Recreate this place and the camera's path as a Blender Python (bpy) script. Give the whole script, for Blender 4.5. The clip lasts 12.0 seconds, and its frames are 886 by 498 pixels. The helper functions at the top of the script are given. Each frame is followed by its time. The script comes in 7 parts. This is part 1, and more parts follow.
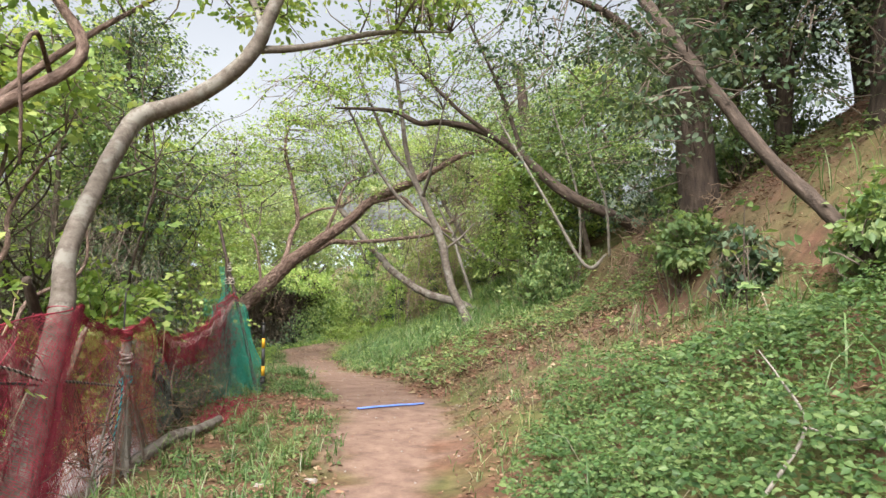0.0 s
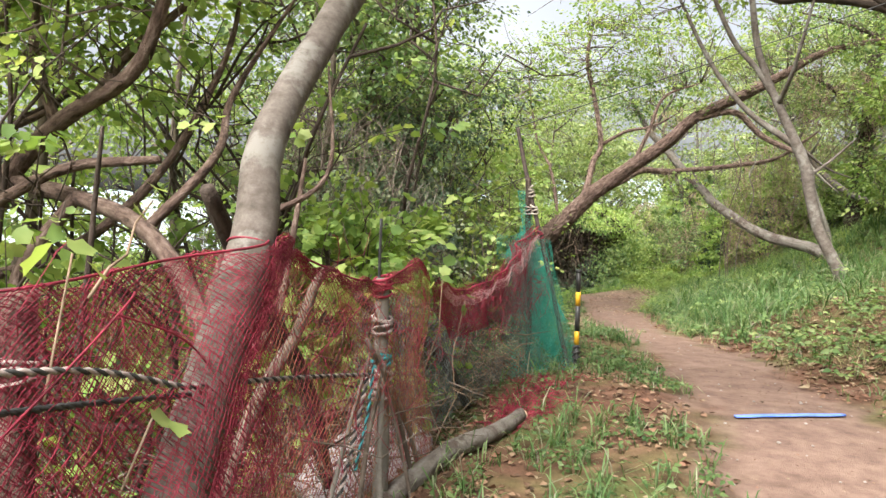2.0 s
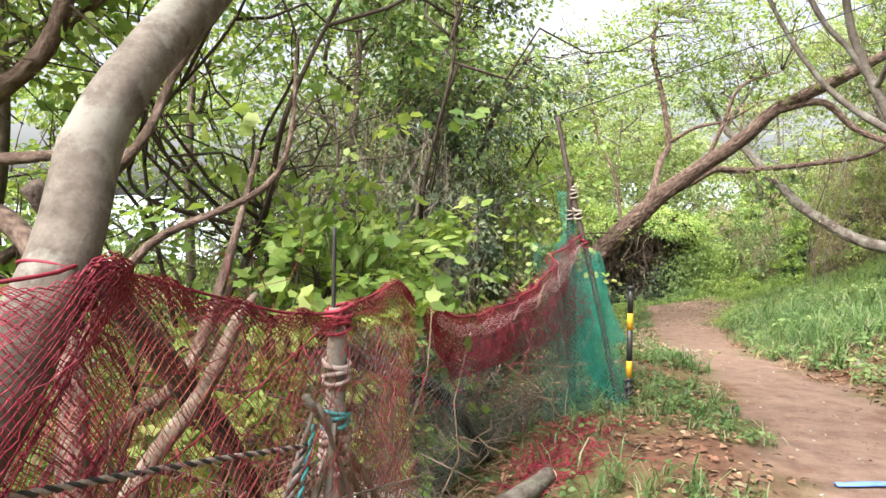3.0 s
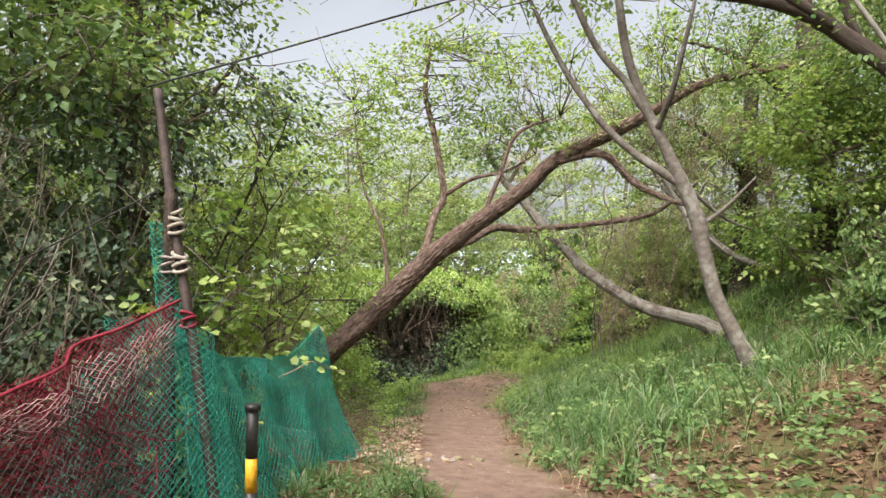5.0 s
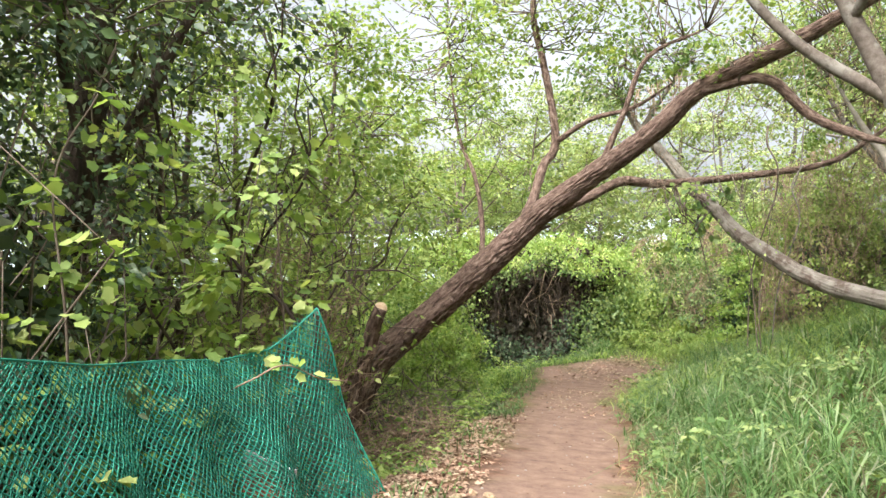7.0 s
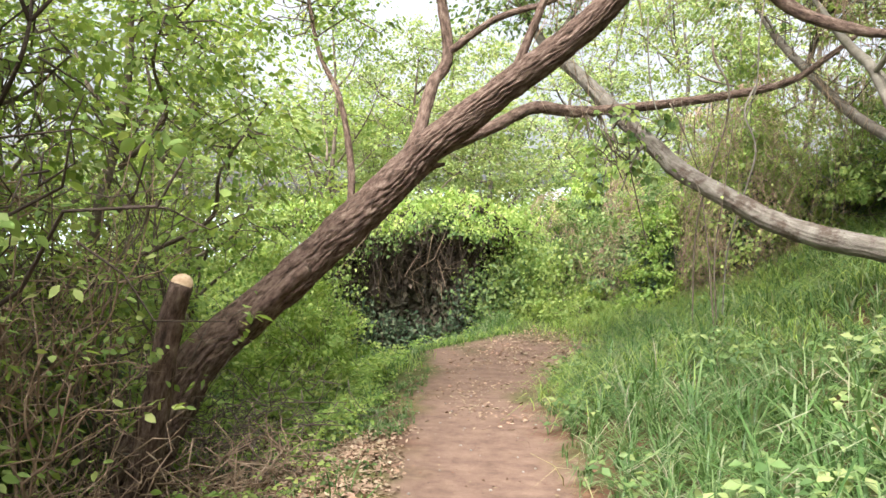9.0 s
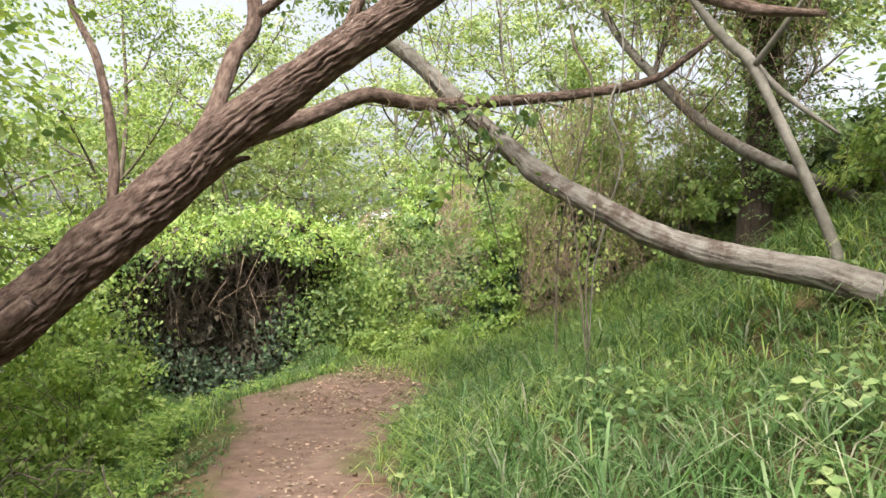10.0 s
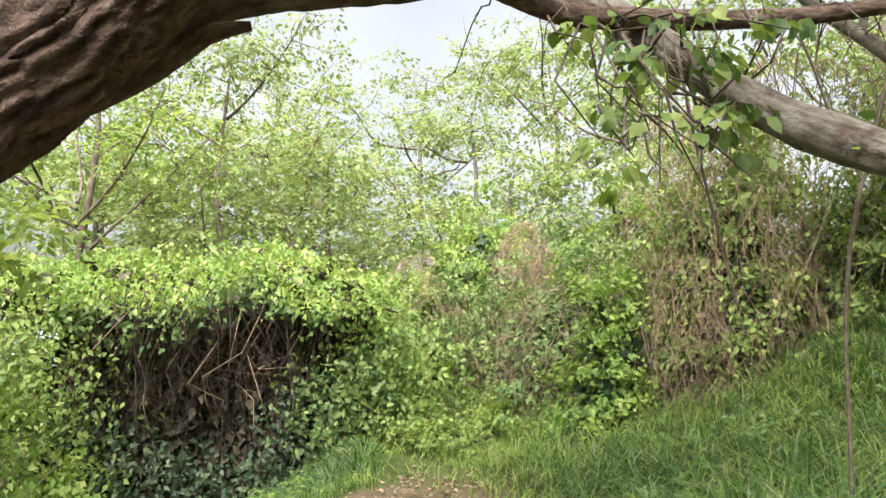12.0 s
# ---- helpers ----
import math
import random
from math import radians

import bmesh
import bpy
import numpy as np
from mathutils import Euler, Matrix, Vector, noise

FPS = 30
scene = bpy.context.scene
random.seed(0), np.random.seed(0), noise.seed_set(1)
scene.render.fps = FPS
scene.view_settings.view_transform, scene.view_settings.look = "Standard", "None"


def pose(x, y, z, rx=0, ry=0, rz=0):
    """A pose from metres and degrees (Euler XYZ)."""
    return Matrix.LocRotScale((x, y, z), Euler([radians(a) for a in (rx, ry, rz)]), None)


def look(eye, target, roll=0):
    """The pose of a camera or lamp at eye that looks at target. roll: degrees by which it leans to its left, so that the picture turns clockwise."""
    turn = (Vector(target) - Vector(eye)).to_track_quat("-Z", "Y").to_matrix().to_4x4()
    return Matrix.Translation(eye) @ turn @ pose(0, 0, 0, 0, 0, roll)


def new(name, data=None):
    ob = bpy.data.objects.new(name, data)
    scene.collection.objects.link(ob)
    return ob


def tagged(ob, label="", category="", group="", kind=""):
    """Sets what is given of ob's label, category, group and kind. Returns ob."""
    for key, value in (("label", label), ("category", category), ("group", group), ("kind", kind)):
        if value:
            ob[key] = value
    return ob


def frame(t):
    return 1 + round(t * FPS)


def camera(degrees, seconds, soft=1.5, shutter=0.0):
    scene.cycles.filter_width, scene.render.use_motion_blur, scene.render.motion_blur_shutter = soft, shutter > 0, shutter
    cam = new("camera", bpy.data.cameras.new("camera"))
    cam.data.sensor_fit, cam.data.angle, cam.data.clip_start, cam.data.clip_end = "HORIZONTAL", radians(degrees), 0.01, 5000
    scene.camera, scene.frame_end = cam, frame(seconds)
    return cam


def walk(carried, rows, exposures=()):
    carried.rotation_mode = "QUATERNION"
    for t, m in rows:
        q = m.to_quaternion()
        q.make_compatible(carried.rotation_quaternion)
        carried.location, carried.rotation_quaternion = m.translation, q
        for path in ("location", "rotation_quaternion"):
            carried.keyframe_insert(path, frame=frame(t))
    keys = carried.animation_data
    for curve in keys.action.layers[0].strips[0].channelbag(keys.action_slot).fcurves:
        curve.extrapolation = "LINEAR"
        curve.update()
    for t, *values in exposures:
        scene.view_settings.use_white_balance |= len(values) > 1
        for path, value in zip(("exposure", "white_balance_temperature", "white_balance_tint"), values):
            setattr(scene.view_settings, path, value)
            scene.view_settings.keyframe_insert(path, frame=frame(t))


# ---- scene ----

# ---------------------------------------------------------------- camera
cam = camera(63.2, 12.0, soft=1.5)
ROWS = [
    (0.0, (0.072, 0.075, 1.495), (0.065, 2.074, 1.552), 0.6),
    (0.5, (-0.19, 0.762, 1.424), (-0.25, 2.76, 1.47), 0.3),
    (1.0, (-0.444, 1.538, 1.397), (-0.586, 3.533, 1.402), -0.2),
    (1.5, (-0.678, 2.161, 1.354), (-0.983, 4.137, 1.302), -0.4),
    (2.0, (-0.89, 2.769, 1.354), (-1.648, 4.615, 1.232), 1.2),
    (2.5, (-1.042, 3.204, 1.367), (-2.037, 4.931, 1.204), 1.0),
    (3.0, (-0.951, 3.83, 1.345), (-1.887, 5.595, 1.238), 0.5),
    (3.5, (-0.963, 4.467, 1.342), (-1.822, 6.273, 1.376), 2.0),
    (3.7, (-0.926, 4.705, 1.35), (-1.732, 6.534, 1.408), 2.1),
    (5.5, (-0.882, 7.275, 1.23), (-1.295, 9.23, 1.307), 0.5),
    (6.0, (-0.834, 7.895, 1.206), (-1.328, 9.831, 1.263), 0.5),
    (6.5, (-0.83, 8.4, 1.246), (-1.52, 10.276, 1.284), 1.8),
    (6.7, (-0.849, 8.555, 1.259), (-1.611, 10.404, 1.278), 1.5),
    (8.3, (-1.493, 10.276, 1.053), (-2.421, 12.044, 0.952), 0.1),
    (8.5, (-1.594, 10.533, 1.036), (-2.433, 12.345, 0.924), -0.2),
    (9.0, (-1.789, 11.301, 1.006), (-2.32, 13.228, 0.921), -0.1),
    (9.5, (-1.983, 12.09, 0.975), (-2.182, 14.079, 0.921), -0.2),
    (10.0, (-2.119, 12.899, 0.918), (-2.167, 14.899, 0.9), -0.2),
    (10.5, (-2.376, 13.735, 0.853), (-2.364, 15.735, 0.873), 0.1),
    (11.0, (-2.6, 14.581, 0.772), (-2.562, 16.58, 0.815), 0.3),
    (11.5, (-2.903, 15.367, 0.738), (-2.897, 17.365, 0.828), 0.3),
    (12.0, (-3.03, 16.07, 0.735), (-3.083, 18.063, 0.903), -0.1),
]
walk(cam, [(t, look(eye, at, roll)) for t, eye, at, roll in ROWS],
     [(0.0, 1.48), (1.5, 1.53), (2.5, 1.85), (3.0, 1.96), (3.7, 1.78), (5.5, 1.4), (6.5, 1.7), (8.5, 1.98), (9.0, 1.93), (9.5, 1.73), (10.5, 1.73), (12.0, 1.82)])

# ---------------------------------------------------------------- sky and sun (bright overcast)
world = bpy.data.worlds.new("overcast_sky")
scene.world = world
world.use_nodes = True
wn, wl = world.node_tree.nodes, world.node_tree.links
sky = wn.new("ShaderNodeTexSky")
sky.sky_type, sky.sun_disc = "NISHITA", False
sky.sun_elevation, sky.sun_rotation = radians(54), radians(194)
sky.dust_density, sky.air_density, sky.ozone_density = 6.0, 1.0, 1.0
grey = wn.new("ShaderNodeHueSaturation")
grey.inputs["Saturation"].default_value = 0.26
wl.new(sky.outputs[0], grey.inputs["Color"])
cloud, dim = wn.new("ShaderNodeTexNoise"), wn.new("ShaderNodeMix")
cloud.inputs["Scale"].default_value, cloud.inputs["Detail"].default_value = 3.0, 5.0
shade = wn.new("ShaderNodeValToRGB")
shade.color_ramp.elements[0].position, shade.color_ramp.elements[0].color = 0.3, (0.84, 0.86, 0.89, 1)
shade.color_ramp.elements[1].position, shade.color_ramp.elements[1].color = 0.7, (1.12, 1.12, 1.12, 1)
dim.data_type, dim.blend_type = "RGBA", "MULTIPLY"
dim.inputs[0].default_value = 1.0
wl.new(cloud.outputs[0], shade.inputs[0])
wl.new(grey.outputs[0], dim.inputs[6])
wl.new(shade.outputs[0], dim.inputs[7])
wl.new(dim.outputs[2], wn["Background"].inputs["Color"])
wn["Background"].inputs["Strength"].default_value = 0.1
lamp = bpy.data.lights.new("sun", "SUN")
lamp.energy, lamp.angle, lamp.color = 3.2, radians(40), (1.0, 0.96, 0.9)
sun_ob = new("sun", lamp)
sun_ob.matrix_world = look((-2.5, -6, 14), (0, 4, 0))
scene.view_settings.exposure = 1.33


# ---------------------------------------------------------------- materials
def nodes_of(name):
    m = bpy.data.materials.new(name)
    m.use_nodes = True
    return m, m.node_tree.nodes, m.node_tree.links, m.node_tree.nodes["Principled BSDF"]


def ramp(n, l, source, stops):
    r = n.new("ShaderNodeValToRGB")
    while len(r.color_ramp.elements) < len(stops):
        r.color_ramp.elements.new(0.5)
    for e, (p, c) in zip(r.color_ramp.elements, stops):
        e.position, e.color = p, (*c, 1)
    l.new(source, r.inputs[0])
    return r.outputs[0]


def noise_tex(n, l, scale, detail=5, rough=0.6, stretch=None, along=False):
    t = n.new("ShaderNodeTexNoise")
    t.inputs["Scale"].default_value, t.inputs["Detail"].default_value, t.inputs["Roughness"].default_value = scale, detail, rough
    c = n.new("ShaderNodeTexCoord")
    if along:
        c = n.new("ShaderNodeAttribute")
        c.attribute_name = "grain"
    if stretch:
        mp = n.new("ShaderNodeMapping")
        mp.inputs["Scale"].default_value = stretch
        l.new(c.outputs["Vector" if along else "Object"], mp.inputs[0])
        l.new(mp.outputs[0], t.inputs["Vector"])
    else:
        l.new(c.outputs["Object"], t.inputs["Vector"])
    return t.outputs[0]


def mixed(n, l, a, b, fac, mode="MIX"):
    m = n.new("ShaderNodeMix")
    m.data_type, m.blend_type = "RGBA", mode
    for sock, v in ((m.inputs[6], a), (m.inputs[7], b), (m.inputs[0], fac)):
        if isinstance(v, (int, float)):
            sock.default_value = v
        elif isinstance(v, tuple):
            sock.default_value = (*v, 1)
        else:
            l.new(v, sock)
    return m.outputs[2]


def bumped(n, l, b, height, strength, dist):
    bp = n.new("ShaderNodeBump")
    bp.inputs["Strength"].default_value, bp.inputs["Distance"].default_value = strength, dist
    l.new(height, bp.inputs["Height"])
    l.new(bp.outputs[0], b.inputs["Normal"])


def leaf_material(name, stops, gloss=0.45, through_light=0.42, tint=(1.2, 1.15, 0.68)):
    """Leaf blades: each blade its own shade, with light passing through."""
    m, n, l, b = nodes_of(name)
    g = n.new("ShaderNodeNewGeometry")
    col = ramp(n, l, g.outputs["Random Per Island"], stops)
    patch = ramp(n, l, noise_tex(n, l, 2.2, 4, 0.65), [(0.35, (0, 0, 0)), (0.65, (1, 1, 1))])
    col = mixed(n, l, col, mixed(n, l, col, (0.55, 0.68, 0.62), 1.0, "MULTIPLY"), patch)
    l.new(col, b.inputs["Base Color"])
    b.inputs["Roughness"].default_value, b.inputs["Specular IOR Level"].default_value = gloss + 0.08, 0.32
    tr = n.new("ShaderNodeBsdfTranslucent")
    l.new(mixed(n, l, col, tint, 1.0, "MULTIPLY"), tr.inputs["Color"])
    mx = n.new("ShaderNodeMixShader")
    mx.inputs[0].default_value = through_light
    l.new(b.outputs[0], mx.inputs[1])
    l.new(tr.outputs[0], mx.inputs[2])
    l.new(mx.outputs[0], n["Material Output"].inputs["Surface"])
    return m


def bark_material(name, stops, scale, stretch, strength, dist, fine=60.0, lichen=None):
    m, n, l, b = nodes_of(name)
    big = noise_tex(n, l, scale, 6, 0.65, stretch, name.startswith("bark_") and "twig" not in name)
    fin = noise_tex(n, l, fine, 4, 0.6)
    col = ramp(n, l, big, stops)
    col = mixed(n, l, col, mixed(n, l, col, (0.6, 0.58, 0.55), 1.0, "MULTIPLY"), fin)
    if lichen:
        spot = ramp(n, l, noise_tex(n, l, 5.0, 5, 0.7), [(0.52, (0, 0, 0)), (0.62, (1, 1, 1))])
        col = mixed(n, l, col, lichen, spot)
    l.new(col, b.inputs["Base Color"])
    b.inputs["Roughness"].default_value = 0.85
    b.inputs["Specular IOR Level"].default_value = 0.25
    h = mixed(n, l, big, fin, 0.45)
    bumped(n, l, b, h, strength, dist)
    return m


def plain_material(name, stops, scale=20.0, rough=0.6, bump=0.2, dist=0.004, metal=0.0, spec=0.4):
    m, n, l, b = nodes_of(name)
    t = noise_tex(n, l, scale, 5, 0.65)
    l.new(ramp(n, l, t, stops), b.inputs["Base Color"])
    b.inputs["Roughness"].default_value, b.inputs["Metallic"].default_value = rough, metal
    b.inputs["Specular IOR Level"].default_value = spec
    bumped(n, l, b, t, bump, dist)
    return m


LEAF_BRIGHT = leaf_material("leaf_bright", [(0.0, (0.180, 0.270, 0.078)), (0.5, (0.324, 0.420, 0.122)), (1.0, (0.480, 0.530, 0.200))], 0.45, 0.48)
LEAF_PALE = leaf_material("leaf_pale", [(0.0, (0.240, 0.310, 0.130)), (0.5, (0.360, 0.430, 0.182)), (1.0, (0.504, 0.520, 0.262))], 0.5, 0.5)
LEAF_MID = leaf_material("leaf_mid", [(0.0, (0.103, 0.165, 0.064)), (0.5, (0.192, 0.280, 0.100)), (1.0, (0.348, 0.400, 0.171))], 0.42, 0.42)
LEAF_HERB = leaf_material("leaf_herb", [(0.0, (0.052, 0.097, 0.035)), (0.5, (0.105, 0.175, 0.056)), (1.0, (0.202, 0.260, 0.100))], 0.42, 0.38)
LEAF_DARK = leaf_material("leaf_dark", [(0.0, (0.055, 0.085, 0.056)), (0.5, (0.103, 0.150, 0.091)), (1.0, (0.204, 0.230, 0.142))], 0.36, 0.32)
LEAF_GREY = leaf_material("leaf_grey", [(0.0, (0.125, 0.145, 0.085)), (0.5, (0.218, 0.240, 0.139)), (1.0, (0.343, 0.350, 0.214))], 0.5, 0.3)
LEAF_YELLOW = leaf_material("leaf_yellow", [(0.0, (0.208, 0.310, 0.080)), (0.6, (0.353, 0.470, 0.123)), (1.0, (0.519, 0.560, 0.214))], 0.45, 0.48)
GRASS = leaf_material("grass_blade", [(0.0, (0.063, 0.125, 0.039)), (0.5, (0.130, 0.221, 0.072)), (0.82, (0.233, 0.311, 0.138)), (0.93, (0.365, 0.372, 0.249)), (1.0, (0.398, 0.312, 0.274))], 0.38, 0.42)
GRASS_DRY = leaf_material("grass_dry", [(0.0, (0.2, 0.16, 0.07)), (0.5, (0.38, 0.31, 0.15)), (1.0, (0.5, 0.43, 0.25))], 0.6, 0.25, (1, 0.95, 0.8))
LITTER = leaf_material("leaf_litter", [(0.0, (0.08, 0.042, 0.026)), (0.5, (0.215, 0.105, 0.066)), (0.85, (0.33, 0.185, 0.12)), (1.0, (0.4, 0.3, 0.2))], 0.7, 0.08, (1, 0.9, 0.8))
LITTER_PALE = leaf_material("pale_leaf_litter", [(0.0, (0.22, 0.12, 0.085)), (0.5, (0.42, 0.26, 0.19)), (1.0, (0.56, 0.4, 0.3))], 0.7, 0.08, (1, 0.9, 0.8))
# Brown of the vine bush, kept dark to carry the hollow's shade.
HOLLOW_SHADE_LEAF = leaf_material("brown_leaf_with_shade", [(0.0, (0.05, 0.038, 0.03)), (0.6, (0.11, 0.085, 0.066)), (1.0, (0.2, 0.155, 0.12))], 0.8, 0.05, (1, 0.9, 0.8))
BARK_GREY = bark_material("bark_smooth_grey", [(0.3, (0.085, 0.069, 0.057)), (0.5, (0.155, 0.13, 0.112)), (0.7, (0.22, 0.19, 0.168))], 14, (1, 1, 1.2), 0.6, 0.008, 90, (0.2, 0.185, 0.163))
BARK_BROWN = bark_material("bark_ridged_brown", [(0.32, (0.055, 0.037, 0.03)), (0.47, (0.18, 0.118, 0.095)), (0.58, (0.285, 0.2, 0.165)), (0.72, (0.42, 0.325, 0.275))], 30, (1, 1, 0.34), 1.0, 0.05, 120)
BARK_WHITE = bark_material("bark_pale_flaking", [(0.3, (0.11, 0.09, 0.074)), (0.48, (0.205, 0.18, 0.158)), (0.7, (0.3, 0.277, 0.25))], 16, (1, 1, 0.45), 0.9, 0.016, 60, (0.085, 0.062, 0.05))
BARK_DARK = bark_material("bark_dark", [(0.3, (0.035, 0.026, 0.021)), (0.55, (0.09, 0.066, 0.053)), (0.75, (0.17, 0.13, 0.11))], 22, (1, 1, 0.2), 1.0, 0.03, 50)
TWIG = bark_material("bark_twig", [(0.3, (0.08, 0.06, 0.045)), (0.5, (0.16, 0.125, 0.1)), (0.7, (0.26, 0.22, 0.18))], 8, (1, 1, 1), 0.4, 0.004, 50)
TWIG_GREY = bark_material("bark_twig_grey", [(0.3, (0.150, 0.131, 0.112)), (0.5, (0.240, 0.217, 0.188)), (0.7, (0.330, 0.300, 0.270))], 8, (1, 1, 1), 0.4, 0.004, 50)
VINE_DEAD = bark_material("dead_vine", [(0.3, (0.184, 0.121, 0.084)), (0.5, (0.333, 0.237, 0.168)), (0.7, (0.483, 0.374, 0.284))], 6, (1, 1, 1), 0.4, 0.004, 40)
CUT_WOOD = plain_material("cut_wood", [(0.3, (0.42, 0.27, 0.16)), (0.6, (0.6, 0.45, 0.31))], 30, 0.8)
NET_RED = plain_material("red_twine", [(0.3, (0.11, 0.01, 0.022)), (0.6, (0.29, 0.023, 0.048))], 9, 0.7)
NET_RUST = plain_material("rust_twine", [(0.3, (0.16, 0.06, 0.03)), (0.6, (0.36, 0.15, 0.07))], 9, 0.7)
NET_PINK = plain_material("bleached_pink_twine", [(0.3, (0.42, 0.2, 0.21)), (0.6, (0.62, 0.4, 0.4))], 9, 0.7)
NET_GREEN = plain_material("green_twine", [(0.3, (0.015, 0.16, 0.115)), (0.6, (0.04, 0.335, 0.245))], 6, 0.55)
NET_GREY = plain_material("weathered_grey_twine", [(0.3, (0.05, 0.07, 0.065)), (0.6, (0.15, 0.17, 0.16))], 9, 0.8)
ROPE = plain_material("weathered_rope", [(0.3, (0.17, 0.125, 0.115)), (0.6, (0.4, 0.33, 0.3))], 40, 0.9)
ROPE_PALE = plain_material("bleached_rope", [(0.3, (0.2, 0.17, 0.14)), (0.6, (0.42, 0.37, 0.31))], 40, 0.9)
ROPE_TEAL = plain_material("teal_rope", [(0.3, (0.015, 0.14, 0.15)), (0.6, (0.05, 0.28, 0.3))], 30, 0.7)
ROPE_DARK = plain_material("dark_cord", [(0.3, (0.015, 0.015, 0.016)), (0.6, (0.05, 0.048, 0.045))], 30, 0.7)
BLACK_PLASTIC = plain_material("black_plastic", [(0.3, (0.012, 0.012, 0.012)), (0.65, (0.05, 0.047, 0.045))], 14, 0.45, 0.1)
YELLOW_PAINT = plain_material("yellow_band", [(0.3, (0.4, 0.2, 0.01)), (0.5, (0.66, 0.36, 0.02)), (0.7, (0.72, 0.43, 0.04))], 25, 0.5, 0.1)
RUST_POLE = plain_material("rusty_pole", [(0.3, (0.025, 0.019, 0.017)), (0.6, (0.075, 0.05, 0.042))], 30, 0.7, 0.4)
BLUE_TAPE = plain_material("blue_hose", [(0.3, (0.07, 0.15, 0.55)), (0.6, (0.15, 0.26, 0.72))], 16, 0.7, 0.1)
STONE = plain_material("stone", [(0.3, (0.17, 0.145, 0.125)), (0.6, (0.33, 0.29, 0.26))], 12, 0.85, 0.5, 0.01)
SACK = plain_material("grimy_plastic_sheet", [(0.3, (0.24, 0.21, 0.22)), (0.6, (0.5, 0.46, 0.47))], 9, 0.6, 0.6, 0.02)
RED_BOARD = plain_material("faded_red_board", [(0.3, (0.26, 0.07, 0.04)), (0.6, (0.42, 0.15, 0.1))], 10, 0.75)
# Pale blue-grey diffuse: the distance haze is put into the hills' own colour.
HAZE_HILL = plain_material("hill_painted_haze", [(0.3, (0.3, 0.37, 0.42)), (0.6, (0.38, 0.44, 0.47))], 0.01, 1.0, 0.0)


def ground_material():
    """Trodden reddish dirt on the path, brown soil with moss-green tinges beside it."""
    m, n, l, b = nodes_of("ground_soil")
    at = n.new("ShaderNodeAttribute")
    at.attribute_name = "trodden"
    big, mid, fin = noise_tex(n, l, 0.9, 4), noise_tex(n, l, 6, 6, 0.7), noise_tex(n, l, 70, 4, 0.7)
    dirt = ramp(n, l, mid, [(0.3, (0.155, 0.102, 0.08)), (0.5, (0.235, 0.157, 0.124)), (0.7, (0.31, 0.216, 0.174))])
    soil = ramp(n, l, mid, [(0.3, (0.07, 0.038, 0.025)), (0.5, (0.15, 0.08, 0.052)), (0.7, (0.24, 0.135, 0.09))])
    moss = ramp(n, l, mid, [(0.3, (0.07, 0.1, 0.03)), (0.7, (0.15, 0.18, 0.06))])
    soil = mixed(n, l, soil, moss, ramp(n, l, big, [(0.42, (0, 0, 0)), (0.62, (0.75, 0.75, 0.75))]))
    wood = n.new("ShaderNodeAttribute")
    wood.attribute_name = "overgrown"
    soil = mixed(n, l, soil, ramp(n, l, mid, [(0.3, (0.05, 0.075, 0.025)), (0.7, (0.13, 0.16, 0.05))]), wood.outputs["Fac"])
    col = mixed(n, l, soil, dirt, at.outputs["Fac"])
    col = mixed(n, l, col, mixed(n, l, col, (0.66, 0.62, 0.6), 1.0, "MULTIPLY"), fin)
    l.new(col, b.inputs["Base Color"])
    b.inputs["Roughness"].default_value, b.inputs["Specular IOR Level"].default_value = 0.95, 0.15
    bumped(n, l, b, mixed(n, l, mid, fin, 0.62), 0.75, 0.025)
    return m


GROUND = ground_material()


# ---------------------------------------------------------------- mesh helpers
def put_mesh(name, V, F, mat, smooth=True):
    V, F = np.asarray(V, np.float32), np.asarray(F, np.int32)
    k = F.shape[1]
    me = bpy.data.meshes.new(name)
    me.vertices.add(len(V))
    me.vertices.foreach_set("co", V.ravel())
    me.loops.add(F.size)
    me.loops.foreach_set("vertex_index", F.ravel())
    me.polygons.add(len(F))
    me.polygons.foreach_set("loop_start", np.arange(0, F.size, k, dtype=np.int32))
    me.polygons.foreach_set("loop_total", np.full(len(F), k, np.int32))
    me.polygons.foreach_set("use_smooth", np.full(len(F), smooth, bool))
    me.update(calc_edges=True)
    me.materials.append(mat)
    return me


def part(name, VF, mat, parent, label="", smooth=True):
    ob = new(name, put_mesh(name, VF[0], VF[1], mat, smooth))
    if len(VF) > 2:
        ob.data.attributes.new("grain", "FLOAT_VECTOR", "POINT").data.foreach_set("vector", np.asarray(VF[2], np.float32).ravel())
    ob.parent = parent
    if label:
        tagged(ob, label)
    return ob


def thing(name, label, category, group="", kind=""):
    return tagged(new(name), label, category, group, kind)


def single(name, VF, mat, label, category, group="", kind="", smooth=True):
    return tagged(new(name, put_mesh(name, VF[0], VF[1], mat, smooth)), label, category, group, kind)


def joined(pieces):
    V, F, off = [], [], 0
    for v, f, *_ in pieces:
        V.append(v)
        F.append(np.asarray(f) + off)
        off += len(v)
    return np.concatenate(V), np.concatenate(F)


def hashed(i, j, seed):
    h = np.sin(i * 127.1 + j * 311.7 + seed * 74.7) * 43758.5453
    return h - np.floor(h)


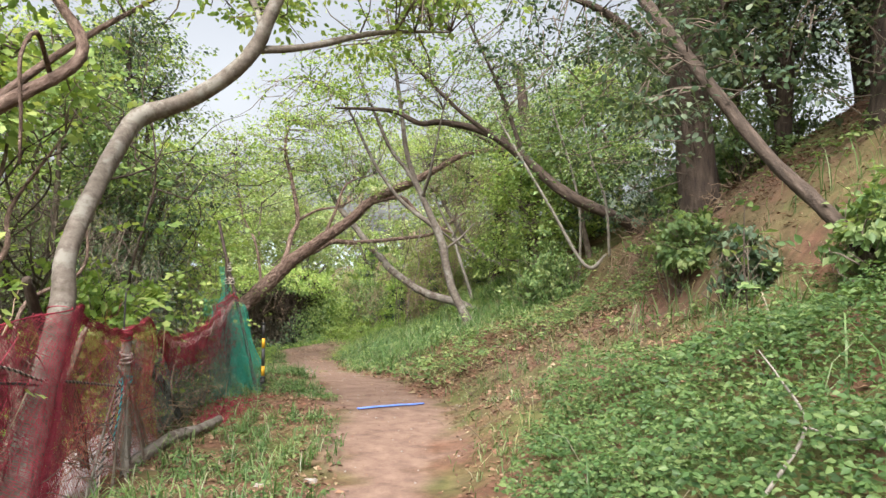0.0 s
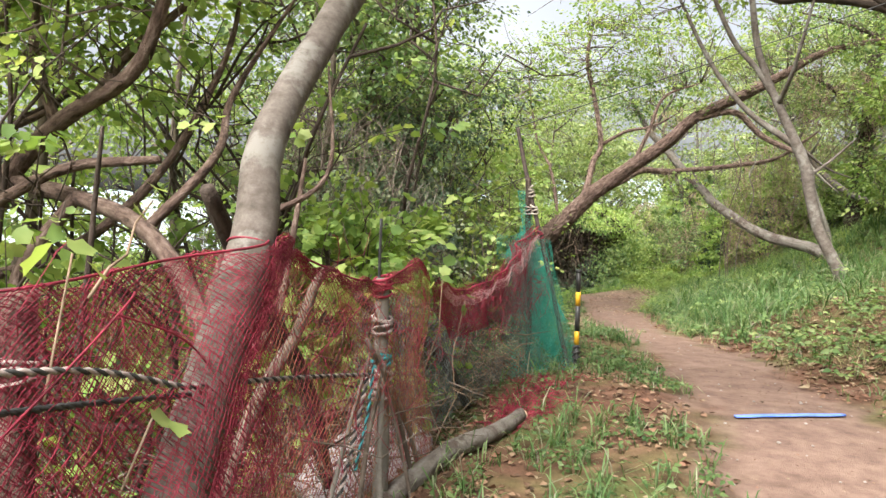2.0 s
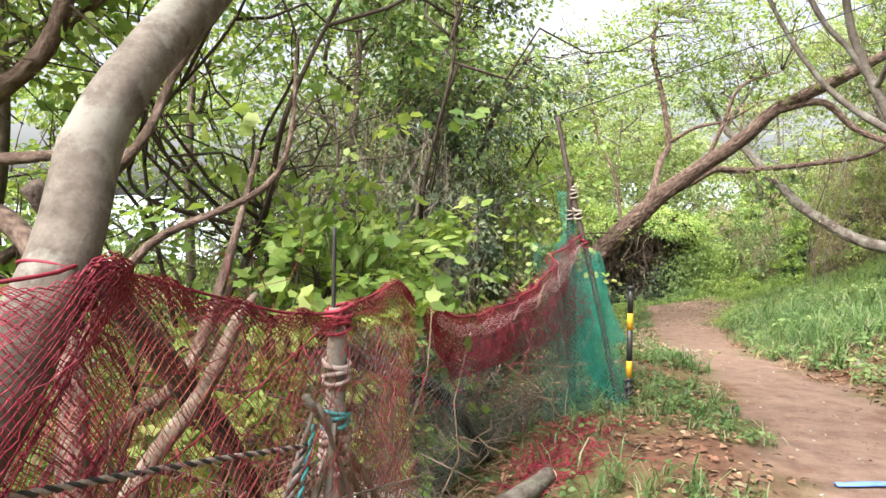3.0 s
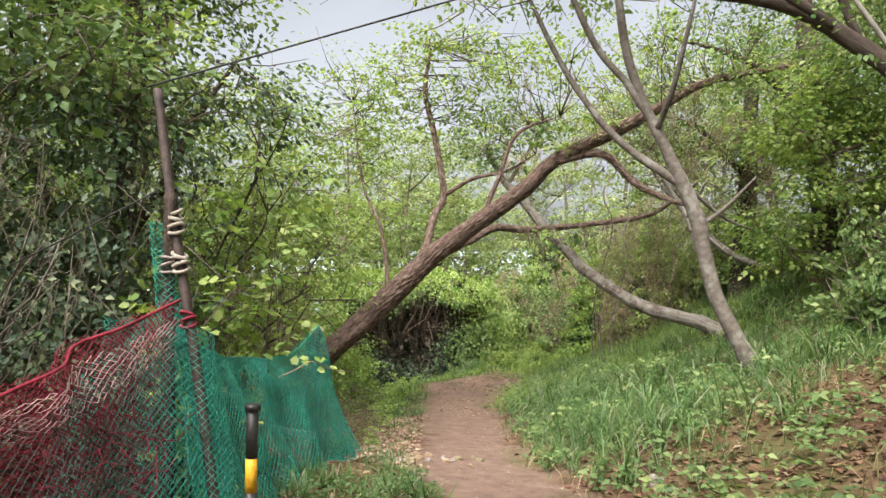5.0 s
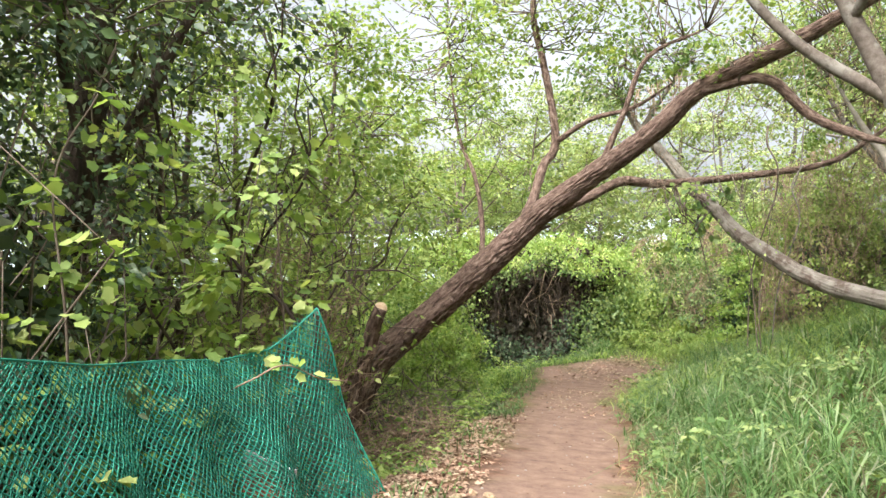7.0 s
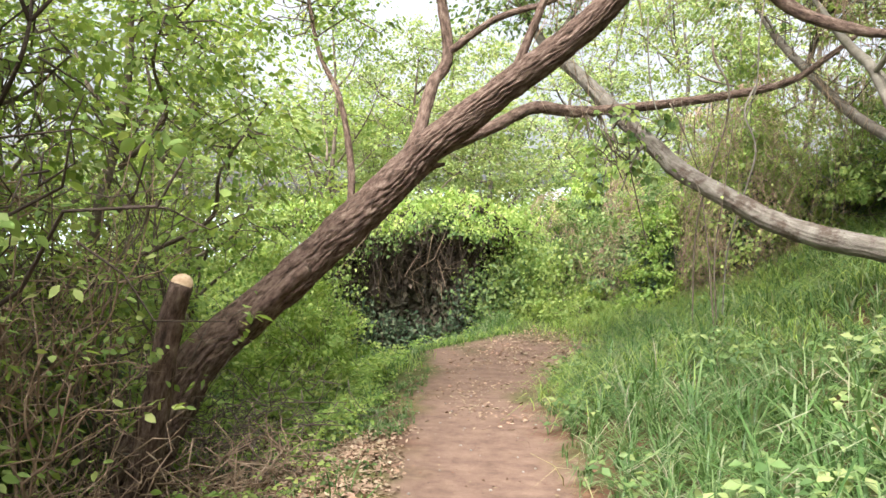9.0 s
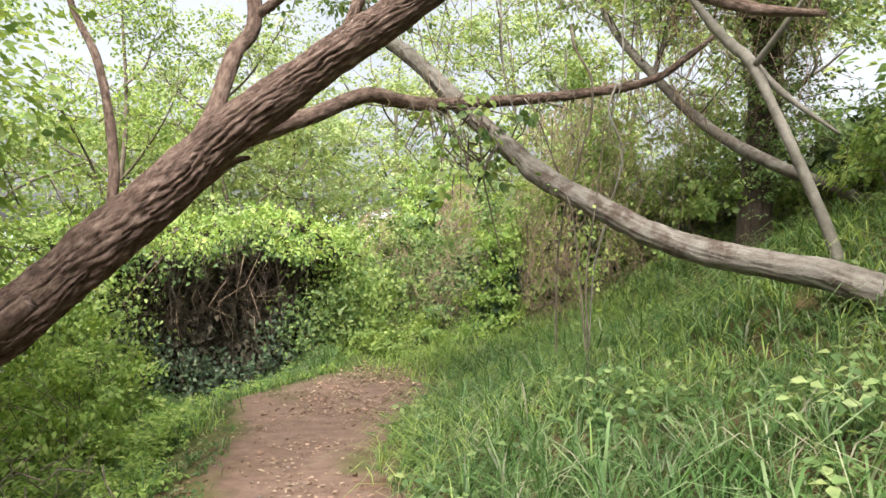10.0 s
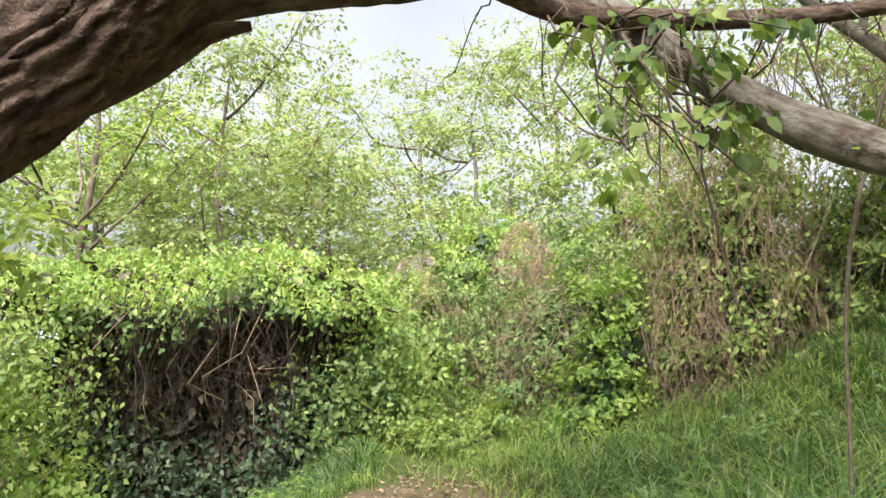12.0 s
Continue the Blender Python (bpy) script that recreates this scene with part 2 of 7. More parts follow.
def vnoise(x, y, seed=0):
    """Smooth value noise, 0 to 1."""
    x, y = np.asarray(x, float), np.asarray(y, float)
    i, j = np.floor(x), np.floor(y)
    u, v = x - i, y - j
    u, v = u * u * (3 - 2 * u), v * v * (3 - 2 * v)
    a, b = hashed(i, j, seed), hashed(i + 1, j, seed)
    c, d = hashed(i, j + 1, seed), hashed(i + 1, j + 1, seed)
    return (a * (1 - u) + b * u) * (1 - v) + (c * (1 - u) + d * u) * v


def smooth_line(P, R, step=0.08):
    """Catmull-Rom through the points, with radii alike."""
    P, R = np.asarray(P, float), np.asarray(R, float)
    Q = np.vstack([2 * P[0] - P[1], P, 2 * P[-1] - P[-2]])
    out, rad = [], []
    for k in range(len(P) - 1):
        p0, p1, p2, p3 = Q[k:k + 4]
        m = max(2, int(np.linalg.norm(p2 - p1) / step))
        for t in np.arange(m) / m:
            out.append(0.5 * (2 * p1 + (p2 - p0) * t + (2 * p0 - 5 * p1 + 4 * p2 - p3) * t ** 2 + (3 * p1 - p0 - 3 * p2 + p3) * t ** 3))
            rad.append(R[k] * (1 - t) + R[k + 1] * t)
    out.append(P[-1])
    rad.append(R[-1])
    return np.array(out), np.array(rad)


def tube(P, R, sides=10, step=0.08, rough=0.05, ridge=0.0, ridges=9, seed=0, raw=False):
    """A rounded limb along the points: uneven, with optional bark ridges, both ends closed."""
    if raw:
        C, r = np.asarray(P, float), np.broadcast_to(np.asarray(R, float), (len(P),))
    else:
        C, r = smooth_line(P, R, step)
    n = len(C)
    T = np.gradient(C, axis=0)
    T /= np.linalg.norm(T, axis=1)[:, None] + 1e-9
    up = np.array([0.0, 0.0, 1.0]) if abs(T[0, 2]) < 0.9 else np.array([1.0, 0.0, 0.0])
    A = np.empty((n, 3))
    a = np.cross(T[0], up)
    for i in range(n):
        a = a - T[i] * np.dot(a, T[i])
        a /= np.linalg.norm(a) + 1e-9
        A[i] = a
    B = np.cross(T, A)
    ang = np.linspace(0, 2 * np.pi, sides, endpoint=False)
    s = np.concatenate([[0], np.cumsum(np.linalg.norm(np.diff(C, axis=0), axis=1))])
    S, G = np.meshgrid(s, ang, indexing="ij")
    d = 1 + rough * (2 * vnoise(S * 3 + seed * 7.3, 2 + 1.3 * np.cos(G) + seed, seed) - 1) + rough * (2 * vnoise(S * 9 + seed, 5 + 2 * np.sin(G), seed + 3) - 1)
    if ridge:
        w = G * ridges / (2 * np.pi) + 1.9 * vnoise(S * 3.0, 3 + 1.5 * np.cos(G), seed + 5) + 0.9 * vnoise(S * 9.0, 3 + 3 * np.sin(G), seed + 6) + 0.5 * vnoise(S * 24, 6 + 5 * np.cos(G), seed + 7)
        cut = np.abs((w % 1) - 0.5) * 2
        col = np.floor(w) % ridges
        brk = vnoise(S * 7 + col * 3.7, col, seed + 9)
        crack = (S * (5 + 4 * hashed(col, col * 0, seed + 12)) + 1.3 * cut + hashed(col, col * 0 + 1, seed + 13)) % 1
        fine = vnoise(w * 2.6 + 40, S * 16, seed + 14) - 0.5
        d += ridge * ((np.clip(cut * 1.9, 0, 1) - 0.65) * (0.45 + 1.1 * brk) - 0.55 * (crack < 0.13) * (brk > 0.35) + 0.55 * fine)
    rr = r[:, None] * d
    V = C[:, None] + rr[..., None] * (np.cos(G)[..., None] * A[:, None] + np.sin(G)[..., None] * B[:, None])
    V = V.reshape(-1, 3)
    i, j = np.meshgrid(np.arange(n - 1), np.arange(sides), indexing="ij")
    k = (j + 1) % sides
    F = np.stack([i * sides + j, i * sides + k, (i + 1) * sides + k, (i + 1) * sides + j], -1).reshape(-1, 4)
    V = np.vstack([V, C[:1], C[-1:]])
    j = np.arange(sides)
    k = (j + 1) % sides
    c0, c1, e = len(V) - 2, len(V) - 1, (n - 1) * sides
    caps = np.concatenate([np.stack([k, j, np.full(sides, c0), np.full(sides, c0)], -1), np.stack([e + j, e + k, np.full(sides, c1), np.full(sides, c1)], -1)])
    tri = np.concatenate([F[:, [0, 1, 2]], F[:, [0, 2, 3]], caps[:, :3]])
    grain = np.vstack([np.stack([np.cos(G) * r[:, None], np.sin(G) * r[:, None], S], -1).reshape(-1, 3), [[0, 0, 0], [0, 0, s[-1]]]])
    return V, tri, grain


def unit(v):
    return v / (np.linalg.norm(v, axis=-1, keepdims=True) + 1e-9)


def blades(P, D, N, L, W, lobed=False):
    """Leaf blades at P along D, facing N, of length L and half width W, folded along the midrib."""
    D = unit(D)
    S = unit(np.cross(D, N))
    N = np.cross(S, D)
    L, W = np.asarray(L)[:, None], np.asarray(W)[:, None]
    if lobed:
        loc = [(0, 0, 0), (0.8, 0.1, 0.1), (0.72, 0.34, 0.02), (0.95, 0.62, 0.12), (0.55, 0.72, 0.03), (0, 1.0, -0.12),
               (-0.55, 0.72, 0.03), (-0.95, 0.62, 0.12), (-0.72, 0.34, 0.02), (-0.8, 0.1, 0.1)]
        tri = [(0, 1, 2), (0, 2, 4), (2, 3, 4), (0, 4, 5), (0, 5, 6), (0, 6, 8), (6, 7, 8), (0, 8, 9)]
    else:
        loc = [(0, 0, 0), (0.9, 0.3, 0.18), (0.75, 0.65, 0.1), (0, 1, -0.15), (-0.75, 0.65, 0.1), (-0.9, 0.3, 0.18)]
        tri = [(0, 1, 2), (0, 2, 3), (0, 3, 4), (0, 4, 5)]
    V = np.stack([P + S * W * a + D * L * b + N * W * c for a, b, c in loc], 1)
    m, q = len(loc), len(P)
    F = (np.arange(q)[:, None, None] * m + np.array(tri)[None]).reshape(-1, 3)
    return V.reshape(-1, 3), F


def small_blades(P, D, N, L, W):
    """The same for small or far leaves: a folded rhomb."""
    D = unit(D)
    S = unit(np.cross(D, N))
    N = np.cross(S, D)
    L, W = np.asarray(L)[:, None], np.asarray(W)[:, None]
    V = np.stack([P, P + S * W + D * L * 0.42 + N * W * 0.35, P + D * L - N * W * 0.3, P - S * W + D * L * 0.42 + N * W * 0.35], 1)
    F = (np.arange(len(P))[:, None, None] * 4 + np.array([(0, 1, 2), (0, 2, 3)])[None]).reshape(-1, 3)
    return V.reshape(-1, 3), F


def clear_of_walk(P):
    """True where a point stays out of the walker's way."""
    gap = np.abs(P[:, 0] - np.interp(P[:, 1], [0, 3, 4, 8.4, 10.5, 13, 15.2, 17], [0.0, -1.0, -1.0, -0.8, -1.6, -2.1, -2.9, -3.1]))
    return ~((gap < 0.75) & (P[:, 1] < 17.2) & (P[:, 1] > -1.5) & (P[:, 2] < 2.0) & (P[:, 2] > 0.25))


def clumps(C, R, per, L, rng, flat=0.55, droop=0.35, lobed=False, small=False, slim=0.33):
    """Leaves in loose clumps round the centres C."""
    C, R = np.asarray(C, float), np.broadcast_to(np.asarray(R, float), (len(C),))
    q = len(C) * per
    base = np.repeat(C, per, 0)
    m = max(1, per // 9)
    spray = rng.normal(size=(len(C) * m, 3)) * np.array([1, 1, flat]) * np.repeat(R, m)[:, None] * 0.62
    face = rng.normal(size=(len(C) * m, 3)) * 0.5 + np.array([0, 0, 1.0])
    pick = np.repeat(np.arange(len(C)) * m, per) + np.tile(np.arange(per) % m, len(C))
    small_off = rng.normal(size=(q, 3)) * np.array([1, 1, 0.35]) * np.repeat(R, per)[:, None] * 0.27
    P = base + spray[pick] + small_off
    D = unit(small_off + 0.5 * spray[pick] + rng.normal(size=(q, 3)) * 0.12 * np.repeat(R, per)[:, None]) + np.array([0, 0, -droop])
    N = face[pick] + rng.normal(size=(q, 3)) * 0.22
    ok = clear_of_walk(P)
    P, D, N = P[ok], D[ok], N[ok]
    ln = L * rng.uniform(0.6, 1.25, len(P))
    if small:
        return small_blades(P, D, N, ln, ln * slim)
    return blades(P, D, N, ln, ln * (0.5 if lobed else slim), lobed)


def bent(a, b, rng, bow=0.12, k=5):
    """Points of a crooked twig from a to b."""
    a, b = np.asarray(a, float), np.asarray(b, float)
    t = np.linspace(0, 1, k)[:, None]
    P = a + (b - a) * t
    w = rng.normal(size=(k, 3)) * bow * np.linalg.norm(b - a) * np.sin(np.pi * t) * 0.7
    return P + w


def twigs(starts, ends, rng, r0=0.012, r1=0.003, bow=0.12, k=4, sides=3):
    return joined([tube(bent(a, b, rng, bow, k), np.linspace(r0, r1, k), sides, raw=True, rough=0) for a, b in zip(starts, ends)])


def nearest(points, targets):
    points = np.asarray(points)
    return np.array([points[np.argmin(((points - c) ** 2).sum(1) + 0.02 * np.random.rand(len(points)))] for c in targets])


# ---------------------------------------------------------------- ground
PATH_Y = [-6, 0, 3, 5, 6.6, 8.3, 9.6, 11.4, 13, 15.4, 17, 18.6, 20.4, 21.2, 22.3, 26, 30, 60]
PATH_X = [-0.35, -0.33, -0.3, -0.26, -0.36, -0.52, -0.95, -1.5, -2.15, -2.68, -3.05, -3.43, -3.58, -3.58, -3.4, -3.0, -2.6, -2.0]
HALF_Y = [-6, 5, 6.6, 8.3, 9.6, 11.4, 13, 15.4, 18.6, 20.4, 21.2, 22.3, 23, 60]
HALF_W = [0.36, 0.37, 0.48, 0.62, 0.58, 0.52, 0.55, 0.6, 0.56, 0.88, 1.15, 0.75, 0.4, 0.4]
RISE_Y = [-40, -6, 0, 3, 5, 8, 10.5, 12.5, 14.3, 16, 18.4, 20.5, 23, 26, 30, 45, 120, 1500]
RISE_Z = [0.6, 0.15, 0.1, 0.05, 0.0, 0.0, -0.1, -0.27, -0.47, -0.64, -0.77, -0.87, -0.8, -0.75, -0.75, -2.5, -9, -25]


def path_centre(y):
    return np.interp(y, PATH_Y, PATH_X)


def path_half(y):
    return np.interp(y, HALF_Y, HALF_W)


def ground_z(x, y, fine=True):
    x, y = np.asarray(x, float), np.asarray(y, float)
    z = np.interp(y, RISE_Y, RISE_Z)
    c, h = path_centre(y), path_half(y)
    r = np.clip(x - c - h, 0, None)
    slope = np.interp(y, [-6, 6, 9, 11, 14, 18, 24, 40], [0.52, 0.52, 0.46, 0.34, 0.34, 0.36, 0.3, 0.22])
    z = z + slope * (np.sqrt(r * r + 0.09) - 0.3) * np.where(r > 25, 25 / np.maximum(r, 1), 1)
    z = z + 0.26 * np.clip(r - 2.6, 0, 6) * np.clip((y - 15.5) / 3, 0, 1) * np.clip((40 - y) / 10, 0, 1)
    near = np.exp(-((y - 11) / 5.5) ** 4)
    z = z + near * 0.85 / (1 + np.exp(np.clip(-(x - 3.15 + 0.5 * (vnoise(y * 0.9, y * 0 + 3.0, 4) - 0.5)) / 0.12, -60, 60)))
    z = z + 0.3 * np.clip(x - 3.5, 0, 3.5) * np.clip((y - 3) / 3, 0, 1) * np.clip((15 - y) / 3, 0, 1)
    l = np.clip(c - h - x, 0, None)
    shelf = np.interp(y, [-6, 9, 12, 14, 60], [1.45, 1.5, 0.9, 0.25, 0.25])
    steep = np.interp(y, [-6, 10, 14, 18, 30], [0.5, 0.5, 0.22, 0.12, 0.12])
    out = np.clip(l - shelf, 0, None)
    z = z - 0.03 * np.minimum(l, shelf) - steep * np.minimum(out, 6) - 0.28 * np.clip(out - 6, 0, 120)
    z = z - 0.25 * np.clip((l - 0.15) / 0.8, 0, 1) * np.clip((y - 13) / 2, 0, 1)
    z = z - 0.55 * np.exp(-((x + 6.0) / 1.3) ** 2 - ((y - 24.2) / 2.3) ** 2)
    if fine:
        off = np.clip((np.abs(x - c) - h) / 0.35, 0, 1)
        z = z + (0.02 + 0.1 * off) * (vnoise(x * 1.1, y * 1.1, 1) - 0.5) + (0.009 + 0.033 * off) * (vnoise(x * 5, y * 5, 2) - 0.5) + (0.003 + 0.009 * off) * (vnoise(x * 13, y * 13, 3) - 0.5)
        z = z - 0.035 * (1 - off)
    return z


def build_ground():
    def axis(lo, hi, step, far):
        g = np.arange(lo, hi, step)
        d = step * 1.22 ** np.arange(1, 60)
        d = np.cumsum(d)
        d = np.append(d[d < far], far)
        return np.concatenate([lo - d[::-1], g, hi - step + d])

    xs, ys = axis(-6.0, 5.0, 0.1, 1500), axis(-1.0, 25.0, 0.125, 1500)
    X, Y = np.meshgrid(xs, ys, indexing="ij")
    Z = ground_z(X, Y)
    V = np.stack([X, Y, Z], -1).reshape(-1, 3)
    a, b = len(xs), len(ys)
    i, j = np.meshgrid(np.arange(a - 1), np.arange(b - 1), indexing="ij")
    F = np.stack([i * b + j, (i + 1) * b + j, (i + 1) * b + j + 1, i * b + j + 1], -1).reshape(-1, 4)
    ob = tagged(new("ground", put_mesh("ground", V, F, GROUND)), "reddish dirt footpath through soil on a wooded slope", "ground", kind="structure")
    w = (np.abs(X - path_centre(Y)) - path_half(Y)) + 0.45 * (vnoise(X * 3, Y * 3, 8) - 0.5) + 0.25 * (vnoise(X * 9, Y * 9, 9) - 0.5)
    m = np.clip(0.5 - w / 0.28, 0, 1) * np.clip((23.4 - Y + 2.0 * (vnoise(X * 2.2, Y * 1.6, 15) - 0.5)) / 2.2, 0, 1)
    scar = np.exp(-((Y - 9.5) / 3.5) ** 2) * np.clip((X + 0.2) / 1.2, 0, 1) * np.clip((5.5 - X) / 1.5, 0, 1)
    m = np.maximum(m, 0.3 * np.clip(scar * 1.6 - 0.9 * vnoise(X * 1.6, Y * 1.6, 12), 0, 1))
    at = ob.data.attributes.new("trodden", "FLOAT", "POINT")
    at.data.foreach_set("value", m.ravel().astype(np.float32))
    g = np.clip((-X - 3.4 - 2.4 * np.exp(-((Y - 14.8) / 2.6) ** 2)) / 1.5, 0, 1) + np.clip((Y - 21.5) / 1.5, 0, 1) + np.clip((X - 8.5) / 2, 0, 1)
    at = ob.data.attributes.new("overgrown", "FLOAT", "POINT")
    at.data.foreach_set("value", np.clip(g, 0, 1).ravel().astype(np.float32))
    return ob


build_ground()


def far_hills():
    rng = np.random.default_rng(5)
    a = np.radians(np.linspace(-75, 85, 160))
    V, n = [], len(a)
    for lift, dist in ((-60, 700), (1, 900), (-10, 1200)):
        h = 14 + 16 * np.sin(a * 3 + 1) + 9 * np.sin(a * 8) + 3 * np.sin(a * 23)
        z = h * 1.0 if lift == 1 else np.full(n, lift, float)
        V.append(np.stack([-np.sin(a) * dist, np.cos(a) * dist, z], -1))
    V = np.concatenate(V)
    i = np.arange(n - 1)
    F = np.concatenate([np.stack([r * n + i, r * n + i + 1, (r + 1) * n + i + 1, (r + 1) * n + i], -1) for r in range(2)])
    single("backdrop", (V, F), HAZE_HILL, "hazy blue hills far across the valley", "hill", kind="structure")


far_hills()


# ---------------------------------------------------------------- trees
def tree(name, label, bark, trunk, limbs, crowns, leaf, twig_mat=None, sides=12, ridge=0.0, ridges=9, seed=1, category="tree", group="", limb_sides=8, twig_r=0.011):
    """trunk and limbs: (points, radii). crowns: (centre, radii, clumps, leaves each, leaf length, options)."""
    rng = np.random.default_rng(seed)
    top = thing(name, label, category, group)
    base = np.array(trunk[0][0], float)
    anchors = [smooth_line(*trunk, 0.2)[0][2:]]
    part("trunk", tube(*trunk, sides=sides, step=0.035 if sides > 60 else 0.1, rough=0.07, ridge=ridge, ridges=ridges, seed=seed), bark, top)
    for k, lb in enumerate(limbs):
        part("limb", tube(*lb, sides=limb_sides, rough=0.08, ridge=ridge * 0.7, ridges=max(5, ridges - 3), seed=seed + k + 1), bark, top)
        anchors.append(smooth_line(*lb, 0.2)[0][1:])
    anchors = np.concatenate(anchors)
    pieces, starts, ends = [], [], []
    for c, r, q, per, ln, opt in crowns:
        u = rng.normal(size=(q, 3))
        C = np.array(c) + unit(u) * (rng.uniform(0.15, 1, (q, 1)) ** 0.45) * np.array(r)
        C = C[clear_of_walk(C)]
        A = nearest(anchors, C)
        starts.append(A)
        ends.append(C)
        e2 = C + rng.normal(size=C.shape) * opt.get("clump", 0.35) * 0.8
        starts.append(C * 0.7 + A * 0.3)
        ends.append(e2)
        ext = {k: v for k, v in opt.items() if k != "clump"}
        pieces.append(clumps(C, opt.get("clump", 0.35), per, ln, rng, **ext))
    if pieces:
        tagged(part("twig_work", twigs(np.concatenate(starts), np.concatenate(ends), rng, twig_r, 0.003, 0.14, 3), twig_mat or bark, top), kind="stuff")
        tagged(part("crown", joined(pieces), leaf, top), kind="stuff")
    return top


# grey smooth-barked tree rising through the fence line
tree("grey_tree", "smooth grey tree bending over the netted fence", BARK_GREY,
     ([(-2.29, 3.95, -0.35), (-2.35, 4.25, 0.3), (-2.41, 4.57, 0.78), (-2.47, 4.86, 1.22), (-2.54, 5.03, 1.58), (-2.58, 5.45, 2.03), (-2.58, 5.8, 2.41), (-2.53, 6.1, 2.74), (-2.2, 6.2, 2.9), (-1.85, 6.2, 3.1), (-1.58, 6.2, 3.37), (-1.44, 6.2, 3.7), (-1.2, 6.4, 4.4)],
      [0.1, 0.09, 0.083, 0.078, 0.07, 0.071, 0.073, 0.076, 0.072, 0.07, 0.066, 0.06, 0.045]),
     [([(-1.6, 6.2, 3.36), (-1.2, 6.4, 3.45), (-0.6, 6.9, 3.75), (0.1, 7.3, 3.9)], [0.04, 0.035, 0.025, 0.012]),
      ([(-1.5, 6.2, 3.5), (-1.75, 6.6, 4.0), (-2.2, 7.2, 4.6)], [0.035, 0.028, 0.012])],
     [((-0.7, 7.0, 4.3), (1.3, 1.2, 0.7), 57, 50, 0.078, {"clump": 0.3}), ((-2.2, 7.2, 4.7), (1.2, 1.2, 0.6), 44, 46, 0.078, {"clump": 0.3})],
     LEAF_BRIGHT, TWIG, 20, seed=11)

# leaning brown tree that arches over the path
tree("leaning_tree", "leaning brown tree with furrowed bark arching over the path", BARK_BROWN,
     ([(-5.6, 15.6, -1.35), (-5.5, 16.1, -0.75), (-5.38, 16.5, -0.22), (-5.18, 16.85, 0.08), (-4.83, 17.25, 0.48), (-4.42, 17.5, 0.93), (-4.08, 17.7, 1.29), (-3.7, 17.77, 1.66), (-2.97, 17.85, 2.22), (-2.28, 17.9, 2.71), (-1.77, 17.98, 3.2), (-0.82, 18.1, 3.66), (-0.17, 18.2, 4.03), (0.57, 18.4, 4.44), (1.87, 18.6, 4.68)],
      [0.24, 0.21, 0.185, 0.17, 0.165, 0.165, 0.165, 0.15, 0.13, 0.118, 0.106, 0.094, 0.078, 0.06, 0.035]),
     [([(-3.95, 17.8, 1.42), (-3.72, 18.1, 1.66), (-3.28, 18.7, 1.96), (-2.92, 19.2, 2.21), (-2.42, 19.58, 2.2), (-1.25, 19.95, 2.33), (-0.3, 20.0, 2.48), (0.2, 20.3, 2.8), (0.62, 20.5, 3.13)], [0.09, 0.078, 0.07, 0.066, 0.06, 0.05, 0.042, 0.034, 0.02]),
      ([(-1.77, 17.95, 3.16), (-1.07, 18.1, 3.28), (-0.58, 18.2, 2.84), (-0.11, 18.0, 2.56), (0.24, 17.6, 2.38)], [0.07, 0.062, 0.058, 0.045, 0.02]),
      ([(-3.95, 17.8, 1.5), (-3.89, 18.1, 1.9), (-3.86, 18.4, 2.36), (-3.74, 18.6, 2.75), (-3.92, 18.6, 3.77), (-4.07, 18.5, 4.54), (-3.95, 18.4, 5.3)], [0.075, 0.068, 0.064, 0.06, 0.052, 0.042, 0.02]),
      ([(-3.74, 18.6, 2.72), (-3.19, 18.4, 2.98), (-2.61, 18.2, 3.06), (-2.1, 18.0, 3.3)], [0.04, 0.034, 0.026, 0.01]),
      ([(-2.95, 17.85, 2.25), (-2.66, 17.8, 2.9), (-2.38, 17.8, 3.58), (-1.7, 17.6, 3.8)], [0.045, 0.036, 0.028, 0.01]),
      ([(-4.1, 17.75, 1.2), (-3.88, 17.95, 1.4), (-3.74, 18.0, 1.5), (-3.62, 18.02, 1.53)], [0.07, 0.05, 0.03, 0.015]),
      ([(-5.1, 16.75, 0.06), (-4.75, 16.75, 0.36), (-4.46, 16.75, 0.6)], [0.08, 0.065, 0.055]),
      ([(-4.4, 17.5, 0.95), (-4.5, 17.8, 1.5), (-4.7, 18.0, 2.2), (-5.1, 18.3, 2.9), (-5.4, 18.5, 4.4)], [0.04, 0.036, 0.03, 0.022, 0.01])],
     [((-1.0, 18.6, 4.9), (2.6, 1.6, 0.8), 68, 40, 0.078, {"clump": 0.35}), ((-3.9, 19.0, 4.9), (1.6, 1.4, 0.9), 68, 42, 0.078, {"clump": 0.35}), ((-5.3, 18.5, 4.1), (1.3, 1.2, 1.3), 62, 40, 0.078, {"clump": 0.34}),
      ((-2.15, 19.35, 1.75), (0.42, 0.3, 0.5), 18, 8, 0.085, {"clump": 0.2, "droop": 1.1, "slim": 0.42}),
      ((-1.7, 17.9, 3.6), (1.2, 0.6, 0.4), 17, 16, 0.078, {"clump": 0.25})],
     LEAF_BRIGHT, TWIG, 120, 0.15, 21, seed=21, limb_sides=18)

